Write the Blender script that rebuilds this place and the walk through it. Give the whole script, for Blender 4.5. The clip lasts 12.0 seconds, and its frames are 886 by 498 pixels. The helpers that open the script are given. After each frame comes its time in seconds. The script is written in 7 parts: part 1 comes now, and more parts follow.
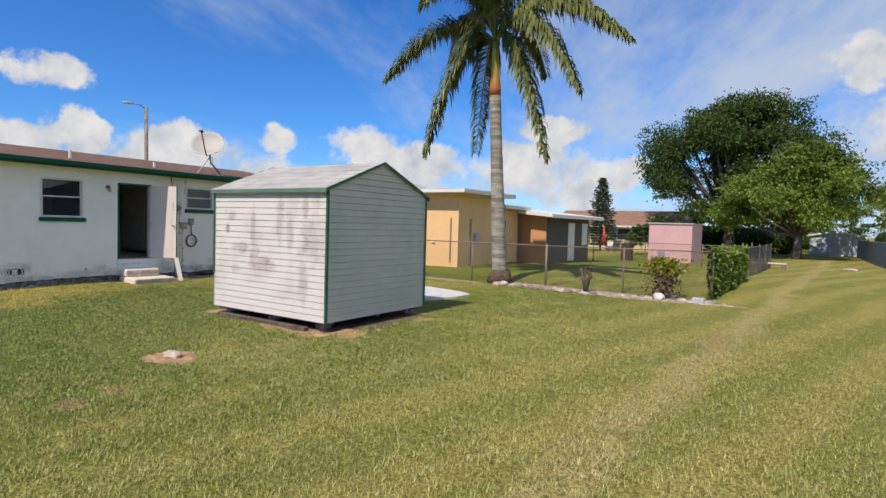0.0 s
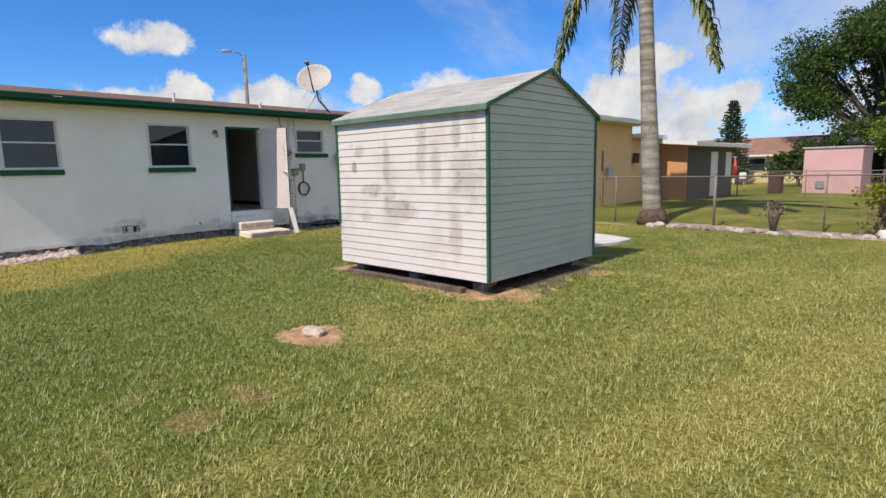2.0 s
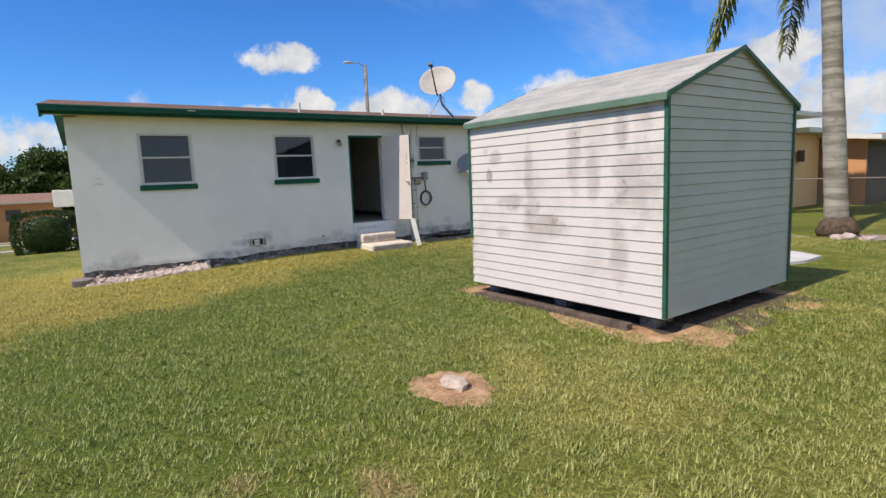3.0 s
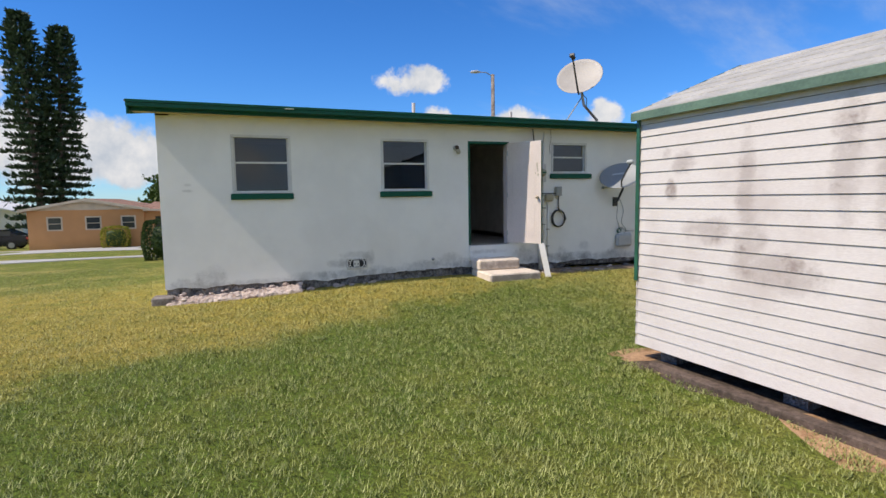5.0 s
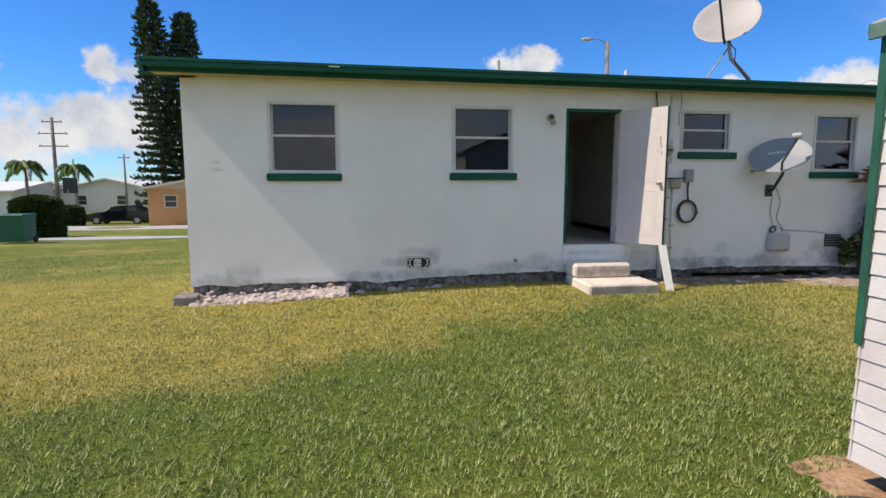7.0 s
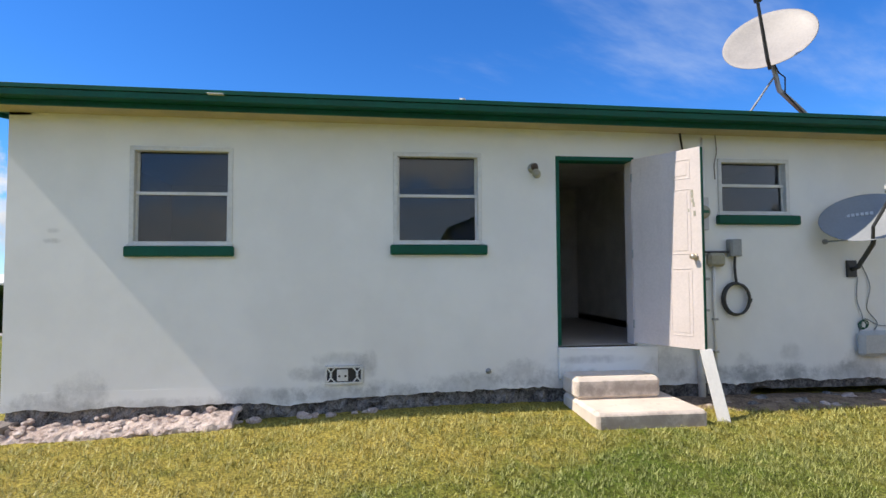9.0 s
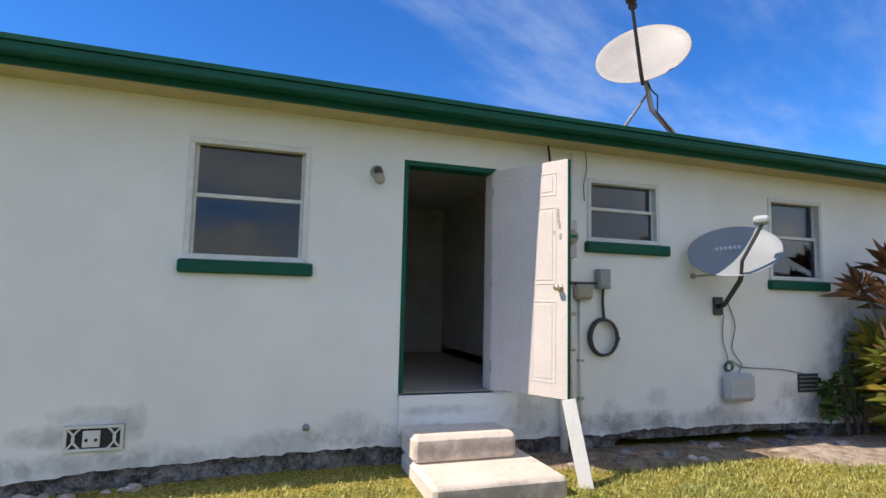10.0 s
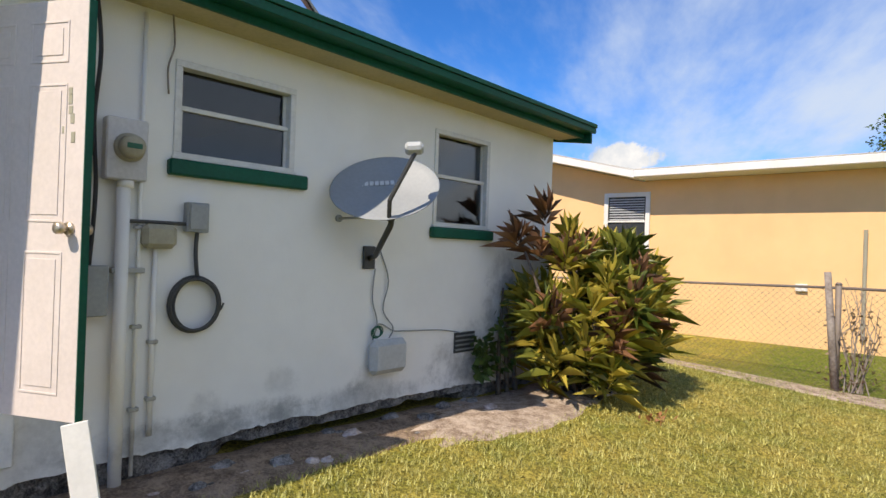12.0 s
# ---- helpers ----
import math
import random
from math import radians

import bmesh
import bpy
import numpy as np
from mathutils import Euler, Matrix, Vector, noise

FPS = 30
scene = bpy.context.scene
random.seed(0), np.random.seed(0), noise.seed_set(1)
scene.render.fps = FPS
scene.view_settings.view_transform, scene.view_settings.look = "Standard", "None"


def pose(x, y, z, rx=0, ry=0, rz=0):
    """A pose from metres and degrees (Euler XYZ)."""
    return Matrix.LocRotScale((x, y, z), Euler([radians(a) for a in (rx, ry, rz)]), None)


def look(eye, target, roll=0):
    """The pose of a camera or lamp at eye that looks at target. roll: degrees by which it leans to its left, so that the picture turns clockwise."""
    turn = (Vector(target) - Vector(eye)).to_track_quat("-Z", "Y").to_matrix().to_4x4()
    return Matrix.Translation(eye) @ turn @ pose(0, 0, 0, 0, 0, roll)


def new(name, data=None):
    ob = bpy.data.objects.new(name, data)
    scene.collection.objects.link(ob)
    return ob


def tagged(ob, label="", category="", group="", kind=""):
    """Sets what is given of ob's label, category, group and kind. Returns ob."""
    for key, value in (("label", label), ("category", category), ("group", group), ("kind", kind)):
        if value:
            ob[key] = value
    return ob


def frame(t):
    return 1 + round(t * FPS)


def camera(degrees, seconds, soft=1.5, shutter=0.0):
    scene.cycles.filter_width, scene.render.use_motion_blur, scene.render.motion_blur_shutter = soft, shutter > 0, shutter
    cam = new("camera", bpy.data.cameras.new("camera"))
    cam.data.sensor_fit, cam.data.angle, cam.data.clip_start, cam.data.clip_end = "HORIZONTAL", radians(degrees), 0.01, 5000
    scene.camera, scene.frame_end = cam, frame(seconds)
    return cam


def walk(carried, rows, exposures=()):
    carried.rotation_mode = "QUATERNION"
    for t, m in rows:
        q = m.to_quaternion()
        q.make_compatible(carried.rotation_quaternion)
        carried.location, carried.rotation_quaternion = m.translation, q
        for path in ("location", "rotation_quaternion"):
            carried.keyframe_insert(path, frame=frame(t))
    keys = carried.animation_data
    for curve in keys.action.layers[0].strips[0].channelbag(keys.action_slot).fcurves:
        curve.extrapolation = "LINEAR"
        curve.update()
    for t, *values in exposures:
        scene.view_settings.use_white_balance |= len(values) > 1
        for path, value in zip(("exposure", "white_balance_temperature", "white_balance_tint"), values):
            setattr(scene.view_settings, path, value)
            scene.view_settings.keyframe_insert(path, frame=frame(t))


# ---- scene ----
cam = camera(77.9, 12.0)
PATH = [
    (0, (0.305, 0.506, 1.812), (-0.902, 2.098, 1.723), 1.7),
    (0.5, (-0.158, 0.708, 1.746), (-1.343, 2.313, 1.61), 1.5),
    (1, (-0.786, 0.928, 1.685), (-1.978, 2.517, 1.45), 0.7),
    (1.5, (-1.377, 1.178, 1.624), (-2.681, 2.67, 1.349), -0.8),
    (2, (-2.137, 1.399, 1.571), (-3.572, 2.762, 1.281), -1.1),
    (2.5, (-2.75, 1.588, 1.585), (-4.282, 2.844, 1.308), -1.7),
    (3, (-3.344, 1.828, 1.633), (-5.026, 2.877, 1.372), -2.3),
    (3.5, (-3.895, 1.942, 1.6), (-5.638, 2.9, 1.396), -1.4),
    (3.7, (-4.105, 2.014, 1.608), (-5.869, 2.936, 1.42), -1.2),
    (5.3, (-5.777, 2.991, 1.562), (-7.663, 3.63, 1.376), -0.5),
    (5.5, (-6.007, 3.103, 1.558), (-7.895, 3.735, 1.374), -0.1),
    (6, (-6.542, 3.349, 1.561), (-8.449, 3.911, 1.338), 0.4),
    (6.5, (-6.97, 3.587, 1.57), (-8.909, 4.015, 1.332), 0.2),
    (7, (-7.454, 3.84, 1.582), (-9.417, 4.134, 1.339), -0.0),
    (7.2, (-7.684, 3.914, 1.545), (-9.653, 4.173, 1.306), -0.1),
    (8.8, (-9.556, 4.883, 1.413), (-11.544, 5.078, 1.511), 0.3),
    (9, (-9.785, 5.042, 1.41), (-11.77, 5.266, 1.501), -0.3),
    (9.5, (-10.298, 5.333, 1.406), (-12.272, 5.636, 1.523), -0.8),
    (10, (-10.824, 5.766, 1.441), (-12.717, 6.383, 1.627), 1.3),
    (10.5, (-11.108, 6.188, 1.484), (-12.885, 7.093, 1.637), 2.7),
    (11, (-11.452, 6.591, 1.482), (-13.123, 7.687, 1.572), 3.1),
    (11.5, (-11.637, 7.01, 1.501), (-13.194, 8.263, 1.568), 2.5),
    (12, (-11.801, 7.48, 1.525), (-13.196, 8.913, 1.53), 2.0),
]
walk(cam, [(t, look(eye, target, roll)) for t, eye, target, roll in PATH],
     [(0.0, -0.02, 6750, 10), (2.3, 0.07, 6800, 10), (3.5, 0.05, 6700, 10), (7.0, 0.1, 6700, 10), (9.0, 0.33, 6600, 10), (10.5, 0.38, 6750, 10), (12.0, 0.36, 7000, 10)])


# ---- world, sun, exposure ----
SUN_DIR = Vector((0.064, -1.0, 1.17)).normalized()
SUN_EL = math.asin(SUN_DIR.z)
SUN_AZ = math.atan2(SUN_DIR.x, SUN_DIR.y)

CLOUDS = [  # azimuth from +x, elevation, half width, half height, in degrees; softness
    (163.0, 11.8, 4.2, 1.9, 0.5), (161.0, 7.2, 4.0, 2.6, 0.4), (165.0, 6.0, 4.0, 1.8, 0.5),
    (153.5, 6.4, 5.0, 2.4, 0.5), (144.0, 7.8, 2.4, 2.0, 0.5), (137.0, 7.6, 6.5, 3.2, 0.6),
    (129.0, 6.0, 6.5, 2.6, 0.6), (118.0, 6.8, 6.0, 2.8, 0.6), (109.0, 5.6, 5.0, 3.0, 0.6),
    (90.0, 14.0, 5.0, 3.0, 0.5), (84.0, 9.0, 9.0, 4.5, 0.7), (72.0, 16.0, 10.0, 5.0, 0.7),
    (116.0, 9.6, 4.6, 1.8, 0.4), (-159.0, 9.6, 4.0, 2.6, 0.5), (-156.0, 4.6, 6.5, 2.6, 0.6),
    (-169.0, 3.6, 4.5, 2.2, 0.5), (-145.0, 8.0, 7.0, 4.0, 0.6), (40.0, 12.0, 14.0, 6.0, 0.7),
    (5.0, 14.0, 16.0, 7.0, 0.7), (-40.0, 10.0, 14.0, 5.0, 0.7), (-100.0, 9.0, 14.0, 5.0, 0.7),
    (20.0, 32.0, 12.0, 7.0, 0.7), (-25.0, 28.0, 10.0, 5.0, 0.7),
]


def build_world():
    world = bpy.data.worlds.new("sky")
    scene.world = world
    world.use_nodes = True
    nt = world.node_tree
    nt.nodes.clear()
    N, L = nt.nodes.new, nt.links.new

    def link(a, b):
        if isinstance(a, (int, float)):
            b.default_value = a
        else:
            L(a, b)

    def m(op, a, b=0.0, c=0.0):
        n = N("ShaderNodeMath")
        n.operation = op
        link(a, n.inputs[0]), link(b, n.inputs[1]), link(c, n.inputs[2])
        return n.outputs[0]

    def dot(a, v):
        n = N("ShaderNodeVectorMath")
        n.operation = "DOT_PRODUCT"
        L(a, n.inputs[0])
        n.inputs[1].default_value = v
        return n.outputs["Value"]

    def noise(vec, scale, detail, rough=0.55):
        n = N("ShaderNodeTexNoise")
        L(vec, n.inputs["Vector"])
        n.inputs["Scale"].default_value, n.inputs["Detail"].default_value, n.inputs["Roughness"].default_value = scale, detail, rough
        return n.outputs["Fac"]

    sky = N("ShaderNodeTexSky")
    sky.sky_type, sky.sun_disc = "NISHITA", False
    sky.sun_elevation, sky.sun_rotation = SUN_EL, SUN_AZ
    sky.air_density, sky.dust_density, sky.ozone_density = 1.0, 0.0, 3.0
    hs = N("ShaderNodeHueSaturation")
    hs.inputs["Saturation"].default_value, hs.inputs["Value"].default_value = SKY_SAT, SKY_VALUE
    tint = N("ShaderNodeMix")
    tint.data_type, tint.blend_type = "RGBA", "MULTIPLY"
    tint.inputs["Factor"].default_value = 1.0
    tint.inputs["B"].default_value = (0.48, 0.745, 1.17, 1)
    L(sky.outputs[0], tint.inputs["A"])
    L(tint.outputs["Result"], hs.inputs["Color"])
    tc = N("ShaderNodeTexCoord")
    d = tc.outputs["Generated"]
    n1 = m("SUBTRACT", noise(d, 9.0, 6.0, 0.62), 0.5)
    total = None
    for az, el, a, b, soft in CLOUDS:
        az, el, a, b = radians(az), radians(el), radians(a), radians(b)
        c = (math.cos(az) * math.cos(el), math.sin(az) * math.cos(el), math.sin(el))
        right = (-math.sin(az) / a, math.cos(az) / a, 0)
        up = (-math.cos(az) * math.sin(el) / b, -math.sin(az) * math.sin(el) / b, math.cos(el) / b)
        u, v = dot(d, right), dot(d, up)
        e = m("ADD", m("MULTIPLY", u, u), m("MULTIPLY", v, v))
        e = m("ADD", e, m("MULTIPLY", m("SUBTRACT", 1.0, m("SIGN", dot(d, c))), 50.0))
        k = m("MULTIPLY_ADD", n1, 4.2, m("SUBTRACT", 0.75, e))
        k = m("DIVIDE", k, soft)
        total = k if total is None else m("MAXIMUM", total, k)
    # low bank of broken cumulus all round the horizon
    sz = N("ShaderNodeSeparateXYZ")
    L(d, sz.inputs[0])
    lift = m("DIVIDE", m("SUBTRACT", sz.outputs[2], 0.075), 0.065)
    bank = m("MULTIPLY_ADD", m("SUBTRACT", noise(d, 4.2, 6.0, 0.62), 0.5), 7.5, m("SUBTRACT", 0.55, m("MULTIPLY", lift, lift)))
    total = m("MAXIMUM", total, m("DIVIDE", bank, 0.8))
    cum = N("ShaderNodeMapRange")
    cum.interpolation_type = "SMOOTHSTEP"
    L(total, cum.inputs["Value"])
    # high thin streaks
    sx = N("ShaderNodeSeparateXYZ")
    L(d, sx.inputs[0])
    z = m("MAXIMUM", m("ADD", sx.outputs[2], 0.12), 0.05)
    comb = N("ShaderNodeCombineXYZ")
    px, py = m("DIVIDE", sx.outputs[0], z), m("DIVIDE", sx.outputs[1], z)
    L(m("MULTIPLY_ADD", px, 0.8, m("MULTIPLY", py, 0.45)), comb.inputs[0])
    L(m("MULTIPLY_ADD", px, -0.30, m("MULTIPLY", py, 0.22)), comb.inputs[1])
    veil_n = noise(comb.outputs[0], 1.1, 7.0, 0.6)
    bias = m("MULTIPLY", dot(d, (0.62, 0.52, 0.0)), 0.30)
    veil = N("ShaderNodeMapRange")
    veil.interpolation_type = "SMOOTHSTEP"
    L(m("ADD", veil_n, bias), veil.inputs["Value"])
    veil.inputs["From Min"].default_value, veil.inputs["From Max"].default_value, veil.inputs["To Max"].default_value = 0.43, 0.75, 0.95
    # cloud colour: bright heads, greyer bodies
    ramp = N("ShaderNodeMapRange")
    L(noise(d, 16.0, 5.0, 0.6), ramp.inputs["Value"])
    ramp.inputs["From Min"].default_value, ramp.inputs["From Max"].default_value = 0.35, 0.65
    cc = N("ShaderNodeMix")
    cc.data_type = "RGBA"
    L(ramp.outputs[0], cc.inputs["Factor"])
    cc.inputs["A"].default_value = (CLOUD * 0.62, CLOUD * 0.69, CLOUD * 0.80, 1)
    cc.inputs["B"].default_value = (CLOUD, CLOUD * 1.0, CLOUD * 1.02, 1)
    mix1 = N("ShaderNodeMix")
    mix1.data_type = "RGBA"
    L(veil.outputs[0], mix1.inputs["Factor"])
    L(hs.outputs[0], mix1.inputs["A"])
    mix1.inputs["B"].default_value = (CLOUD * 0.62, CLOUD * 0.74, CLOUD * 0.95, 1)
    mix2 = N("ShaderNodeMix")
    mix2.data_type = "RGBA"
    L(cum.outputs[0], mix2.inputs["Factor"])
    L(mix1.outputs["Result"], mix2.inputs["A"])
    L(cc.outputs["Result"], mix2.inputs["B"])
    bg = N("ShaderNodeBackground")
    bg.inputs["Strength"].default_value = SKY_STRENGTH
    L(mix2.outputs["Result"], bg.inputs["Color"])
    out = N("ShaderNodeOutputWorld")
    L(bg.outputs[0], out.inputs["Surface"])


SKY_STRENGTH, SKY_SAT, SKY_VALUE, CLOUD = 0.14, 1.08, 0.94, 5.7
build_world()
sun_data = bpy.data.lights.new("sun", "SUN")
sun_data.energy, sun_data.angle, sun_data.color = 4.5, radians(0.53), (1.0, 0.90, 0.77)
sun = new("sun", sun_data)
sun.matrix_basis = look(SUN_DIR * 60, (0, 0, 0))
scene.view_settings.exposure = 0.0


# ---- small node and mesh helpers ----
class Nodes:
    """Shorthand for one material's node tree."""

    def __init__(self, name):
        self.mat = bpy.data.materials.new(name)
        self.mat.use_nodes = True
        self.nt = self.mat.node_tree
        self.nt.nodes.clear()
        self.out = self.nt.nodes.new("ShaderNodeOutputMaterial")
        self.bsdf = self.nt.nodes.new("ShaderNodeBsdfPrincipled")
        self.nt.links.new(self.bsdf.outputs[0], self.out.inputs["Surface"])
        self._pos = None

    def node(self, kind):
        return self.nt.nodes.new(kind)

    def put(self, value, socket):
        if isinstance(value, (int, float)):
            socket.default_value = value
        elif isinstance(value, tuple):
            socket.default_value = (*value, 1.0) if socket.type == "RGBA" and len(value) == 3 else value
        else:
            self.nt.links.new(value, socket)

    def pos(self):
        if self._pos is None:
            self._pos = self.node("ShaderNodeNewGeometry").outputs["Position"]
        return self._pos

    def math(self, op, a, b=0.0, c=0.0):
        n = self.node("ShaderNodeMath")
        n.operation = op
        for v, s in zip((a, b, c), n.inputs):
            self.put(v, s)
        return n.outputs[0]

    def xyz(self):
        n = self.node("ShaderNodeSeparateXYZ")
        self.put(self.pos(), n.inputs[0])
        return n.outputs

    def noise(self, scale, detail=4.0, rough=0.55, stretch=None, vec=None):
        n = self.node("ShaderNodeTexNoise")
        v = vec or self.pos()
        if stretch:
            mp = self.node("ShaderNodeMapping")
            mp.inputs["Scale"].default_value = stretch
            self.put(v, mp.inputs[0])
            v = mp.outputs[0]
        self.put(v, n.inputs["Vector"])
        n.inputs["Scale"].default_value, n.inputs["Detail"].default_value, n.inputs["Roughness"].default_value = scale, detail, rough
        return n.outputs["Fac"]

    def ramp(self, v, lo, hi, a=0.0, b=1.0):
        n = self.node("ShaderNodeMapRange")
        n.interpolation_type = "SMOOTHSTEP"
        self.put(v, n.inputs["Value"])
        for key, x in (("From Min", lo), ("From Max", hi), ("To Min", a), ("To Max", b)):
            n.inputs[key].default_value = x
        return n.outputs[0]

    def mix(self, f, a, b):
        n = self.node("ShaderNodeMix")
        n.data_type = "RGBA"
        self.put(f, n.inputs["Factor"]), self.put(a, n.inputs["A"]), self.put(b, n.inputs["B"])
        return n.outputs["Result"]

    def blob(self, axes, centre, radii):
        """1 at the middle of an ellipse on two axes of the world, 0 outside, with a ragged rim."""
        s = self.xyz()
        e = 0.0
        for ax, c, r in zip(axes, centre, radii):
            u = self.math("DIVIDE", self.math("SUBTRACT", s["xyz".index(ax)], c), r)
            e = self.math("MULTIPLY_ADD", u, u, e)
        e = self.math("MULTIPLY_ADD", self.math("SUBTRACT", self.noise(5.0, 6.0, 0.7), 0.5), 3.6, e)
        return self.ramp(e, -0.2, 1.3, 1.0, 0.0)

    def bump(self, height, strength=0.3, distance=0.01):
        n = self.node("ShaderNodeBump")
        n.inputs["Strength"].default_value, n.inputs["Distance"].default_value = strength, distance
        self.put(height, n.inputs["Height"])
        self.put(n.outputs[0], self.bsdf.inputs["Normal"])

    def end(self, color, rough=0.7, metal=0.0, spec=0.5):
        self.put(color, self.bsdf.inputs["Base Color"])
        self.put(rough, self.bsdf.inputs["Roughness"])
        self.bsdf.inputs["Metallic"].default_value = metal
        self.bsdf.inputs["Specular IOR Level"].default_value = spec
        return self.mat


def plain(name, color, rough=0.6, metal=0.0, grain=40.0, patch=3.0, amount=0.18, bump=0.12, spec=0.5, dirt=None):
    """Paint, metal or plastic: one colour with grain, larger patches and fine relief."""
    n = Nodes(name)
    g, p = n.noise(grain, 4.0), n.noise(patch, 4.0, 0.6)
    f = n.math("ADD", n.math("MULTIPLY", n.ramp(g, 0.3, 0.7), 0.4), n.math("MULTIPLY", n.ramp(p, 0.3, 0.7), 0.6))
    dark = tuple(c * (1 - amount) for c in color)
    light = tuple(min(1.0, c * (1 + amount * 0.6)) for c in color)
    col = n.mix(f, dark, light)
    if dirt:
        col = n.mix(n.ramp(n.noise(patch * 2.3, 6.0, 0.7), 0.55, 0.75, 0.0, 0.7), col, dirt)
    n.bump(g, bump, 0.004)
    return n.end(col, n.ramp(p, 0.2, 0.8, max(0.05, rough - 0.08), min(1.0, rough + 0.08)), metal, spec)


def thing(name, base, label, category, group="", kind=""):
    ob = new(name)
    ob.empty_display_size = 0.2
    ob.matrix_basis = Matrix.Translation(base)
    return tagged(ob, label, category, group, kind)


def part(name, bm, material, parent=None, label="", smooth=False):
    me = bpy.data.meshes.new(name)
    bm.normal_update()
    if smooth:
        for f in bm.faces:
            f.smooth = True
    bm.to_mesh(me)
    bm.free()
    me.materials.append(material)
    ob = new(name, me)
    if parent is not None:
        ob.parent = parent
        if parent.type == "EMPTY":
            ob.matrix_parent_inverse = parent.matrix_basis.inverted()
    if label:
        ob["label"] = label
    return ob


def structure(name, bm, material, label="", category="", smooth=False):
    return tagged(part(name, bm, material, smooth=smooth), label, category, kind="structure")


def B():
    return bmesh.new()


def box(bm, x0, x1, y0, y1, z0, z1, bevel=0.0, m=None):
    r = bmesh.ops.create_cube(bm, size=1.0, matrix=Matrix.LocRotScale(((x0 + x1) / 2, (y0 + y1) / 2, (z0 + z1) / 2), None, (abs(x1 - x0), abs(y1 - y0), abs(z1 - z0))))
    vs = r["verts"]
    if bevel:
        es = list({e for v in vs for e in v.link_edges})
        rb = bmesh.ops.bevel(bm, geom=es, offset=bevel, segments=1, affect="EDGES", profile=0.7)
        vs = list({v for f in rb["faces"] for v in f.verts} | {v for v in vs if v.is_valid})
    if m is not None:
        bmesh.ops.transform(bm, matrix=m, verts=[v for v in vs if v.is_valid])
    return bm


def tube(bm, points, radii, seg=8, cap=True):
    """A round bar through the points, with one radius or one for each."""
    pts = [Vector(p) for p in points]
    if isinstance(radii, (int, float)):
        radii = [radii] * len(pts)
    rings, up = [], None
    for i, p in enumerate(pts):
        d = (pts[min(i + 1, len(pts) - 1)] - pts[max(i - 1, 0)]).normalized()
        if up is None:
            up = Vector((0, 0, 1)) if abs(d.z) < 0.9 else Vector((1, 0, 0))
        a = d.cross(up).normalized()
        up = a.cross(d).normalized()
        rings.append([bm.verts.new(p + (a * math.cos(k * math.tau / seg) + up * math.sin(k * math.tau / seg)) * radii[i]) for k in range(seg)])
    for r0, r1 in zip(rings, rings[1:]):
        for k in range(seg):
            bm.faces.new((r0[k], r0[(k + 1) % seg], r1[(k + 1) % seg], r1[k]))
    if cap:
        bm.faces.new(rings[0][::-1])
        bm.faces.new(rings[-1])
    return bm


def prism(bm, outline, axis, lo, hi):
    """A flat outline of (a, b) pushed along an axis: x -> (y, z), y -> (x, z), z -> (x, y)."""
    def at(a, b, c):
        return {"x": (c, a, b), "y": (a, c, b), "z": (a, b, c)}[axis]
    v0 = [bm.verts.new(at(a, b, lo)) for a, b in outline]
    v1 = [bm.verts.new(at(a, b, hi)) for a, b in outline]
    n = len(outline)
    bm.faces.new(v0)
    bm.faces.new(v1[::-1])
    for i in range(n):
        bm.faces.new((v0[i], v1[i], v1[(i + 1) % n], v0[(i + 1) % n]))
    bmesh.ops.recalc_face_normals(bm, faces=bm.faces)
    return bm


def mesh_arrays(name, verts, faces, material, smooth=False):
    """A mesh object from numpy arrays of triangles or quads."""
    me = bpy.data.meshes.new(name)
    k = faces.shape[1]
    me.vertices.add(len(verts))
    me.vertices.foreach_set("co", np.ascontiguousarray(verts, dtype=np.float32).ravel())
    me.loops.add(faces.size)
    me.loops.foreach_set("vertex_index", np.ascontiguousarray(faces, dtype=np.int32).ravel())
    me.polygons.add(len(faces))
    me.polygons.foreach_set("loop_start", np.arange(0, faces.size, k, dtype=np.int32))
    me.update(calc_edges=True)
    me.materials.append(material)
    return new(name, me)


def leaves(name, centres, normals, length, width, material, rng, droop=0.25, parent=None):
    """Pointed leaves of two folded halves each, one for every centre, growing along its direction."""
    n = len(centres)
    d = normals / np.linalg.norm(normals, axis=1, keepdims=True)
    side = np.cross(d, rng.normal(size=(n, 3)))
    side /= np.linalg.norm(side, axis=1, keepdims=True)
    up = np.cross(side, d)
    ln = length * rng.uniform(0.7, 1.25, (n, 1))
    w = width * rng.uniform(0.75, 1.2, (n, 1))
    base, mid = centres, centres + d * ln * 0.5 + up * ln * 0.06
    tip = centres + d * ln - up * ln * droop * 0.3 + np.array([0, 0, -1.0]) * ln * droop
    v = np.stack([base, mid + side * w * 0.5 - up * w * 0.15, tip, mid - side * w * 0.5 - up * w * 0.15], 1).reshape(-1, 3)
    q = np.arange(n)[:, None] * 4
    f = np.concatenate([q + [0, 1, 2], q + [0, 2, 3]])
    ob = mesh_arrays(name, v, f, material)
    if parent is not None:
        ob.parent = parent
        ob.matrix_parent_inverse = parent.matrix_basis.inverted()
    return ob


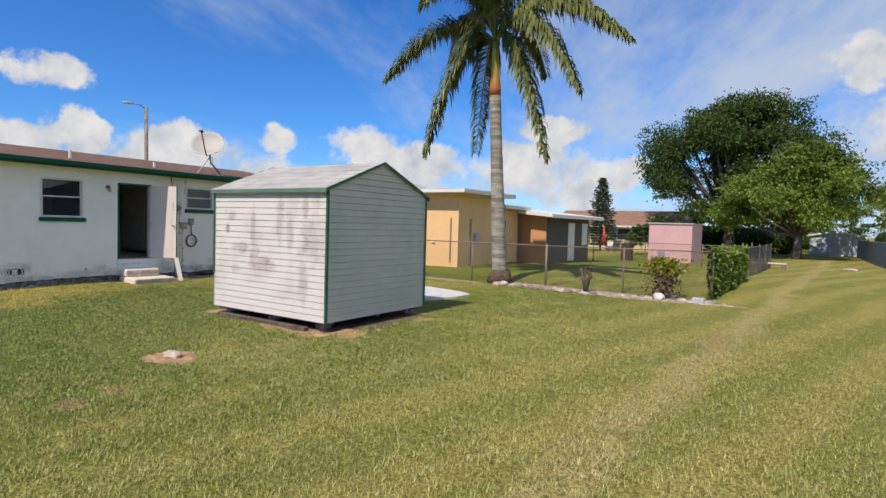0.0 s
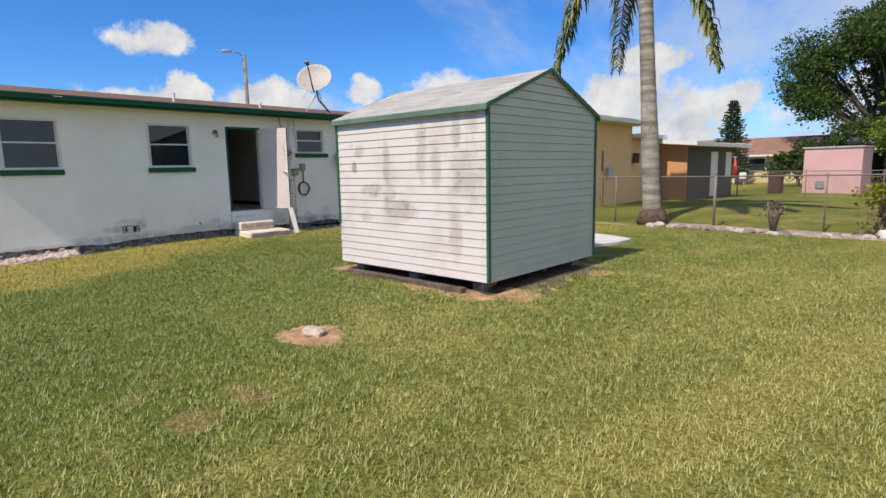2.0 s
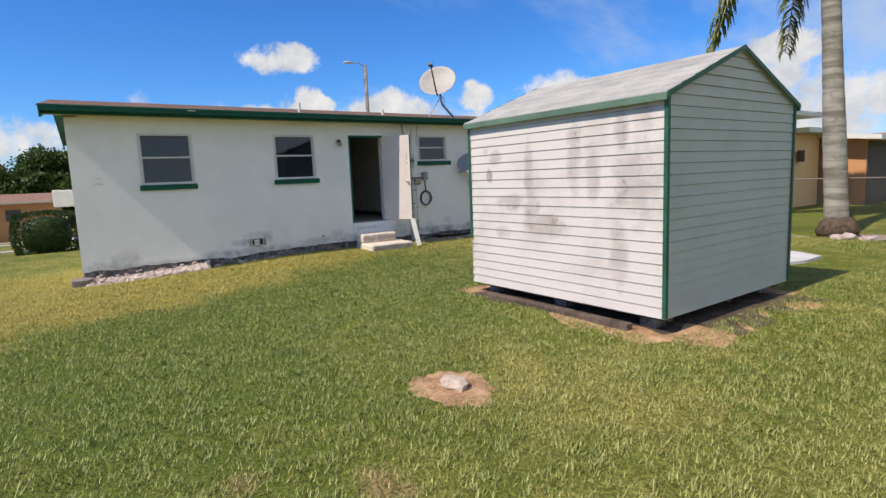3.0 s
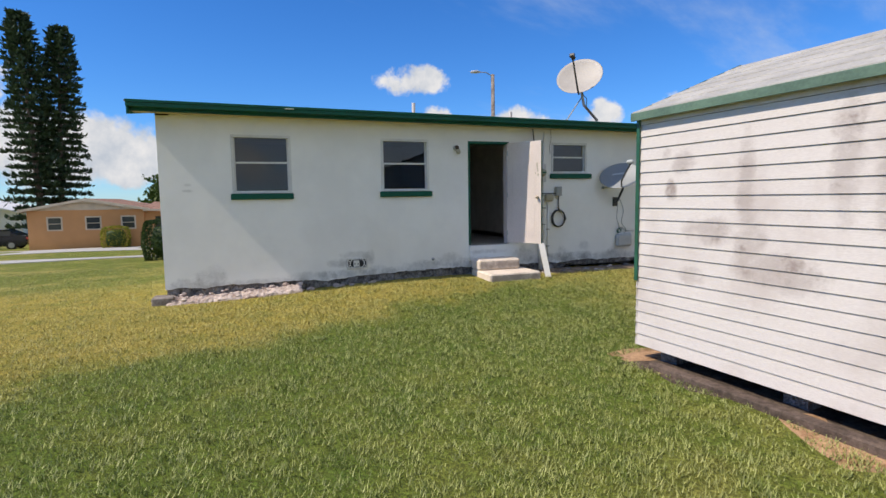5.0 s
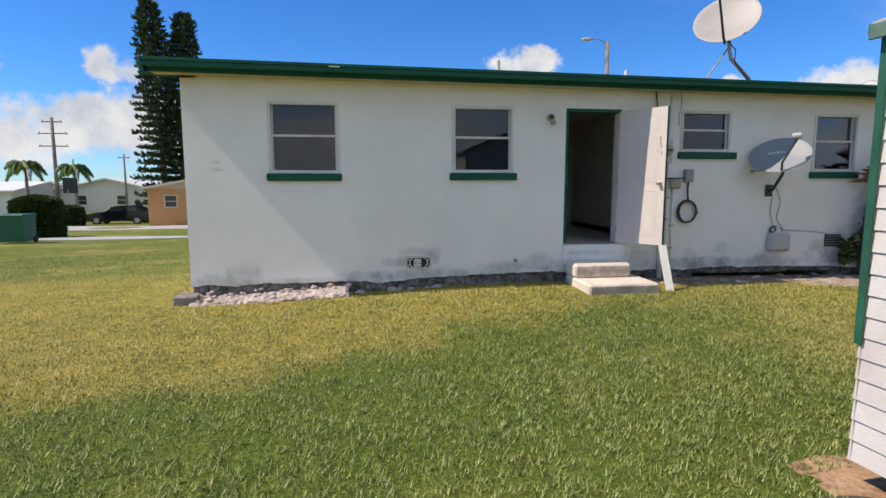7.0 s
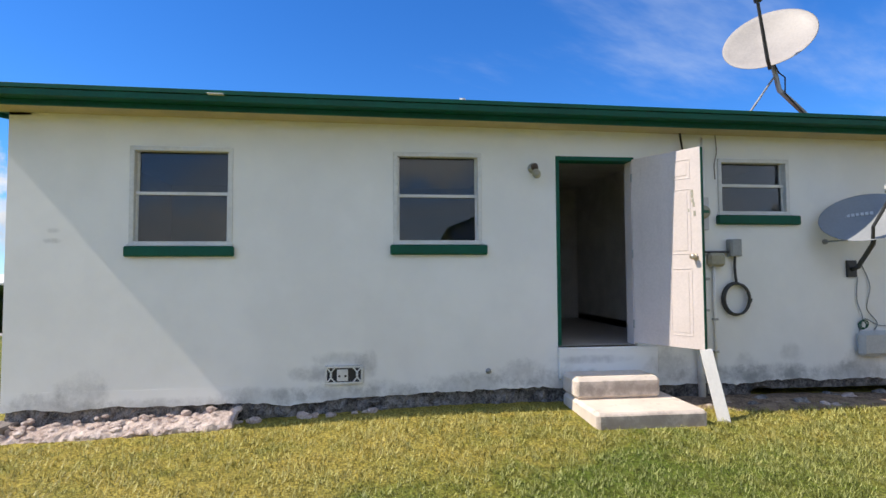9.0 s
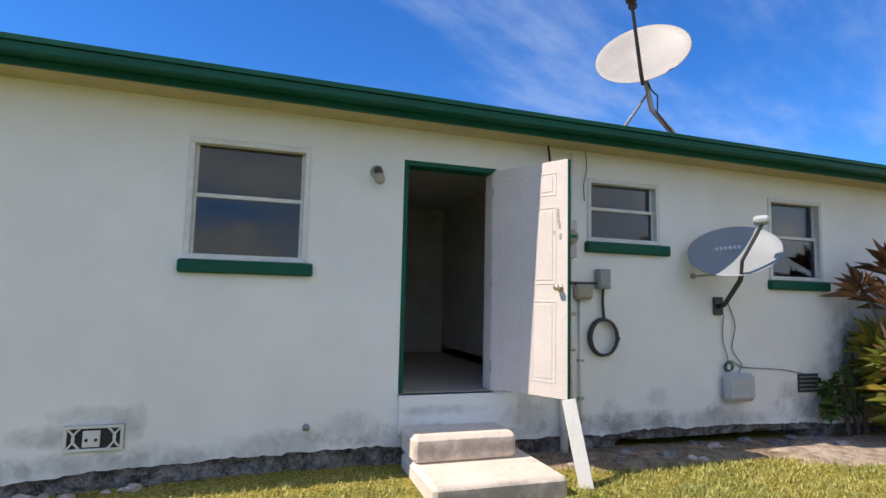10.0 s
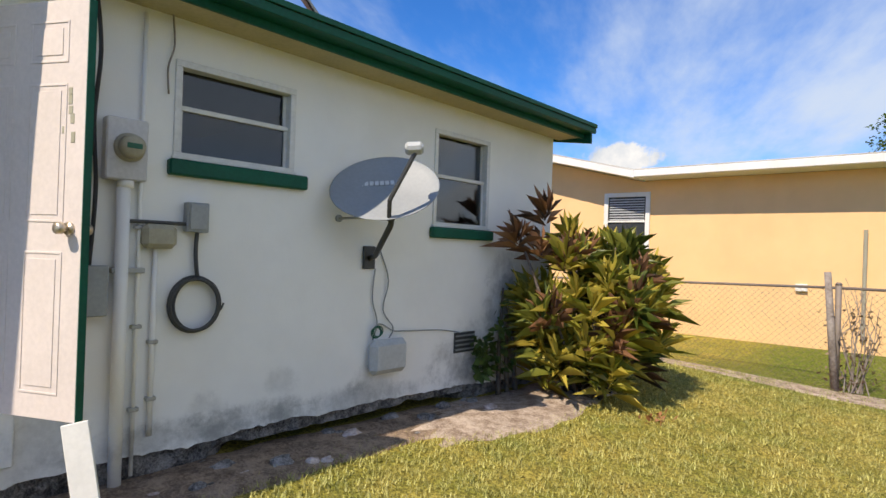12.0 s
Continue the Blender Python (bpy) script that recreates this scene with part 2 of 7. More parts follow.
# ---- materials ----
def lawn_color(n):
    """Mown turf: green and straw patches, mowing lines, bare spots."""
    big, mid, fine = n.noise(0.35, 3.0), n.noise(1.7, 5.0, 0.6), n.noise(9.0, 5.0, 0.7)
    s = n.xyz()
    # a golden strip along the house, its edge running aslant, with a lush band beyond it
    run = n.math("MINIMUM", n.math("MAXIMUM", n.math("SUBTRACT", s[1], 1.3), -2.0), 6.0)
    edge = n.math("MULTIPLY_ADD", run, 0.45, s[0])
    edge = n.math("MULTIPLY_ADD", n.math("SUBTRACT", n.noise(0.9, 7.0, 0.72), 0.5), 3.2, edge)
    dry = n.math("MULTIPLY", n.ramp(edge, -12.5, -10.9, 1.0, 0.0), n.ramp(s[0], -19.0, -16.5, 0.0, 1.0))
    yard = n.math("MULTIPLY", n.ramp(s[1], 8.3, 10.5), n.math("MULTIPLY", n.ramp(s[0], -10.5, -8.5, 1.0, 0.0), n.ramp(s[1], 14.6, 15.8, 1.0, 0.0)))
    dry = n.math("MAXIMUM", dry, n.math("MULTIPLY", yard, n.ramp(mid, 0.3, 0.7, 0.6, 1.0)))
    lush = n.math("MULTIPLY", n.ramp(edge, -11.9, -11.1), n.math("MULTIPLY", n.ramp(edge, -8.0, -4.0, 1.0, 0.0), n.ramp(s[1], 6.8, 8.8, 1.0, 0.0)))
    wave = n.math("SINE", n.math("MULTIPLY_ADD", s[0], 4.4, n.math("MULTIPLY_ADD", s[1], -0.9, n.math("MULTIPLY", mid, 4.5))))
    far = n.ramp(s[0], -6.3, -2.8)
    straw = n.ramp(n.math("ADD", n.math("MULTIPLY", big, 0.6), n.math("MULTIPLY", mid, 0.55)), 0.50, 0.78)
    straw = n.math("MAXIMUM", straw, n.math("MULTIPLY", n.ramp(n.noise(4.5, 6.0, 0.7), 0.48, 0.66), 0.62))
    straw = n.math("MULTIPLY", straw, n.math("MULTIPLY_ADD", lush, -0.75, 1.0))
    straw = n.math("MAXIMUM", straw, n.math("MULTIPLY", far, n.ramp(wave, -0.6, 0.9, 0.42, 0.85)))
    beyond = n.math("MULTIPLY", n.ramp(s[1], 15.6, 16.2), n.ramp(s[0], -10.5, -9.5, 1.0, 0.0))
    straw = n.math("MULTIPLY", straw, n.math("MULTIPLY_ADD", beyond, -0.75, 1.0))
    col = n.mix(straw, (0.165, 0.225, 0.028), (0.54, 0.45, 0.13))
    col = n.mix(n.ramp(fine, 0.35, 0.7, 0.0, 0.45), col, (0.33, 0.335, 0.075))
    col = n.mix(n.math("MULTIPLY", dry, n.ramp(n.noise(2.6, 6.0, 0.65), 0.3, 0.65, 0.35, 0.9)), col, (0.56, 0.435, 0.095))
    col = n.mix(n.math("MULTIPLY", lush, n.ramp(mid, 0.3, 0.7, 0.65, 0.25)), col, (0.105, 0.185, 0.026))
    # pale wheel track worn along the open lawn
    off = n.math("MULTIPLY_ADD", n.math("SUBTRACT", n.noise(0.45, 3.0), 0.5), 0.9, n.math("ADD", s[0], 1.45))
    track = n.math("MULTIPLY", n.ramp(n.math("ABSOLUTE", off), 0.12, 0.42, 1.0, 0.0), n.ramp(n.noise(3.0, 5.0, 0.65), 0.3, 0.6, 0.25, 0.9))
    col = n.mix(track, col, (0.60, 0.48, 0.19))
    bare = n.math("MAXIMUM", n.blob("xy", (-5.99, 3.04), (0.26, 0.18)), n.blob("xy", (-5.82, 2.55), (0.22, 0.2)))
    bare = n.math("MAXIMUM", bare, n.math("MULTIPLY", n.blob("xy", (-6.49, 2.38), (0.16, 0.14)), 0.8))
    bare = n.math("MAXIMUM", bare, n.math("MULTIPLY", n.blob("xy", (-1.6, 11.0), (0.3, 1.2)), 0.8))
    return n.mix(n.math("MULTIPLY", bare, 0.7), col, (0.50, 0.32, 0.16))


def make_lawn(name, blade):
    n = Nodes(name)
    col = lawn_color(n)
    if blade:
        r = n.node("ShaderNodeNewGeometry").outputs["Random Per Island"]
        tuft = n.noise(16.0, 3.0, 0.6)
        f = n.math("ADD", n.math("MULTIPLY", r, 0.6), n.math("MULTIPLY", n.ramp(tuft, 0.32, 0.68), 0.4))
        col = n.mix(n.ramp(f, 0.1, 0.9), n.mix(0.62, col, (0.03, 0.045, 0.006)), n.mix(0.42, col, (0.72, 0.71, 0.28)))
        return n.end(col, 0.5, 0.0, 0.35)
    n.bump(n.noise(60.0, 4.0, 0.7), 0.8, 0.03)
    thatch = n.ramp(n.noise(38.0, 4.0, 0.7), 0.40, 0.62)
    col = n.mix(thatch, n.mix(0.68, col, (0.045, 0.042, 0.010)), col)
    return n.end(col, 0.9, 0.0, 0.15)


def make_stucco(name, color, stains=(), low=None, tint=(0.24, 0.245, 0.24)):
    """Painted render on block, with faint roller patches; stains: (y, z, ry, rz, strength) on the wall."""
    n = Nodes(name)
    col = n.mix(n.ramp(n.noise(1.3, 5.0, 0.6), 0.3, 0.7), tuple(c * 0.93 for c in color), color)
    col = n.mix(n.ramp(n.noise(0.7, 4.0, 0.6, stretch=(1, 1, 0.25)), 0.52, 0.75, 0.0, 0.25), col, tuple(c * 0.8 for c in color))
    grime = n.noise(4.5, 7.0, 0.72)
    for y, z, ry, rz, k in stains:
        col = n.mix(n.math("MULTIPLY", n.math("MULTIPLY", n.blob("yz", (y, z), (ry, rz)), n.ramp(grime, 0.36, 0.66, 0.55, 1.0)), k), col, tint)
    n.bump(n.math("ADD", n.noise(110.0, 4.0, 0.6), n.math("MULTIPLY", n.noise(9.0, 3.0), 0.6)), 0.22, 0.008)
    return n.end(col, 0.82, 0.0, 0.3)


def make_siding():
    """Dirty white lap siding with grey mildew blotches and runs."""
    n = Nodes("white_siding")
    grain = n.noise(30.0, 4.0, 0.6, stretch=(1, 1, 14))
    col = n.mix(n.ramp(grain, 0.3, 0.7), (0.60, 0.55, 0.515), (0.73, 0.68, 0.64))
    col = n.mix(n.ramp(n.noise(1.5, 5.0, 0.6), 0.45, 0.75, 0.0, 0.6), col, (0.48, 0.41, 0.37))
    grime = n.noise(2.1, 7.0, 0.72, stretch=(1.0, 1.0, 1.3))
    mask = n.ramp(grime, 0.50, 0.66)
    area = 0.0
    for x, z, rx, rz in SHED_GRIME:
        area = n.math("MAXIMUM", area, n.blob("xz", (x, z), (rx, rz)))
    front = n.ramp(n.xyz()[1], 6.95, 7.05, 1.0, 0.0)
    mask = n.math("MULTIPLY", n.math("MULTIPLY", n.ramp(mask, 0.0, 1.0, 0.5, 1.0), area), front)
    col = n.mix(n.math("MULTIPLY", mask, 0.85), col, (0.25, 0.19, 0.165))
    # the +x side alone is mixed to a darker grey-green, unevenly
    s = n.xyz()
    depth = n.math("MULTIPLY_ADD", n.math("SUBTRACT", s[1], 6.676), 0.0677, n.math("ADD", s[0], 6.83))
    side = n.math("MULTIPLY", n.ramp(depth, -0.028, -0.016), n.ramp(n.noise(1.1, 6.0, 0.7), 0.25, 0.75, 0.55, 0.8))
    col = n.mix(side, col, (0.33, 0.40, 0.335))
    speck = n.ramp(n.noise(17.0, 6.0, 0.75), 0.66, 0.74)
    col = n.mix(n.math("MULTIPLY", speck, 0.35), col, (0.2, 0.18, 0.17))
    n.bump(grain, 0.25, 0.004)
    return n.end(col, 0.55, 0.0, 0.4)


SHED_GRIME = [(-8.77, 1.62, 0.09, 0.50), (-8.03, 1.80, 0.12, 0.55), (-7.37, 2.02, 0.11, 0.35), (-7.1, 2.2, 0.16, 0.22), (-7.2, 1.5, 0.36, 0.5),
              (-7.4, 0.72, 0.14, 0.4), (-8.54, 1.0, 0.38, 0.13), (-8.38, 0.94, 0.34, 0.14), (-9.13, 1.25, 0.28, 0.13), (-8.72, 1.2, 0.16, 0.3),
              (-9.4, 1.85, 0.14, 0.11), (-9.59, 1.95, 0.06, 0.07), (-9.54, 1.61, 0.07, 0.10), (-7.75, 1.6, 0.12, 0.35), (-9.3, 0.85, 0.22, 0.08)]


def make_glass(name, tint=(0.02, 0.025, 0.03), see=0.55):
    """Window glass: a clear pane with a grey film and a mirror-like face."""
    n = Nodes(name)
    tr, gl, mx = n.node("ShaderNodeBsdfTransparent"), n.node("ShaderNodeBsdfGlossy"), n.node("ShaderNodeMixShader")
    tr.inputs[0].default_value = (see, see, see, 1)
    gl.inputs["Roughness"].default_value = 0.02
    gl.inputs["Color"].default_value = (0.9, 0.93, 0.95, 1)
    fr = n.node("ShaderNodeFresnel")
    fr.inputs["IOR"].default_value = 1.52
    n.put(n.math("MULTIPLY_ADD", fr.outputs[0], 0.85, 0.02), mx.inputs[0])
    n.put(tr.outputs[0], mx.inputs[1]), n.put(gl.outputs[0], mx.inputs[2])
    n.put(mx.outputs[0], n.out.inputs["Surface"])
    return n.mat


def make_foliage(name, dark, light, rough=0.55, trans=0.25):
    n = Nodes(name)
    r = n.node("ShaderNodeNewGeometry").outputs["Random Per Island"]
    f = n.math("ADD", n.math("MULTIPLY", r, 0.65), n.math("MULTIPLY", n.noise(0.9, 3.0), 0.4))
    n.bsdf.inputs["Transmission Weight"].default_value = 0.0
    col = n.mix(n.ramp(f, 0.1, 0.95), dark, light)
    n.end(col, rough, 0.0, 0.35)
    if trans:
        t, mx = n.node("ShaderNodeBsdfTranslucent"), n.node("ShaderNodeMixShader")
        n.put(col, t.inputs[0])
        mx.inputs[0].default_value = trans
        n.put(n.bsdf.outputs[0], mx.inputs[1]), n.put(t.outputs[0], mx.inputs[2])
        n.put(mx.outputs[0], n.out.inputs["Surface"])
    return n.mat


def make_rough(name, a, b, scale=5.0, bump=0.8, dist=0.03):
    """Broken concrete, rubble, soil, bark."""
    n = Nodes(name)
    f = n.math("ADD", n.math("MULTIPLY", n.noise(scale, 6.0, 0.7), 0.6), n.math("MULTIPLY", n.noise(scale * 7, 4.0, 0.7), 0.4))
    n.bump(f, bump, dist)
    return n.end(n.mix(n.ramp(f, 0.36, 0.64), a, b), 0.92, 0.0, 0.2)


def make_concrete(name, color, stain_shade=(0.2, 0.19, 0.18), marks=()):
    n = Nodes(name)
    col = n.mix(n.ramp(n.noise(2.2, 6.0, 0.65), 0.3, 0.7), tuple(c * 0.8 for c in color), color)
    col = n.mix(n.ramp(n.noise(6.0, 6.0, 0.7), 0.56, 0.72, 0.0, 0.5), col, stain_shade)
    # marks darken the step risers: grey-brown stain and their shade in one colour
    for centre, radii in marks:
        col = n.mix(n.math("MULTIPLY", n.blob("xz", centre, radii), 0.8), col, stain_shade)
    n.bump(n.noise(70.0, 5.0, 0.7), 0.35, 0.008)
    return n.end(col, 0.88, 0.0, 0.25)


def make_shingle(name, a, b):
    """Asphalt shingles: courses up the slope and random tabs."""
    n = Nodes(name)
    br = n.node("ShaderNodeTexBrick")
    mp = n.node("ShaderNodeMapping")
    n.put(n.pos(), mp.inputs[0])
    mp.inputs["Scale"].default_value = (1, 1, 0)
    mp.inputs["Rotation"].default_value = (0, 0, radians(90))
    n.put(mp.outputs[0], br.inputs["Vector"])
    br.inputs["Scale"].default_value = 1.0
    br.inputs["Brick Width"].default_value, br.inputs["Row Height"].default_value, br.inputs["Mortar Size"].default_value = 0.3, 0.14, 0.006
    n.put(a, br.inputs["Color1"]), n.put(b, br.inputs["Color2"]), n.put(tuple(c * 0.4 for c in a), br.inputs["Mortar"])
    col = n.mix(n.ramp(n.noise(1.2, 5.0, 0.65), 0.4, 0.7, 0.0, 0.6), br.outputs["Color"], tuple(c * 0.6 for c in b))
    n.bump(n.noise(120.0, 3.0), 0.5, 0.006)
    return n.end(col, 0.93, 0.0, 0.2)


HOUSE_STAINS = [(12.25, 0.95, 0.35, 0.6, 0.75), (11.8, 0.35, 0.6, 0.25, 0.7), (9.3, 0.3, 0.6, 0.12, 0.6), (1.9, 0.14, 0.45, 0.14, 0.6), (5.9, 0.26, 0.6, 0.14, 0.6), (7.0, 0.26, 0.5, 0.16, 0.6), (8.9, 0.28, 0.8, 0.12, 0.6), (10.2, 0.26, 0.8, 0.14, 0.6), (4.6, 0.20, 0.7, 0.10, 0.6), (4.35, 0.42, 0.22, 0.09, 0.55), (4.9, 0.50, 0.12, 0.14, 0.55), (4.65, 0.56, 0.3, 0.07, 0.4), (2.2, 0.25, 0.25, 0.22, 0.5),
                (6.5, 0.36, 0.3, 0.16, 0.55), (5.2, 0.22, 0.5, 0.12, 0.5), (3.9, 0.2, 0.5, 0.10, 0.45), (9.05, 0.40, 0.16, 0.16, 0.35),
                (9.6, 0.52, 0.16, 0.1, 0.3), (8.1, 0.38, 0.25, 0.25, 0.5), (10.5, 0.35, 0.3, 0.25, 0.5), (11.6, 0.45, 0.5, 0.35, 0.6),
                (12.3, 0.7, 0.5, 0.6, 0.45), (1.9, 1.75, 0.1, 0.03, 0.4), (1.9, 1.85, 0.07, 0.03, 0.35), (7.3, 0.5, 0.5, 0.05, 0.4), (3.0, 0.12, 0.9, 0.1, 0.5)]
M = {
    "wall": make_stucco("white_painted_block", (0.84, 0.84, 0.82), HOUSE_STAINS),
    "inside": plain("inside_paint", (0.56, 0.53, 0.48), 0.8),
    "inside_floor": plain("inside_floor", (0.42, 0.38, 0.34), 0.5),
    "plinth": make_rough("grey_foundation", (0.05, 0.047, 0.046), (0.40, 0.38, 0.37), 9.0, 1.0, 0.05),
    "rubble": make_rough("broken_concrete", (0.36, 0.27, 0.23), (0.70, 0.60, 0.55), 7.0, 0.9, 0.03),
    "green": plain("green_paint", (0.003, 0.088, 0.056), 0.5, amount=0.3, patch=2.0, spec=0.25),
    "roof": make_shingle("brown_shingles", (0.17, 0.10, 0.075), (0.24, 0.15, 0.11)),
    "frame": plain("white_aluminium", (0.66, 0.66, 0.64), 0.45, 0.1),
    "glass": make_glass("window_glass"),
    "door": plain("door_paint", (0.70, 0.62, 0.58), 0.5, amount=0.12, patch=1.2, bump=0.05),
    "brass": plain("worn_brass", (0.62, 0.52, 0.40), 0.35, 0.9),
    "metal": plain("grey_metal", (0.30, 0.32, 0.33), 0.5, 0.3),
    "galv": plain("galvanised_steel", (0.42, 0.43, 0.42), 0.5, 0.6, dirt=(0.28, 0.22, 0.17)),
    "dish": plain("dish_paint", (0.40, 0.37, 0.34), 0.5, amount=0.14, patch=5.0),
    "dish_grey": plain("dish_grey_paint", (0.27, 0.29, 0.31), 0.5, amount=0.1),
    "mark": plain("grey_print", (0.64, 0.66, 0.68), 0.5),
    "dark": plain("dark_steel", (0.06, 0.062, 0.065), 0.5, 0.3),
    "black": plain("black_rubber", (0.018, 0.018, 0.02), 0.6),
    "box": plain("grey_plastic", (0.45, 0.47, 0.48), 0.55),
    "tan_box": plain("tan_plastic", (0.36, 0.34, 0.26), 0.6),
    "step": make_concrete("pale_concrete", (0.80, 0.69, 0.59), (0.27, 0.225, 0.19), [((-14.475, 0.08), (0.035, 0.12)), ((-14.995, 0.27), (0.035, 0.09))]),
    "slab": make_concrete("slab_concrete", (0.68, 0.66, 0.64)),
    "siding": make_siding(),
    "shed_green": plain("dark_green_trim", (0.018, 0.105, 0.06), 0.5, amount=0.35, patch=4.0),
    "shed_roof": plain("weathered_roof_sheet", (0.46, 0.44, 0.40), 0.75, amount=0.3, patch=2.0, dirt=(0.30, 0.27, 0.22)),
    "soil": make_rough("bare_soil", (0.27, 0.15, 0.08), (0.60, 0.385, 0.22), 5.0, 0.7, 0.03),
    "dark_earth": make_rough("dark_soil", (0.045, 0.033, 0.026), (0.16, 0.12, 0.09), 5.0, 0.6, 0.03),
    "lawn": make_lawn("lawn_ground", False),
    "blade": make_lawn("lawn_blades", True),
    "yellow": make_stucco("yellow_render", (0.84, 0.54, 0.27)),
    "orange": make_stucco("orange_render", (0.62, 0.31, 0.15)),
    "cream": make_stucco("cream_render", (0.66, 0.55, 0.30)),
    "pink": make_stucco("pink_render", (0.66, 0.40, 0.40)),
    "white": plain("white_trim", (0.76, 0.74, 0.70), 0.6, amount=0.1),
    "far_roof": make_shingle("tan_roof", (0.30, 0.17, 0.12), (0.36, 0.22, 0.16)),
    "grey_wall": plain("grey_siding", (0.60, 0.64, 0.70), 0.7),
    "wood": make_rough("weathered_wood", (0.16, 0.13, 0.11), (0.34, 0.30, 0.27), 4.0, 0.5, 0.01),
    "bark": make_rough("bark", (0.07, 0.055, 0.045), (0.22, 0.18, 0.15), 6.0, 0.8, 0.03),
    "meter": plain("meter_grey", (0.56, 0.56, 0.58), 0.5),
    "eave_trim": plain("faded_trim", (0.12, 0.20, 0.145), 0.6, amount=0.35, patch=3.0),
    "fence": plain("rusty_fence_steel", (0.24, 0.20, 0.17), 0.7, 0.3, dirt=(0.16, 0.09, 0.05)),
    "road": make_concrete("pale_road", (0.50, 0.48, 0.45)),
    "car": plain("dark_car_paint", (0.012, 0.014, 0.022), 0.15, 0.2, spec=0.7),
    "tyre": plain("tyre", (0.02, 0.02, 0.02), 0.8),
    "bin": plain("green_plastic", (0.01, 0.10, 0.06), 0.5),
    "leaf_dark": make_foliage("dark_leaves", (0.028, 0.060, 0.012), (0.10, 0.155, 0.030)),
    "leaf_light": make_foliage("light_leaves", (0.085, 0.150, 0.020), (0.27, 0.35, 0.06)),
    "pine": make_foliage("pine_needles", (0.018, 0.042, 0.020), (0.055, 0.095, 0.042), 0.6, 0.1),
    "palm": make_foliage("palm_leaflets", (0.055, 0.085, 0.020), (0.25, 0.255, 0.095), 0.45, 0.2),
    "palm_green": make_foliage("green_palm_leaflets", (0.07, 0.14, 0.03), (0.22, 0.36, 0.09), 0.45, 0.3),
    "ti_green": make_foliage("green_strap_leaves", (0.15, 0.18, 0.02), (0.66, 0.52, 0.10), 0.4, 0.38),
    "ti_deep": make_foliage("deep_green_strap_leaves", (0.045, 0.075, 0.014), (0.26, 0.27, 0.05), 0.4, 0.3),
    "ti_red": make_foliage("bronze_strap_leaves", (0.075, 0.045, 0.028), (0.34, 0.17, 0.085), 0.4, 0.28),
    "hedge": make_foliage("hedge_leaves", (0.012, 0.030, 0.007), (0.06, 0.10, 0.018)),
    "yellow_bush": make_foliage("yellow_leaves", (0.12, 0.14, 0.012), (0.36, 0.33, 0.03)),
    "red": plain("red_paint", (0.5, 0.06, 0.04), 0.5),
    "brown": plain("brown_plastic", (0.07, 0.035, 0.03), 0.6),
}
M["tan"] = make_stucco("tan_render", (0.55, 0.285, 0.125))
M["cream_trim"] = plain("cream_trim_paint", (0.60, 0.50, 0.38), 0.7)
M["porch"] = plain("porch_shade_grey", (0.105, 0.09, 0.08), 0.8)
M["stone"] = make_rough("pale_stone", (0.36, 0.27, 0.21), (0.62, 0.51, 0.42), 12.0, 0.6, 0.01)
M["roots"] = make_rough("palm_roots", (0.05, 0.035, 0.025), (0.17, 0.12, 0.085), 9.0, 0.9, 0.03)
M["sand"] = make_rough("pale_soil", (0.20, 0.14, 0.10), (0.54, 0.44, 0.36), 9.0, 0.7, 0.03)
M["earth"] = make_rough("brown_earth", (0.13, 0.09, 0.065), (0.42, 0.31, 0.22), 7.0, 0.8, 0.04)
M["timber"] = make_rough("old_timber", (0.06, 0.045, 0.036), (0.17, 0.125, 0.10), 4.0, 0.6, 0.01)


# ---- ground ----
def smooth(v, lo, hi):
    k = np.clip((np.asarray(v, float) - lo) / (hi - lo), 0, 1)
    return k * k * (3 - 2 * k)


def ground_z(x, y):
    x, y = np.asarray(x, float), np.asarray(y, float)
    z = -0.09 + 0.02 * np.sin(x * 0.9 + 0.4) * np.sin(y * 0.7)
    near = (1 - smooth(x, -14.9, -12.2)) * smooth(y, 1.2, 6.0) * (1 - smooth(y, 14.5, 17.0)) * smooth(x, -19.0, -16.0)
    z = z + 0.13 * near
    z = z + 0.16 * smooth(y, 16.6, 18.8) * smooth(x, -20.0, -17.0) * (1 - smooth(y, 24, 34))
    drop = np.clip(-17.0 - x, 0, 42) * 0.043
    return z - drop * (1 - smooth(y, 14, 40))


def build_ground():
    def axis(lo, hi, step, far):
        core = np.arange(lo, hi + 1e-6, step)
        outer = np.array([1.0, 2.5, 5, 9, 15, 25, 40, 65, 110, 200, 380, 700]) * far / 700
        return np.concatenate([lo - outer[::-1], core, hi + outer])
    xs, ys = axis(-62.0, 8.0, 0.5, 1500), axis(-24.0, 40.0, 0.5, 1500)
    gx, gy = np.meshgrid(xs, ys)
    v = np.stack([gx.ravel(), gy.ravel(), ground_z(gx.ravel(), gy.ravel())], 1)
    nx, ny = len(xs), len(ys)
    i = (np.arange(ny - 1)[:, None] * nx + np.arange(nx - 1)[None, :]).ravel()
    ob = mesh_arrays("ground", v, np.stack([i, i + 1, i + nx + 1, i + nx], 1), M["lawn"])
    tagged(ob, "mown lawn of green and straw-coloured turf", "ground", kind="structure")


build_ground()


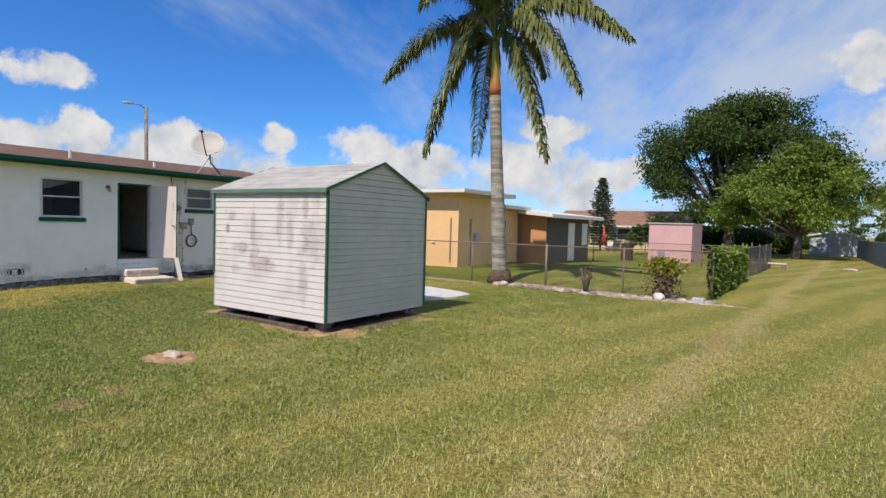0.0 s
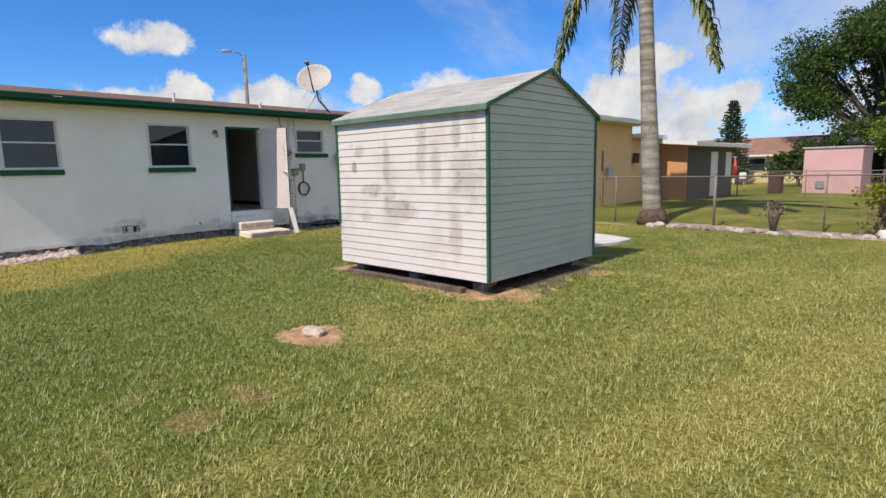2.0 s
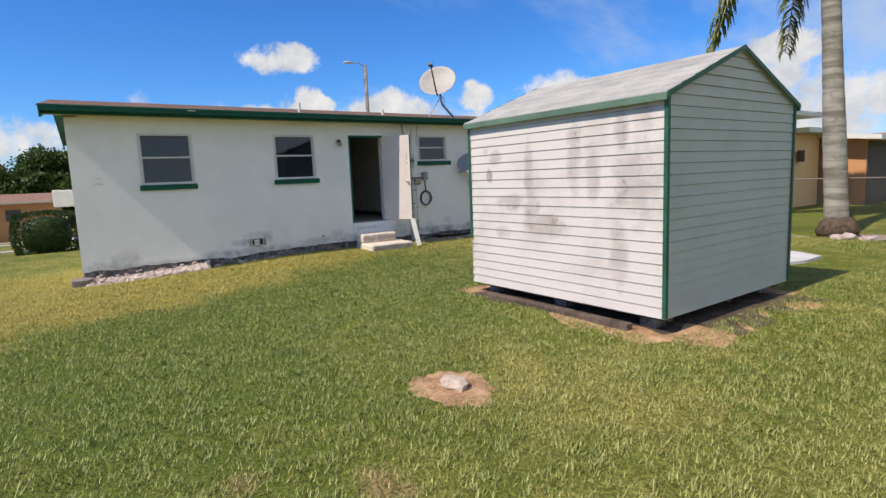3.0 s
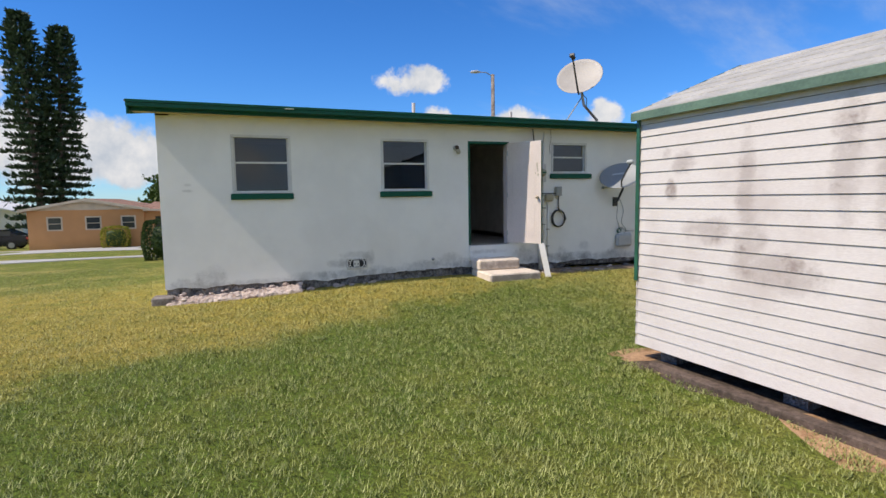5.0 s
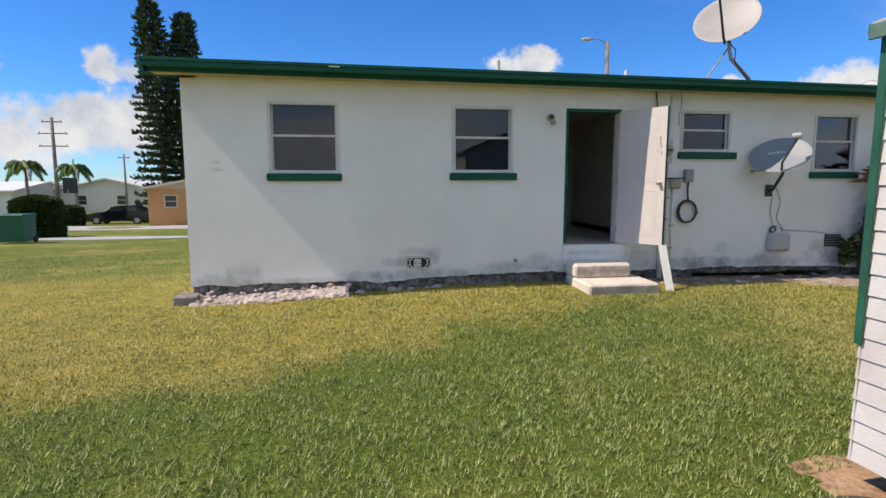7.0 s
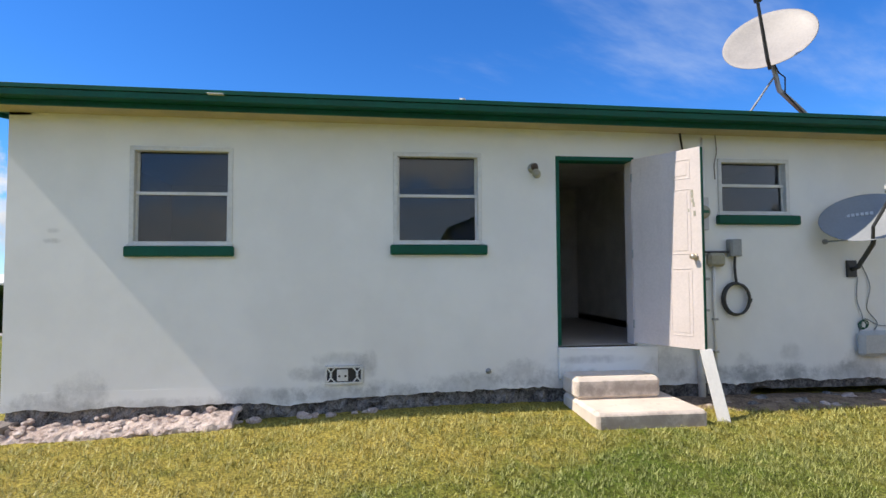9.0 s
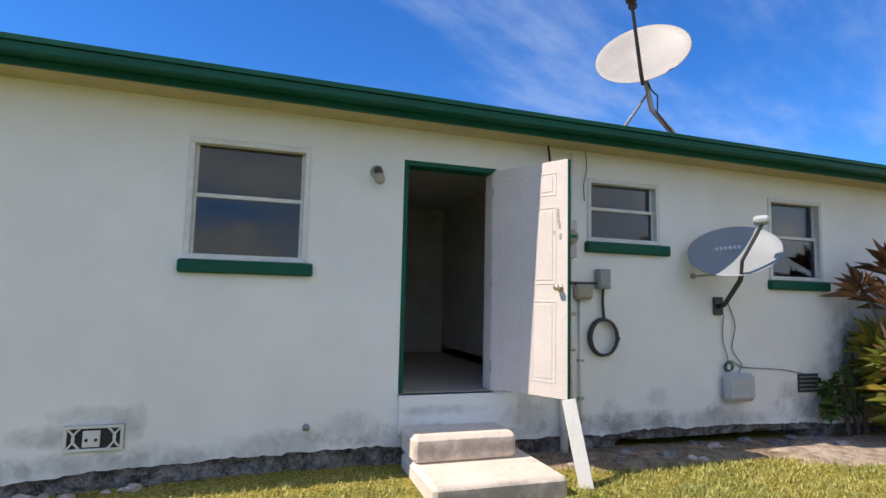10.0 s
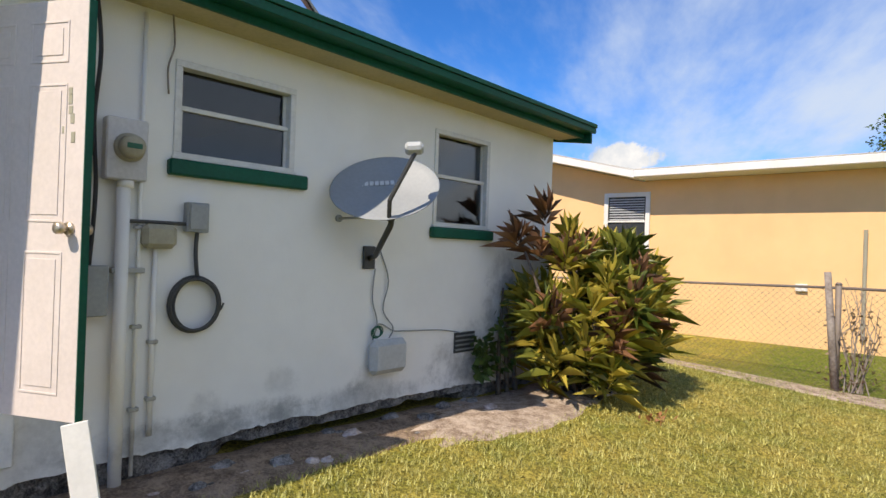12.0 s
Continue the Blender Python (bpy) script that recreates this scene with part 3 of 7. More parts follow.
def ground_strip(name, xs, ys, material, label, category, lift=0.012, step=1.0):
    """A thin paved strip laid on the ground, following its rise and fall."""
    x0, x1 = xs
    n = max(2, int((ys[1] - ys[0]) / step))
    yy = np.linspace(ys[0], ys[1], n)
    bm = B()
    rows = []
    for y in yy:
        zl, zr = float(ground_z(x0, y)), float(ground_z(x1, y))
        rows.append([bm.verts.new((x0, y, zl - 0.1)), bm.verts.new((x0, y, zl + lift)), bm.verts.new((x1, y, zr + lift)), bm.verts.new((x1, y, zr - 0.1))])
    for a, b in zip(rows, rows[1:]):
        for k in range(3):
            bm.faces.new((a[k], a[k + 1], b[k + 1], b[k]))
    bmesh.ops.recalc_face_normals(bm, faces=bm.faces)
    return structure(name, bm, material, label, category)


ground_strip("pavement", (-32.4, -30.6), (-60, 30), M["road"], "pale concrete footpath crossing the lawn", "pavement", 0.03)
ground_strip("road", (-47.0, -40.6), (-80, 50), M["road"], "pale sun-bleached street beyond the lawn", "road", 0.02)


def ragged_patch(name, cx, cy, rx, ry, material, label, lift=0.03, seed=1, power=2.0, category="soil"):
    """Low mound of bare earth with an uneven rim."""
    rng = random.Random(seed)
    bm = B()
    rings, seg = [], 56
    ph = [rng.uniform(0, 6.28) for _ in range(4)]
    for k, (f, h) in enumerate(((1.0, -0.02), (0.93, 0.35), (0.75, 0.8), (0.4, 1.0))):
        ring = []
        for i in range(seg):
            a = i * math.tau / seg
            wob = 1 + 0.07 * math.sin(3 * a + ph[0]) + 0.06 * math.sin(7 * a + ph[1]) + 0.05 * math.sin(17 * a + ph[2]) + rng.uniform(-0.05, 0.05)
            c, s = math.cos(a), math.sin(a)
            q = (abs(c) ** power + abs(s) ** power) ** (-1 / power)
            x, y = cx + rx * q * c * f * wob, cy + ry * q * s * f * wob
            ring.append(bm.verts.new((x, y, float(ground_z(x, y)) + lift * h + (rng.uniform(-0.3, 0.3) * lift if k else 0))))
        rings.append(ring)
    for a, b in zip(rings, rings[1:]):
        for i in range(seg):
            bm.faces.new((a[i], a[(i + 1) % seg], b[(i + 1) % seg], b[i]))
    bm.faces.new(rings[-1])
    bmesh.ops.recalc_face_normals(bm, faces=bm.faces)
    return tagged(part(name, bm, material, smooth=True), label, category, kind="structure")


# ---- the white house ----
WX, Y0, Y1, FLOOR, TOP = -15.45, 1.47, 13.05, 0.64, 2.97
BACK = WX - 8.0
EAVE_X, EAVE_Y0, EAVE_Y1, FZ0, FZ1 = -14.97, 1.14, 13.2, 2.925, 3.055
OPEN = [  # y0, y1, z0, z1
    (2.585, 3.565, 1.70, 2.69), (5.165, 6.095, 1.715, 2.68), (6.90, 7.78, 0.64, 2.67), (8.752, 9.608, 2.045, 2.677), (11.07, 11.875, 1.745, 2.665),
]


def wall_with_openings(bm, x0, x1, y0, y1, z0, z1, openings):
    """A wall along y, cut into blocks round its openings."""
    cuts = sorted({y0, y1, *(o[0] for o in openings), *(o[1] for o in openings)})
    for a, b in zip(cuts, cuts[1:]):
        holes = sorted((o[2], o[3]) for o in openings if o[0] <= a + 1e-6 and o[1] >= b - 1e-6)
        z = z0
        for lo, hi in holes:
            if lo > z:
                box(bm, x0, x1, a, b, z, lo)
            z = hi
        if z < z1:
            box(bm, x0, x1, a, b, z, z1)
    bmesh.ops.remove_doubles(bm, verts=bm.verts, dist=0.0005)
    inner = []
    seen = {}
    for f in bm.faces:
        seen.setdefault(tuple(round(c, 3) for c in f.calc_center_median()), []).append(f)
    for fs in seen.values():
        if len(fs) > 1:
            inner += fs
    bmesh.ops.delete(bm, geom=inner, context="FACES_ONLY")
    return bm


# cream boards coloured olive, with the shade under the eave in the tone
M["soffit"] = plain("shaded_soffit", (0.46, 0.40, 0.22), 0.7)


def build_house():
    rng = random.Random(4)
    house = thing("house", (WX, (Y0 + Y1) / 2, 0.0), "low white-painted block house with dark green trim", "house")
    bm = B()
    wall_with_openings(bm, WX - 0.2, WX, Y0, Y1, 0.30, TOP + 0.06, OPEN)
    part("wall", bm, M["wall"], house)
    # ragged lower edge of the render over the foundation
    bm = B()
    n = 260
    lo = []
    for i in range(n + 1):
        y = Y0 + (Y1 - Y0) * i / n
        base = 0.13 + 0.08 * smooth(y, 3.4, 6.5) + 0.05 * noise.noise((y * 1.3, 3.0, 0.0)) + 0.022 * noise.noise((y * 5.0, 8.0, 0.0)) + 0.012 * noise.noise((y * 17.0, 8.0, 0.0)) + rng.uniform(-0.006, 0.006) - 0.06 * float(smooth(y, 11.0, 12.5))
        lo.append((y, min(0.27, base)))
    v0 = [(bm.verts.new((WX + 0.005, y, z)), bm.verts.new((WX + 0.0015, y, 0.302)), bm.verts.new((WX - 0.1, y, 0.302)), bm.verts.new((WX - 0.1, y, z + 0.01))) for y, z in lo]
    for a, b in zip(v0, v0[1:]):
        for k in range(4):
            bm.faces.new((a[k], a[(k + 1) % 4], b[(k + 1) % 4], b[k]))
    bmesh.ops.recalc_face_normals(bm, faces=bm.faces)
    part("render_edge", bm, M["wall"], house, "chipped bottom edge of the white render")
    # rough foundation, set back, washed out into a dark hollow along the meter wall
    bm = B()
    ny, nz = 460, 18
    grid = []
    for i in range(ny + 1):
        y = Y0 + 0.02 + (Y1 - Y0 - 0.04) * i / ny
        lip = 0.05 + 0.05 * noise.noise((y * 1.7, 6.0, 0.0)) + 0.03 * noise.noise((y * 6.0, 2.0, 0.0))
        wash = float(smooth(y, 9.0, 9.5) * (1 - smooth(y, 11.2, 11.8)))
        row = []
        for k in range(nz + 1):
            z = -0.3 + 0.58 * k / nz
            deep = wash * 0.42 * float(1 - smooth(z, lip + 0.02, lip + 0.07))
            rough = 0.04 * noise.noise((y * 5.0, z * 5.0, 1.0)) + 0.035 * noise.noise((y * 13.0, z * 13.0, 4.0)) + 0.02 * noise.noise((y * 31.0, z * 31.0, 9.0))
            row.append(bm.verts.new((WX - 0.03 - deep + rough * (1 - 0.5 * wash) - 0.02 * k / nz, y, z)))
        grid.append(row)
    for a, b in zip(grid, grid[1:]):
        for k in range(nz):
            bm.faces.new((a[k], b[k], b[k + 1], a[k + 1]))
    bm.normal_update()
    for f in bm.faces:
        f.normal_flip() if f.normal.x < 0 else None
    part("foundation", bm, M["plinth"], house, "exposed dark rough concrete foundation, hollowed below")
    # side and far walls, inside partitions, floor
    bm = B()
    box(bm, BACK, WX - 0.2, Y0, Y0 + 0.2, -0.9, TOP)
    part("side_wall", bm, M["wall"], house)
    bm = B()
    box(bm, BACK, WX - 0.2, Y1 - 0.2, Y1, -0.9, TOP)
    part("side_wall", bm, M["wall"], house)
    bm = B()
    box(bm, BACK, BACK + 0.2, Y0 + 0.2, Y1 - 0.2, -0.9, TOP)
    part("back_wall", bm, M["wall"], house)
    for gy in (Y0, Y1 - 0.2):
        bm = B()
        prism(bm, [(BACK, TOP), (WX, TOP), (WX, TOP + 0.06), ((BACK + WX) / 2, 3.68), (BACK, TOP + 0.06)], "y", gy, gy + 0.2)
        part("gable_wall", bm, M["wall"], house)
    for py in (4.2, 6.55, 8.45, 10.35):
        bm = B()
        box(bm, WX - 3.6, WX - 0.2, py, py + 0.1, FLOOR, TOP - 0.1)
        part("partition_wall", bm, M["inside"], house)
    bm = B()
    box(bm, WX - 3.7, WX - 3.6, Y0 + 0.2, Y1 - 0.2, FLOOR, TOP - 0.1)
    part("partition_wall", bm, M["inside"], house)
    bm = B()
    box(bm, BACK + 0.2, WX - 0.2, Y0 + 0.2, Y1 - 0.2, FLOOR - 0.15, FLOOR)
    box(bm, WX - 0.2, WX, 6.90, 7.78, FLOOR - 0.05, FLOOR + 0.004)
    part("floor", bm, M["inside_floor"], house)
    bm = B()
    box(bm, BACK + 0.2, WX - 0.2, Y0 + 0.2, Y1 - 0.2, TOP - 0.1, TOP - 0.02)
    part("ceiling", bm, M["inside"], house)
    for y, side in ((6.62, 1), (8.42, -1)):
        bm = B()
        box(bm, WX - 3.5, WX - 0.22, y + 0.03, y + 0.05, FLOOR, FLOOR + 0.1)
        part("skirting", bm, M["inside"], house)
    # roof
    ridge = (BACK + WX) / 2
    def slope(x):
        return FZ1 + 0.015 + (0.152 * (EAVE_X - x) if x > ridge else 0.152 * (EAVE_X - ridge) - 0.152 * (ridge - x))
    bm = B()
    far = 2 * ridge - EAVE_X
    prism(bm, [(EAVE_X - 0.002, slope(EAVE_X)), (ridge, slope(ridge)), (far, slope(far)), (far, slope(far) - 0.03), (ridge, slope(ridge) - 0.03), (EAVE_X - 0.002, slope(EAVE_X) - 0.03)], "y", EAVE_Y0 - 0.015, EAVE_Y1 + 0.015)
    roof = part("roof", bm, M["roof"], house, "low-pitched brown shingle roof")
    bm = B()
    box(bm, EAVE_X - 0.03, EAVE_X, EAVE_Y0, EAVE_Y1, FZ0 + 0.05, FZ1 - 0.02, 0.004)
    part("fascia", bm, M["green"], roof, "dark green fascia board")
    bm = B()
    box(bm, EAVE_X + 0.0005, EAVE_X + 0.016, EAVE_Y0 + 0.002, EAVE_Y1 - 0.002, FZ1 - 0.018, FZ1 + 0.022, 0.003)
    part("drip_edge", bm, M["green"], roof)
    bm = B()
    box(bm, EAVE_X - 0.17, EAVE_X - 0.14, EAVE_Y0 + 0.034, EAVE_Y1 - 0.034, FZ0, FZ0 + 0.07, 0.004)
    part("lower_fascia", bm, M["green"], roof)
    bm = B()
    box(bm, EAVE_X - 0.139, EAVE_X - 0.031, EAVE_Y0 + 0.034, EAVE_Y1 - 0.034, FZ0 + 0.052, FZ0 + 0.068)
    part("eave_board", bm, M["green"], roof)
    for y in (EAVE_Y0, EAVE_Y1 - 0.03):
        for a, b in ((EAVE_X - 0.052, ridge), (ridge, far)):
            bm = B()
            prism(bm, [(a, slope(a) - 0.032), (b, slope(b) - 0.032), (b, slope(b) - 0.215), (a, slope(a) - 0.215)], "y", y, y + 0.03)
            part("rake_board", bm, M["green"], roof)
    bm = B()
    box(bm, WX, EAVE_X - 0.171, EAVE_Y0 + 0.031, EAVE_Y1 - 0.031, TOP - 0.025, TOP + 0.005, 0)
    part("soffit", bm, M["soffit"], roof, "cream painted soffit boards")
    for y0, y1 in ((EAVE_Y0 + 0.031, Y0), (Y1, EAVE_Y1 - 0.031)):
        bm = B()
        prism(bm, [(WX, TOP + 0.01), (ridge, slope(ridge) - 0.2), (far + 0.03, TOP + 0.01), (far + 0.03, TOP + 0.03), (ridge, slope(ridge) - 0.18), (WX, TOP + 0.03)], "y", y0, y1)
        part("soffit", bm, M["green"], roof)
    for y, h in ((5.98, 0.2), (8.1, 0.13)):
        bm = B()
        x = WX - 0.55
        tube(bm, [(x, y, slope(x) - 0.05), (x, y, slope(x) + h)], 0.035, 10)
        part("vent_pipe", bm, M["white"], roof, "short white plumbing vent pipe")
    bm = B()
    box(bm, EAVE_X + 0.0, EAVE_X + 0.05, 3.46, 3.60, FZ0 + 0.105, FZ0 + 0.115)
    part("fascia_hook", bm, M["white"], roof)
    # the old eave sags a little towards its far end
    for o in roof.children_recursive + [roof]:
        for v in o.data.vertices:
            v.co.z += 0.055 - 0.10 * (v.co.y - EAVE_Y0) / (EAVE_Y1 - EAVE_Y0)
    return house


HOUSE = build_house()


def build_window(name, y0, y1, z0, z1, sill_over):
    """Single-hung aluminium window in the wall, with its painted sill."""
    w = thing(name, (WX, (y0 + y1) / 2, z0), "white aluminium sash window with dark glass and green sill", "window", "back windows", "structure")
    xf = WX - 0.055
    t = 0.045
    zm = z0 + (z1 - z0) * 0.53
    for nm, a in (("frame_head", (y0, y1, z1 - t, z1)), ("frame_foot", (y0, y1, z0, z0 + t)), ("frame_jamb", (y0, y0 + t, z0 + t, z1 - t)), ("frame_jamb", (y1 - t, y1, z0 + t, z1 - t))):
        bm = B()
        box(bm, xf - 0.05, xf + 0.068, *a, 0.004)
        part(nm, bm, M["frame"], w)
    bm = B()
    box(bm, xf - 0.03, xf + 0.03, y0 + t, y1 - t, zm - 0.016, zm + 0.016, 0.003)
    part("meeting_rail", bm, M["frame"], w)
    for a, b, x in ((z0 + t, zm - 0.016, xf + 0.004), (zm + 0.016, z1 - t, xf - 0.018)):
        for yy in ((y0 + t, y0 + t + 0.022), (y1 - t - 0.022, y1 - t)):
            bm = B()
            box(bm, x - 0.014, x + 0.014, *yy, a, b)
            part("sash_stile", bm, M["frame"], w)
        bm = B()
        box(bm, x - 0.003, x + 0.003, y0 + t + 0.022, y1 - t - 0.022, a, b)
        p = part("pane", bm, M["glass"], w)
        p.visible_shadow = False
    bm = B()
    box(bm, WX - 0.02, WX + 0.055, y0 - 0.03, y1 + sill_over, z0 - 0.105, z0 - 0.003, 0.012)
    part("sill", bm, M["green"], w, "thick dark green painted sill")
    bm = B()
    box(bm, WX - 0.03, WX + 0.03, y0 - 0.01, y1 + 0.01, z0 - 0.002, z0 + 0.018, 0.004)
    part("sill_cap", bm, M["frame"], w)


for i, (o, over) in enumerate(((OPEN[0], 0.02), (OPEN[1], 0.05), (OPEN[3], 0.10), (OPEN[4], 0.05))):
    build_window(f"window_{i + 1}", *o, over)


def build_door():
    """Entrance: green frame, panelled leaf swung wide open."""
    y0, y1, z0, z1 = OPEN[2]
    d = thing("door_1", (WX, (y0 + y1) / 2, z0), "open white six-panel door in a dark green frame", "door", kind="structure")
    for nm, a in (("head", (y0, y1, z1 - 0.045, z1)), ("jamb", (y0, y0 + 0.04, z0 + 0.005, z1 - 0.045)), ("hinge_jamb", (y1 - 0.04, y1, z0 + 0.005, z1 - 0.045))):
        bm = B()
        box(bm, WX - 0.16, WX + 0.006, *a, 0.004)
        part(nm, bm, M["door" if nm == "hinge_jamb" else "green"], d)
    hinge, free = Vector((WX + 0.012, y1 - 0.02, 0)), Vector((-14.775, 8.145, 0))
    along = (free - hinge).normalized()
    width = (free - hinge).length
    zb, zt = z0 + 0.025, z1 - 0.03
    m = Matrix(((along.x, -along.y, 0, hinge.x), (along.y, along.x, 0, hinge.y), (0, 0, 1, 0), (0, 0, 0, 1)))
    bm = B()
    box(bm, 0, width, -0.02, 0.02, zb, zt, 0.003, m)
    leaf = part("door_leaf", bm, M["door"], d, "white panelled door leaf, scuffed")
    h = zt - zb
    pw = width * 0.30
    for u0 in (width * 0.14, width * 0.56):
        for f0, f1 in ((0.06, 0.40), (0.47, 0.80), (0.85, 0.95)):
            for s in (-1, 1):
                bm = B()
                za, zc = zb + h * f0, zb + h * f1
                yy = s * 0.0215
                b = 0.022
                for q in ((u0, u0 + pw, za, za + b * 0.5), (u0, u0 + pw, zc - b * 0.5, zc), (u0, u0 + b * 0.5, za + b * 0.5, zc - b * 0.5), (u0 + pw - b * 0.5, u0 + pw, za + b * 0.5, zc - b * 0.5)):
                    box(bm, q[0], q[1], yy - 0.002, yy + 0.0015, q[2], q[3], 0.0012)
                box(bm, u0 + 0.035, u0 + pw - 0.035, yy - 0.002, yy + 0.0012, za + 0.035, zc - 0.035, 0.0012)
                bmesh.ops.transform(bm, matrix=m, verts=bm.verts)
                part("panel", bm, M["door"], leaf)
    for s in (-1, 1):
        bm = B()
        kz = zb + 0.90
        tube(bm, [m @ Vector((width - 0.07, s * 0.02, kz)), m @ Vector((width - 0.07, s * 0.03, kz))], [0.032, 0.03], 14)
        tube(bm, [m @ Vector((width - 0.07, s * 0.03, kz)), m @ Vector((width - 0.07, s * 0.05, kz)), m @ Vector((width - 0.07, s * 0.062, kz)), m @ Vector((width - 0.07, s * 0.085, kz)), m @ Vector((width - 0.07, s * 0.092, kz))], [0.012, 0.014, 0.028, 0.027, 0.015], 14)
        part("door_knob", bm, M["brass"], leaf, "round worn brass knob", smooth=True)
    bm = B()
    rng = random.Random(2)
    for k in range(6):
        u, z = width - 0.1 + rng.uniform(-0.025, 0.035), zb + 1.32 + k * 0.045
        box(bm, u - 0.012, u + 0.012, -0.0225, -0.018, z - 0.02, z + 0.012 + rng.uniform(0, 0.02), 0.002, m)
    part("latch_scar", bm, M["tan_box"], leaf, "splintered wood where a deadbolt was torn out")
    bm = B()
    box(bm, width, width + 0.004, -0.02, 0.02, zb + 0.003, zt - 0.003, 0, m)
    part("edge_strip", bm, M["green"], leaf, "green painted leaf edge")
    for z in (zb + 0.2, zb + 0.95, zt - 0.2):
        bm = B()
        tube(bm, [(hinge.x + 0.01, hinge.y - 0.022, z - 0.045), (hinge.x + 0.01, hinge.y - 0.022, z + 0.045)], 0.008, 8)
        part("hinge", bm, M["galv"], leaf)
    # raised block below the threshold
    bm = B()
    box(bm, WX + 0.001, WX + 0.035, y0 - 0.0, y1 + 0.22, 0.30, z0 - 0.012, 0.008)
    part("threshold_block", bm, M["wall"], d, "chipped white block below the doorway")


build_door()


def build_steps():
    s = thing("concrete_steps", (-14.9, 7.4, 0), "two pale worn concrete steps below the back door", "steps")
    bm = B()
    box(bm, WX + 0.036, -14.48, 6.93, 7.97, -0.12, 0.175, 0.03)
    part("lower_step", bm, M["step"], s)
    bm = B()
    box(bm, WX + 0.037, -15.0, 6.925, 7.80, 0.176, 0.385, 0.035)
    part("upper_step", bm, M["step"], s)
    # loose white board leaning from the lawn to the foot of the open leaf
    b = thing("leaning_board", (-14.66, 8.17, 0.0), "white painted board leaning under the open door", "board")
    bm = B()
    lo, hi = Vector((-14.58, 8.20, -0.03)), Vector((-14.745, 8.125, 0.675))
    d = (hi - lo).normalized()
    side = Vector((0.42, 0.9, 0)).normalized()
    side = (side - d * side.dot(d)).normalized()
    nrm = d.cross(side)
    mm = Matrix((( *side, 0), (*nrm, 0), (*d, 0), (0, 0, 0, 1))).transposed()
    mm.translation = lo
    box(bm, -0.055, 0.055, -0.012, 0.012, 0, (hi - lo).length, 0.003, mm)
    part("plank", bm, M["white"], b)


build_steps()


def build_shed():
    """Lap-sided garden shed with a low gable roof, on blocks over bare earth."""
    ox, oy, a = -6.83, 6.676, math.atan2(0.211, 3.11)
    m = Matrix.Translation((ox, oy, 0)) @ Matrix.Rotation(a, 4, "Z")
    W, D, Z0, ZE, ZR = 3.13, 2.88, 0.07, 2.37, 2.93
    shed = thing("shed", (-8.4, 8.0, 0.0), "small white lap-sided garden shed with green trim, mildewed", "shed")

    def put(name, bm, mat, parent=shed, label=""):
        bmesh.ops.transform(bm, matrix=m, verts=bm.verts)
        return part(name, bm, mat, parent, label)
    rows = 20
    h = (ZE - Z0) / rows

    def board(axis, fixed, lo, hi, z, top, out):
        """One lap board: thick at its foot, tucked in at the head."""
        bm = B()
        sec = [(fixed, z), (fixed + out * 0.017, z), (fixed + out * 0.006, top), (fixed, top)]
        vs = []
        for c in (lo, hi):
            vs.append([bm.verts.new((c, p, q) if axis == "x" else (p, c, q)) for p, q in sec])
        for k in range(4):
            bm.faces.new((vs[0][k], vs[0][(k + 1) % 4], vs[1][(k + 1) % 4], vs[1][k]))
        bm.faces.new(vs[0]), bm.faces.new(vs[1])
        bmesh.ops.recalc_face_normals(bm, faces=bm.faces)
        return bm
    bm = B()
    box(bm, -W + 0.022, -0.022, 0.022, D - 0.022, Z0 + 0.02, ZE)
    prism(bm, [(0.022, ZE + 0.001), (D - 0.022, ZE + 0.001), (D / 2, ZR - 0.03)], "x", -W + 0.022, -0.022)
    put("core", bm, M["timber"])
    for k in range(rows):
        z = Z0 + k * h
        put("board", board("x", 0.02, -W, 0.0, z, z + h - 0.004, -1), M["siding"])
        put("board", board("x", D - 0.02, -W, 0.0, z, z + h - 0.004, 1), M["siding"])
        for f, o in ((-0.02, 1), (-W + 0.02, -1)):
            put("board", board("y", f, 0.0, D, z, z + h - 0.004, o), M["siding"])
    rise = (ZR - ZE) / (D / 2)
    for k in range(5):
        z = ZE + k * h
        top = min(z + h - 0.004, ZR - 0.03)
        u = (z - ZE) / rise
        if D / 2 - u < 0.06:
            break
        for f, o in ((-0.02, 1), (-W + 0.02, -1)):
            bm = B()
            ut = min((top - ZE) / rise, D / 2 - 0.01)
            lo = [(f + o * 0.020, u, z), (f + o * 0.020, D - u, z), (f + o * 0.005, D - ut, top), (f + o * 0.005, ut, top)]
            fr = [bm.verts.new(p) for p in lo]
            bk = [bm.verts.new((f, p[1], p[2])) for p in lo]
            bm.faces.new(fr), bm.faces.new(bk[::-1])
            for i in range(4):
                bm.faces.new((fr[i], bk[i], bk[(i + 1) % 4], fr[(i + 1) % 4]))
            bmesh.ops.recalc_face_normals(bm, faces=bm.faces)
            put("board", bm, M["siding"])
    # corner trims
    for x, y, z0 in ((0.0, 0.0, Z0 + 0.01), (0.0, D, Z0 + 0.01), (-W, 0.0, 0.72), (-W, D, Z0 + 0.01)):
        bm = B()
        sx, sy = (1 if x == 0 else -1), (-1 if y == 0 else 1)
        box(bm, x - 0.03 * sx, x + 0.014 * sx, y + 0.001 * sy, y + 0.014 * sy, z0, ZE - 0.005, 0.003)
        box(bm, x + 0.001 * sx, x + 0.014 * sx, y - 0.035 * sy, y, z0, ZE - 0.005, 0.003)
        put("corner_trim", bm, M["shed_green"])
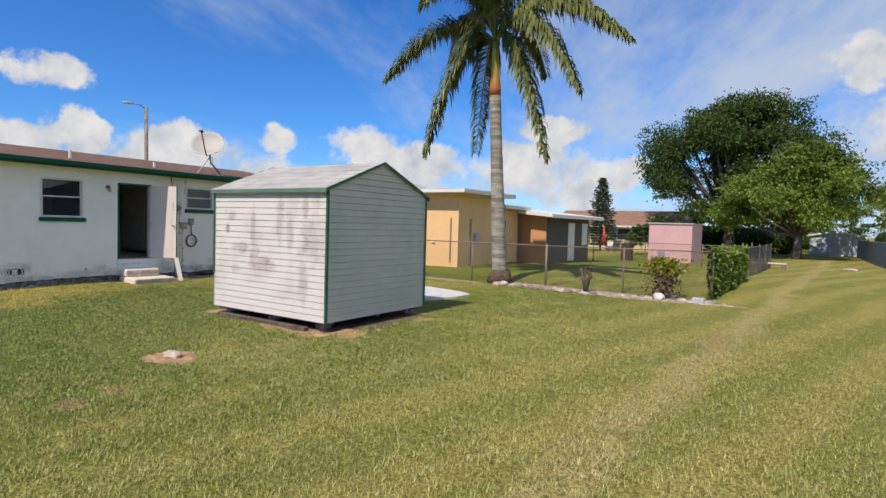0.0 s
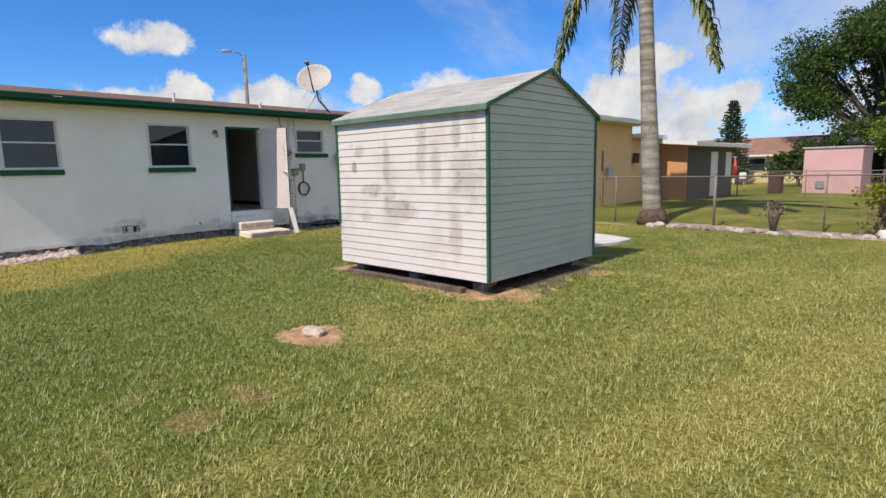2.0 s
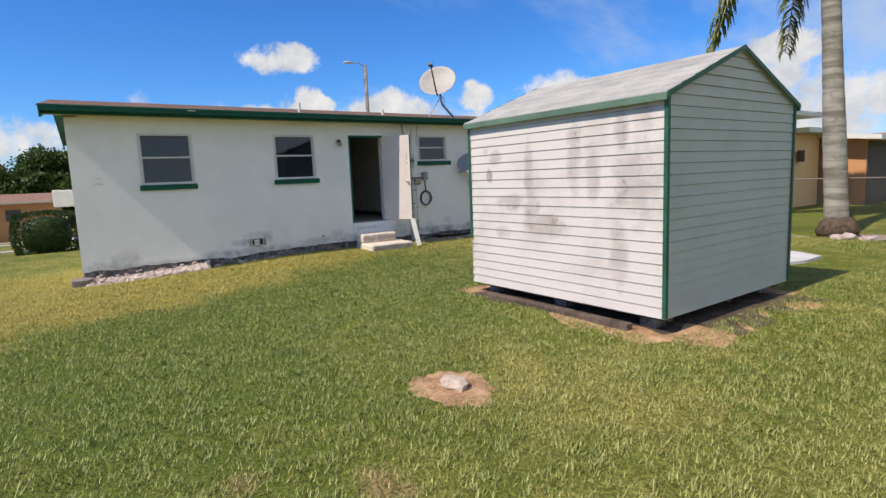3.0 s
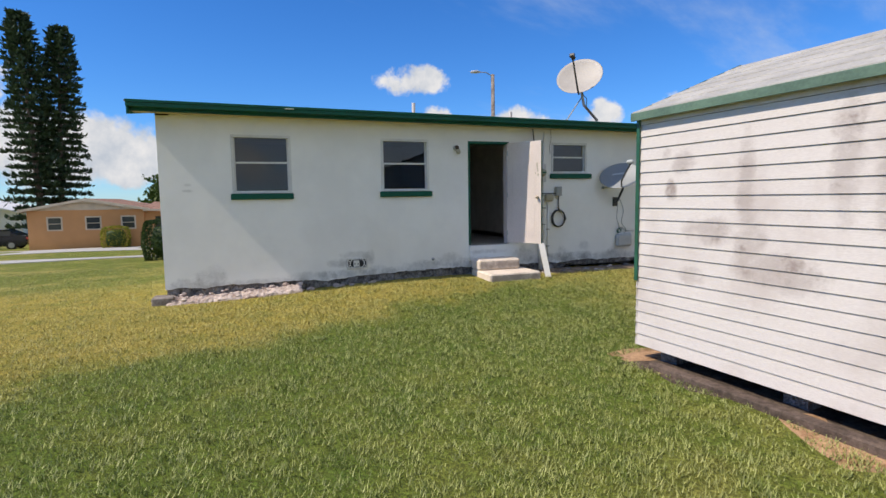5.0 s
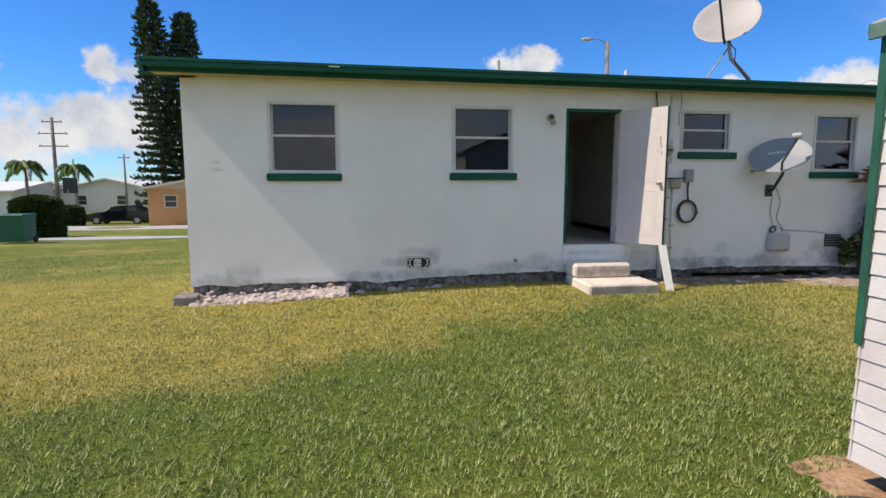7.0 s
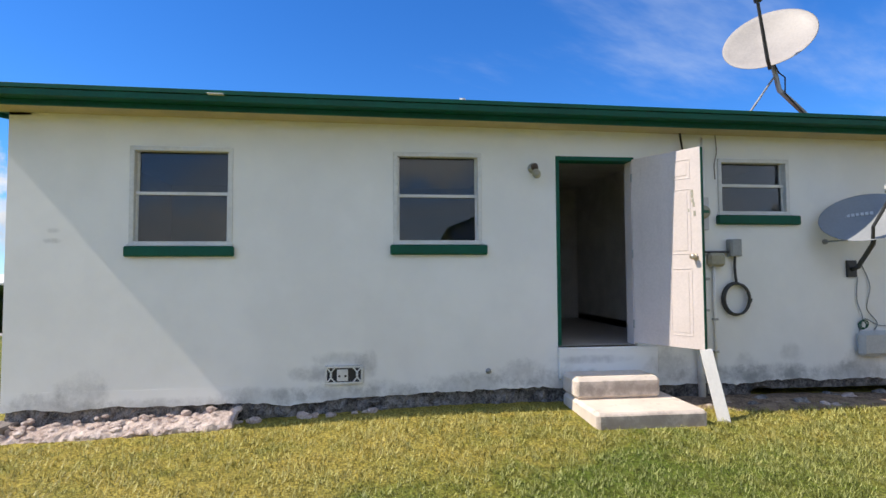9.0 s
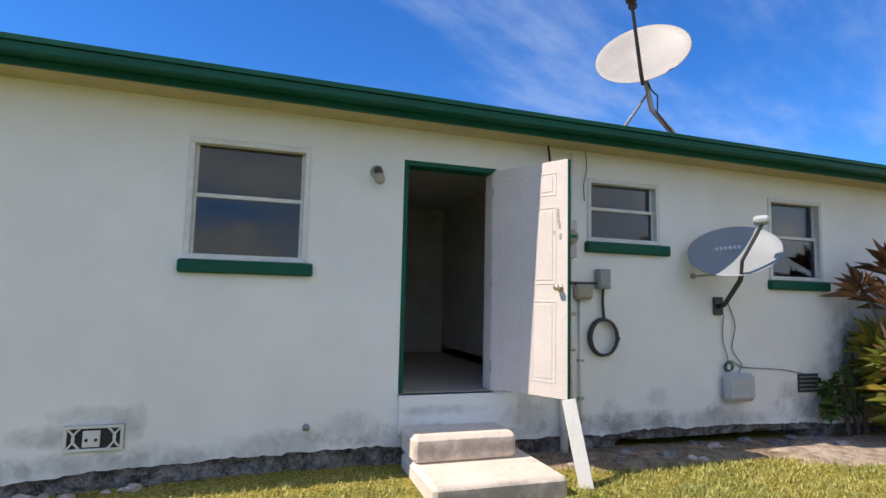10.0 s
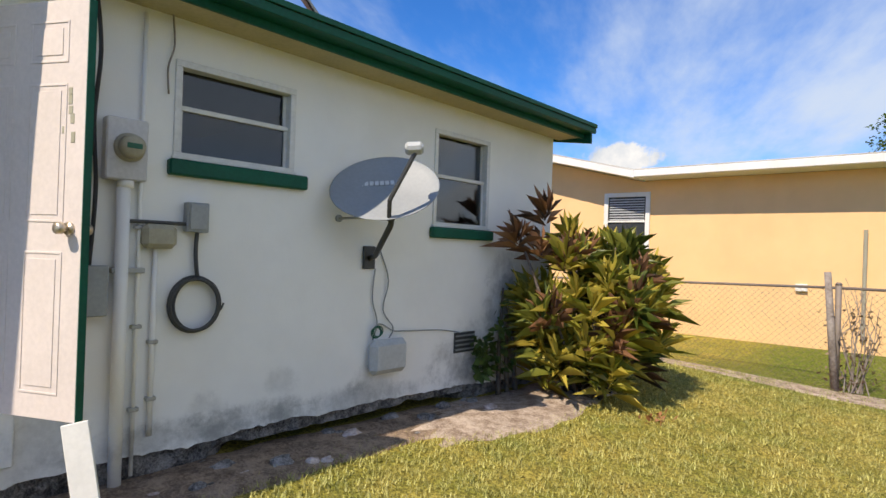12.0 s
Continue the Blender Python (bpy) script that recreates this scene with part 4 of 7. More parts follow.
    # roof sheets with ribs, and trims
    for s in (0, 1):
        bm = B()
        e, r = -0.06, D / 2
        ze = ZE - 0.06 * rise + 0.02
        pts = [(e, ze), (r, ZR + 0.02), (r, ZR - 0.005), (e, ze - 0.025)]
        if s:
            pts = [(D - y, z) for y, z in pts]
        prism(bm, pts, "x", -W - 0.03, 0.03)
        sheet = put("roof_sheet", bm, M["shed_roof"], shed, "weathered grey roof sheet")
        for k in range(6):
            y0, y1 = e + (r - e) * k / 6, e + (r - e) * (k + 0.97) / 6
            bm = B()
            q = []
            for y, o in ((y0, 0.012), (y1, 0.003)):
                yy = D - y if s else y
                q.append((yy, ze + (y - e) * rise + o))
            vs = [bm.verts.new((-W - 0.028, *q[0])), bm.verts.new((0.028, *q[0])), bm.verts.new((0.028, *q[1])), bm.verts.new((-W - 0.028, *q[1]))]
            low = [bm.verts.new((v.co.x, v.co.y, v.co.z - 0.011)) for v in vs]
            bm.faces.new(vs)
            for i in range(4):
                bm.faces.new((vs[i], low[i], low[(i + 1) % 4], vs[(i + 1) % 4]))
            bmesh.ops.recalc_face_normals(bm, faces=bm.faces)
            put("roof_course", bm, M["shed_roof"], sheet)
        bm = B()
        y = -0.066 if not s else D + 0.066
        box(bm, -W - 0.032, 0.032, y - 0.008, y + 0.008, ze - 0.075, ze + 0.0, 0.003)
        put("eave_trim", bm, M["eave_trim"])
        for x in (-W - 0.038, 0.038):
            bm = B()
            ptsr = [(e, ze + 0.004), (r, ZR + 0.03), (r, ZR - 0.02), (e, ze - 0.05)]
            if s:
                ptsr = [(D - y2, z) for y2, z in ptsr]
            prism(bm, ptsr, "x", x - 0.008, x + 0.008)
            put("rake_trim", bm, M["shed_green"])
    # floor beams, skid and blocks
    # the beams take the dark earth colour too
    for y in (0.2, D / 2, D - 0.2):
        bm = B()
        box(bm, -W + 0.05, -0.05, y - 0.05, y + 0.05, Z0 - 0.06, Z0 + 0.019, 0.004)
        put("floor_beam", bm, M["dark_earth"])
    for x in (-W + 0.3, -W / 2, -0.3):
        for y in (0.25, D - 0.25):
            bm = B()
            box(bm, x - 0.1, x + 0.1, y - 0.1, y + 0.1, -0.14, Z0 - 0.061, 0.006)
            put("block", bm, M["plinth"])
    bm = B()
    box(bm, -W + 0.35, -0.35, -0.16, -0.05, -0.13, -0.015, 0.01)
    sk = thing("timber_skid", (-8.4, 6.5, -0.1), "old weathered timber lying along the shed", "timber")
    bmesh.ops.transform(bm, matrix=m, verts=bm.verts)
    part("beam", bm, M["timber"], sk)


build_shed()
# darkest soil tone fills the footprint under the shed
ragged_patch("soil_under_shed", -8.3, 8.05, 1.72, 1.62, M["dark_earth"], "dark bare earth under the shed", 0.012, 3, 7.0)
ragged_patch("soil_margin", -8.33, 7.98, 1.87, 1.70, M["soil"], "dry reddish soil round the shed", 0.005, 5, 6.0)
ragged_patch("bare_spot", -7.0, 4.15, 0.42, 0.32, M["soil"], "bare sandy spot in the lawn", 0.012, 7)
ragged_patch("soil_at_bush", -14.95, 11.95, 0.52, 1.6, M["sand"], "pale dry soil at the foot of the shrub", 0.03, 9)
ragged_patch("soil_at_fence", -14.0, 15.75, 4.2, 0.3, M["sand"], "bare strip of soil below the fence", 0.012, 17, 4.0)
# bare earth strip, coloured darker for the eave's shade along the wall
ragged_patch("soil_at_wall", -15.25, 9.6, 0.36, 1.75, M["earth"], "dark earth along the foundation, eave shade in its tone", 0.03, 13, 3.0)
ragged_patch("soil_at_fence", -5.9, 16.32, 3.5, 0.5, M["sand"], "bare strip of soil along the fence", 0.04, 11, 3.0)


def chunk(bm, c, r, rng, flat=0.6):
    """A broken lump of stone."""
    s = bmesh.ops.create_icosphere(bm, subdivisions=2, radius=1.0)["verts"]
    off = Vector((rng.uniform(0, 50), rng.uniform(0, 50), rng.uniform(0, 50)))
    rot = Euler((rng.uniform(0, 6), rng.uniform(0, 6), rng.uniform(0, 6))).to_matrix()
    for v in s:
        k = 1 + 0.45 * noise.noise(v.co * 1.4 + off) + 0.15 * noise.noise(v.co * 4 + off)
        p = rot @ (v.co * k)
        v.co = Vector(c) + Vector((p.x * r[0], p.y * r[1], p.z * r[2] * flat))


def build_rubble():
    rng = random.Random(8)
    for i in range(150):
        if i < 105:
            y = 1.55 + 2.1 * rng.random()
            dx = rng.uniform(0.0, 0.30)
            r, h = rng.uniform(0.012, 0.045), max(0.0, 0.15 - 0.5 * max(0.0, dx)) * rng.uniform(0.6, 1.0)
            mat = M["rubble"]
        elif i < 120:
            y, dx, r, h, mat = rng.uniform(3.6, 5.0), rng.uniform(0.0, 0.14), rng.uniform(0.02, 0.06), 0.0, M["rubble"]
        else:
            y, dx, r, h = rng.uniform(8.2, 12.6), rng.uniform(-0.02, 0.5), rng.uniform(0.02, 0.075), 0.0
            mat = M["rubble"] if i % 3 == 0 else M["plinth"]
        x = WX + dx
        bm = B()
        chunk(bm, (x, y, float(ground_z(x, y)) + h + r * 0.25), (r * 0.9, r * 1.25, r * 0.9), rng, 0.8)
        tagged(part("rubble_piece", bm, mat), "broken piece of concrete at the wall foot", "rubble", "rubble along the wall")
    bm = B()
    n, prof = 150, [(0.29, -0.04), (0.27, 0.03), (0.25, 0.07), (0.22, 0.09), (0.18, 0.115), (0.14, 0.13), (0.10, 0.145), (0.05, 0.155), (0.0, 0.16), (-0.04, 0.16)]
    grid = []
    for i in range(n + 1):
        y = 1.5 + 2.15 * i / n
        row = []
        for dx, h in prof:
            z = float(ground_z(WX + dx, y)) + h * (0.45 + 0.3 * i / n) + 0.03 * noise.noise((y * 6, dx * 10, 2.0)) + 0.022 * noise.noise((y * 19, dx * 26, 5.0))
            row.append(bm.verts.new((WX + dx + 0.06 * noise.noise((y * 4, h * 9, 7.0)) + 0.02 * noise.noise((y * 17, h * 30, 1.0)), y, z)))
        grid.append(row)
    for a, b in zip(grid, grid[1:]):
        for k in range(len(prof) - 1):
            bm.faces.new((a[k], b[k], b[k + 1], a[k + 1]))
    bm.faces.new(grid[0][::-1]), bm.faces.new(grid[-1])
    bmesh.ops.recalc_face_normals(bm, faces=bm.faces)
    tagged(part("rubble_bank", bm, M["rubble"]), "pinkish broken concrete banked against the foundation", "rubble")
    bm = B()
    box(bm, WX - 0.1, WX + 0.22, 1.28, 1.62, -0.16, 0.03, 0.02)
    tagged(part("corner_block", bm, M["wood"]), "grey concrete block at the house corner", "block")
    bm = B()
    chunk(bm, (-6.99, 4.16, -0.05), (0.14, 0.10, 0.08), rng, 0.7)
    tagged(part("stone", bm, M["stone"]), "pale flat stone in a bare sandy spot", "stone")


build_rubble()


# ---- fittings on the back wall ----
def at(v):
    return Vector(v)


def frame_matrix(origin, normal, up=(0, 0, 1)):
    n = Vector(normal).normalized()
    u = Vector(up)
    u = (u - n * u.dot(n)).normalized()
    r = u.cross(n)
    m = Matrix(((*r, 0), (*u, 0), (*n, 0), (0, 0, 0, 1))).transposed()
    m.translation = origin
    return m


def dish_bowl(m, a, b, depth, thick=0.012):
    """Oval reflector: a shallow bowl with a rolled rim, front face along +z of m."""
    bm = B()
    seg, rings = 40, 7
    def ring(f, dz):
        return [bm.verts.new((a * f * math.cos(k * math.tau / seg), b * f * math.sin(k * math.tau / seg), depth * (f * f - 1) + dz)) for k in range(seg)]
    front = [ring((i + 1) / rings, 0) for i in range(rings)]
    rim = ring(1.025, -0.004)
    back = [ring((i + 1) / rings, -thick) for i in range(rings)]
    fc, bc = bm.verts.new((0, 0, -depth)), bm.verts.new((0, 0, -depth - thick))
    seq = front + [rim] + back[::-1]
    for r0, r1 in zip(seq, seq[1:]):
        for k in range(seg):
            bm.faces.new((r0[k], r0[(k + 1) % seg], r1[(k + 1) % seg], r1[k]))
    for k in range(seg):
        bm.faces.new((fc, front[0][k], front[0][(k + 1) % seg]))
        bm.faces.new((bc, back[0][(k + 1) % seg], back[0][k]))
    bmesh.ops.recalc_face_normals(bm, faces=bm.faces)
    bmesh.ops.transform(bm, matrix=m, verts=bm.verts)
    return bm


def build_roof_dish():
    c = at((-15.40, 9.38, 4.04))
    n = Vector((0.60, -0.64, 0.40))
    m = frame_matrix(c, n) @ Matrix.Rotation(radians(4), 4, "Z")
    d = thing("satellite_dish", (-15.38, 9.70, 3.15), "large oval cream satellite dish on a roof mast", "satellite dish", "satellite dishes")
    part("reflector", dish_bowl(m, 0.465, 0.40, 0.055), M["dish"], d, smooth=True)
    foot, knee, hub = at((-15.33, 9.78, 3.135)), at((-15.41, 9.50, 3.46)), m @ at((0, -0.16, -0.12))
    bm = B()
    tube(bm, [foot, knee, knee.lerp(hub, 0.5), hub], [0.028, 0.028, 0.026, 0.026], 10)
    part("mast", bm, M["galv"], d, "bent galvanised mast", smooth=True)
    bm = B()
    box(bm, -0.09, 0.09, -0.09, 0.09, -0.006, 0.006, 0.002, Matrix.Translation(foot + Vector((0, 0, -0.02))) @ Matrix.Rotation(radians(9.5), 4, "Y"))
    part("foot_plate", bm, M["galv"], d)
    for e in ((-15.3, 9.02, 3.115), (-15.85, 9.35, 3.19)):
        bm = B()
        tube(bm, [e, knee.lerp(hub, 0.45)], 0.011, 8)
        part("strut", bm, M["galv"], d)
    bm = B()
    box(bm, -0.11, 0.11, -0.13, 0.10, -0.15, -0.075, 0.008, m)
    part("bracket", bm, M["dark"], d)
    lnb = m @ at((0.0, 0.02, 0.62))
    bm = B()
    tube(bm, [m @ at((0, -0.42, -0.03)), m @ at((0, -0.40, 0.1)), lnb + Vector((0, 0, -0.03))], [0.02, 0.02, 0.016], 8)
    arm = part("feed_arm", bm, M["dark"], d, "dark feed arm")
    bm = B()
    tube(bm, [lnb - n.normalized() * 0.06, lnb + n.normalized() * 0.05], [0.045, 0.03], 12)
    box(bm, -0.05, 0.05, -0.03, 0.04, 0.64, 0.7, 0.01, m)
    part("receiver_head", bm, M["dark"], arm)
    bm = B()
    tube(bm, [hub, hub + Vector((0.05, 0.05, -0.2)), knee + Vector((0.07, 0.02, 0.12)), knee + Vector((0.05, 0.03, -0.05)), foot + Vector((0.03, -0.05, 0.0))], 0.008, 6)
    part("cable", bm, M["black"], d, smooth=True)


def build_wall_dish():
    c = at((-15.03, 10.14, 1.99))
    n = Vector((0.52, -0.58, 0.56))
    m = frame_matrix(c, n) @ Matrix.Rotation(radians(6), 4, "Z")
    d = thing("satellite_dish", (-15.45, 10.33, 1.45), "grey oval satellite dish bracketed to the wall", "satellite dish", "satellite dishes")
    refl = part("reflector", dish_bowl(m, 0.41, 0.315, 0.05), M["dish_grey"], d, smooth=True)
    # maker's mark as plain bars
    bm = B()
    for k in range(7):
        box(bm, -0.20 + k * 0.04, -0.172 + k * 0.04, 0.06, 0.10, -0.044, -0.0385, 0, m)
    part("mark_bar", bm, M["mark"], refl)
    bm = B()
    tube(bm, [m @ at((-0.245, 0.08, -0.044)), m @ at((-0.245, 0.08, -0.034))], 0.026, 14)
    part("mark_disc", bm, M["mark"], refl)
    bm = B()
    box(bm, WX + 0.001, WX + 0.03, 10.27, 10.39, 1.35, 1.54, 0.006)
    part("wall_plate", bm, M["dark"], d)
    hub = m @ at((0.02, -0.12, -0.09))
    bm = B()
    tube(bm, [(WX + 0.03, 10.33, 1.44), (WX + 0.12, 10.31, 1.46), (-15.03, 10.21, 1.70), (-14.98, 10.19, 1.80), hub], 0.024, 10)
    part("mast", bm, M["dark"], d, smooth=True)
    bm = B()
    box(bm, -0.07, 0.07, -0.16, 0.02, -0.12, -0.05, 0.008, m)
    part("bracket", bm, M["dark"], d)
    bm = B()
    tube(bm, [(WX + 0.002, 10.02, 1.75), (WX + 0.02, 10.02, 1.75)], 0.03, 10)
    tube(bm, [(WX + 0.02, 10.02, 1.75), (-14.97, 10.2, 1.77)], 0.010, 8)
    part("brace", bm, M["metal"], d)
    lnb = m @ at((0.25, 0.0, 0.34))
    bm = B()
    tube(bm, [m @ at((0.03, -0.30, -0.03)), m @ at((0.05, -0.24, 0.12)), lnb], 0.017, 8)
    arm = part("feed_arm", bm, M["dark"], d)
    bm = B()
    box(bm, 0.18, 0.31, -0.01, 0.07, 0.31, 0.40, 0.02, m)
    part("receiver_head", bm, M["box"], arm, "pale grey receiver head")


def wire(name, pts, r, mat, parent, seg=6):
    """A cable laid through points as a smooth run."""
    p = [Vector(q) for q in pts]
    out = []
    for i in range(len(p) - 1):
        a, b, c, d = p[max(i - 1, 0)], p[i], p[i + 1], p[min(i + 2, len(p) - 1)]
        for k in range(5):
            t = k / 5
            out.append(0.5 * ((2 * b) + (c - a) * t + (2 * a - 5 * b + 4 * c - d) * t * t + (3 * b - a - 3 * c + d) * t ** 3))
    out.append(p[-1])
    bm = B()
    tube(bm, out, r, seg)
    return part(name, bm, mat, parent, smooth=True)


def build_wall_fittings():
    x = WX + 0.002
    # lamp by the door
    l = thing("wall_lamp", (x, 6.65, 2.5), "small wall lamp with a bare glass bulb", "wall lamp")
    bm = B()
    tube(bm, [(x, 6.65, 2.53), (x + 0.03, 6.65, 2.53)], 0.055, 16)
    part("back_plate", bm, M["galv"], l, smooth=True)
    bm = B()
    tube(bm, [(x + 0.03, 6.65, 2.54), (x + 0.09, 6.65, 2.54), (x + 0.10, 6.65, 2.50)], [0.03, 0.03, 0.032], 12)
    part("socket", bm, M["timber"], l, smooth=True)
    bm = B()
    tube(bm, [(x + 0.10, 6.65, 2.50), (x + 0.105, 6.66, 2.46), (x + 0.11, 6.66, 2.43), (x + 0.112, 6.66, 2.41)], [0.028, 0.045, 0.042, 0.02], 12)
    part("bulb", bm, M["tan_box"], l, smooth=True)
    # crawl-space vent
    v = thing("crawl_vent", (x, 4.67, 0.4), "patterned white cast vent with broken dark openings", "vent")
    y0, y1, z0, z1 = 4.48, 4.86, 0.31, 0.49
    bm = B()
    box(bm, x - 0.001, x + 0.012, y0, y1, z0, z1, 0.002)
    part("backing", bm, M["black"], v)
    for a in ((y0, y1, z1 - 0.02, z1), (y0, y1, z0, z0 + 0.02), (y0, y0 + 0.022, z0 + 0.02, z1 - 0.02), (y1 - 0.022, y1, z0 + 0.02, z1 - 0.02)):
        bm = B()
        box(bm, x + 0.012, x + 0.03, *a, 0.003)
        part("vent_frame", bm, M["frame"], v)
    bm = B()
    box(bm, x + 0.012, x + 0.028, 4.60, 4.71, z0 + 0.03, z1 - 0.035, 0.003)
    plate = part("vent_plate", bm, M["frame"], v)
    for yy in (4.625, 4.685):
        bm = B()
        tube(bm, [(x + 0.026, yy, 0.39), (x + 0.030, yy, 0.39)], 0.012, 10)
        part("hole", bm, M["black"], plate)
    for cy, s in ((y0 + 0.02, 1), (y1 - 0.02, -1), (4.58, -1), (4.76, 1)):
        bm = B()
        pts = [(x + 0.02, cy + s * 0.045 * math.sin(math.pi * k / 8), z0 + 0.02 + (z1 - z0 - 0.04) * k / 8) for k in range(9)]
        tube(bm, pts, 0.008, 6)
        part("scroll", bm, M["frame"], v)
    # pipe stub hole
    bm = B()
    tube(bm, [(x, 6.15, 0.40), (x + 0.02, 6.15, 0.40)], [0.03, 0.026], 12)
    tagged(part("pipe_stub", bm, M["metal"], smooth=True), "small capped grey pipe stub in the wall", "pipe")
    # electricity meter with its conduit
    e = thing("electric_meter", (x, 8.47, 2.05), "grey electricity meter box with round glass meter", "meter")
    bm = B()
    box(bm, x, x + 0.10, 8.36, 8.58, 1.87, 2.23, 0.008)
    part("meter_box", bm, M["meter"], e)
    bm = B()
    tube(bm, [(x + 0.10, 8.48, 2.06), (x + 0.125, 8.48, 2.06)], [0.085, 0.08], 20)
    tube(bm, [(x + 0.125, 8.48, 2.06), (x + 0.18, 8.48, 2.06), (x + 0.195, 8.48, 2.06)], [0.07, 0.066, 0.05], 20)
    dome = part("meter_dome", bm, M["tan_box"], e, smooth=True)
    bm = B()
    box(bm, x + 0.196, x + 0.199, 8.44, 8.52, 2.045, 2.075)
    part("meter_face", bm, M["bin"], dome)
    bm = B()
    tube(bm, [(x + 0.05, 8.48, 1.87), (x + 0.05, 8.48, 1.83)], 0.045, 12)
    tube(bm, [(x + 0.05, 8.47, 1.83), (x + 0.05, 8.475, 0.02)], 0.037, 14)
    part("conduit", bm, M["wall"], e, "thick white painted conduit", smooth=True)
    for yy, r, z0, z1 in ((8.57, 0.012, 0.1, 2.9), (8.665, 0.016, 0.32, 1.48)):
        bm = B()
        tube(bm, [(x + 0.02, yy, z0), (x + 0.02, yy, z1)], r, 8)
        p = part("thin_pipe", bm, M["wall"], e, smooth=True)
        for z in ((0.5, 1.0, 1.6) if r < 0.014 else (0.55, 0.9)):
            bm = B()
            box(bm, x, x + 0.04, yy - 0.03, yy + 0.03, z - 0.012, z + 0.012, 0.004)
            part("pipe_clip", bm, M["galv"], p)
    bm = B()
    box(bm, x + 0.0, x + 0.06, 8.42, 8.60, 1.325, 1.355, 0.004)
    part("conduit_strap", bm, M["galv"], e)
    b = thing("junction_box", (x, 8.67, 1.55), "tan plastic junction box with feed pipe", "junction box")
    bm = B()
    box(bm, x, x + 0.09, 8.575, 8.775, 1.475, 1.625, 0.03)
    part("body", bm, M["tan_box"], b)
    bm = B()
    tube(bm, [(x + 0.045, 8.45, 1.635), (x + 0.045, 8.84, 1.635)], 0.012, 8)
    part("pipe", bm, M["dark"], b)
    s = thing("switch_box", (x, 8.9, 1.68), "grey metal disconnect box with a hanging cable", "switch box")
    bm = B()
    box(bm, x, x + 0.08, 8.83, 8.965, 1.585, 1.775, 0.006)
    body = part("body", bm, M["metal"], s)
    bm = B()
    box(bm, x + 0.081, x + 0.088, 8.842, 8.953, 1.60, 1.765, 0.004)
    part("lid", bm, M["metal"], body)
    wire("cable", [(x + 0.03, 8.91, 1.585), (x + 0.03, 8.905, 1.45), (x + 0.03, 8.92, 1.30)], 0.014, M["dark"], s, 8)
    c = thing("cable_coil", (x, 8.91, 1.12), "coil of black cable hanging on the wall", "cable")
    for k, (ry, rz, oy) in enumerate(((0.158, 0.178, 0.0), (0.148, 0.17, 0.012), (0.15, 0.165, -0.01))):
        pts = [(x + 0.02 + 0.02 * k, 8.91 + oy + ry * math.sin(a * math.tau / 28), 1.12 + rz * math.cos(a * math.tau / 28)) for a in range(29)]
        bm = B()
        tube(bm, pts, 0.011, 7)
        part("loop", bm, M["dark"], c, smooth=True)
    wire("loose_end", [(x + 0.03, 8.96, 1.28), (x + 0.05, 9.03, 1.2), (x + 0.04, 9.07, 1.08), (x + 0.03, 9.10, 1.12)], 0.007, M["dark"], c)
    k = thing("breaker_box", (x, 8.3, 1.2), "flat grey box low beside the conduit", "breaker box")
    bm = B()
    box(bm, x, x + 0.09, 8.22, 8.40, 1.08, 1.37, 0.006)
    part("body", bm, M["metal"], k)
    wire("cable", [(x + 0.03, 8.30, 2.97), (x + 0.05, 8.33, 2.6), (x + 0.04, 8.31, 2.2), (x + 0.04, 8.33, 1.8), (x + 0.04, 8.31, 1.37)], 0.012, M["black"], k)
    g = thing("phone_box", (x, 10.54, 0.6), "grey plastic telephone box with tangled wires", "telephone box")
    bm = B()
    box(bm, x, x + 0.11, 10.34, 10.74, 0.46, 0.75, 0.045)
    part("body", bm, M["box"], g)
    for q in ([(10.40, 1.35), (10.38, 1.1), (10.44, 0.9), (10.40, 0.75)], [(10.45, 1.5), (10.55, 1.25), (10.50, 1.0), (10.62, 0.84), (10.58, 0.75)], [(10.38, 0.82), (10.47, 0.88), (10.6, 0.82), (10.7, 0.80), (11.2, 0.77), (11.5, 0.72)]):
        wire("wire", [(x + 0.015, y, z) for y, z in q], 0.006, M["metal"], g)
    bm = B()
    for i in range(3):
        pts = [(x + 0.03 + 0.015 * i, 10.42 + 0.05 * math.sin(a * math.tau / 16), 0.81 + 0.045 * math.cos(a * math.tau / 16) + 0.008 * i) for a in range(17)]
        tube(bm, pts, 0.005, 5)
    part("wire_tangle", bm, M["bin"], g)
    h = thing("wall_cable", (x, 8.1, 2.9), "thin cable hanging down from the eave", "cable")
    wire("strand", [(x + 0.02, 8.72, 2.95), (x + 0.02, 8.735, 2.75), (x + 0.025, 8.70, 2.6), (x + 0.02, 8.71, 2.44)], 0.006, M["wood"], h)
    n2 = thing("low_vent", (x, 11.55, 0.65), "dark vent opening low in the wall", "vent")
    bm = B()
    box(bm, x - 0.001, x + 0.014, 11.42, 11.72, 0.52, 0.72, 0.004)
    part("grille", bm, M["dark"], n2)
    for i in range(4):
        bm = B()
        box(bm, x + 0.014, x + 0.024, 11.43, 11.71, 0.545 + i * 0.045, 0.56 + i * 0.045, 0.002)
        part("slat", bm, M["metal"], n2)
    # window air conditioner on the end wall
    a = thing("air_conditioner", (-19.6, 1.2, 1.3), "white window air conditioner sticking out of the end wall", "air conditioner")
    bm = B()
    box(bm, -20.0, -19.35, 0.95, 1.468, 1.28, 1.68, 0.012)
    body = part("casing", bm, M["white"], a)
    for i in range(8):
        bm = B()
        box(bm, -19.95, -19.4, 0.940, 0.949, 1.31 + i * 0.045, 1.335 + i * 0.045)
        part("louvre", bm, M["box"], body)


build_roof_dish()
build_wall_dish()
build_wall_fittings()


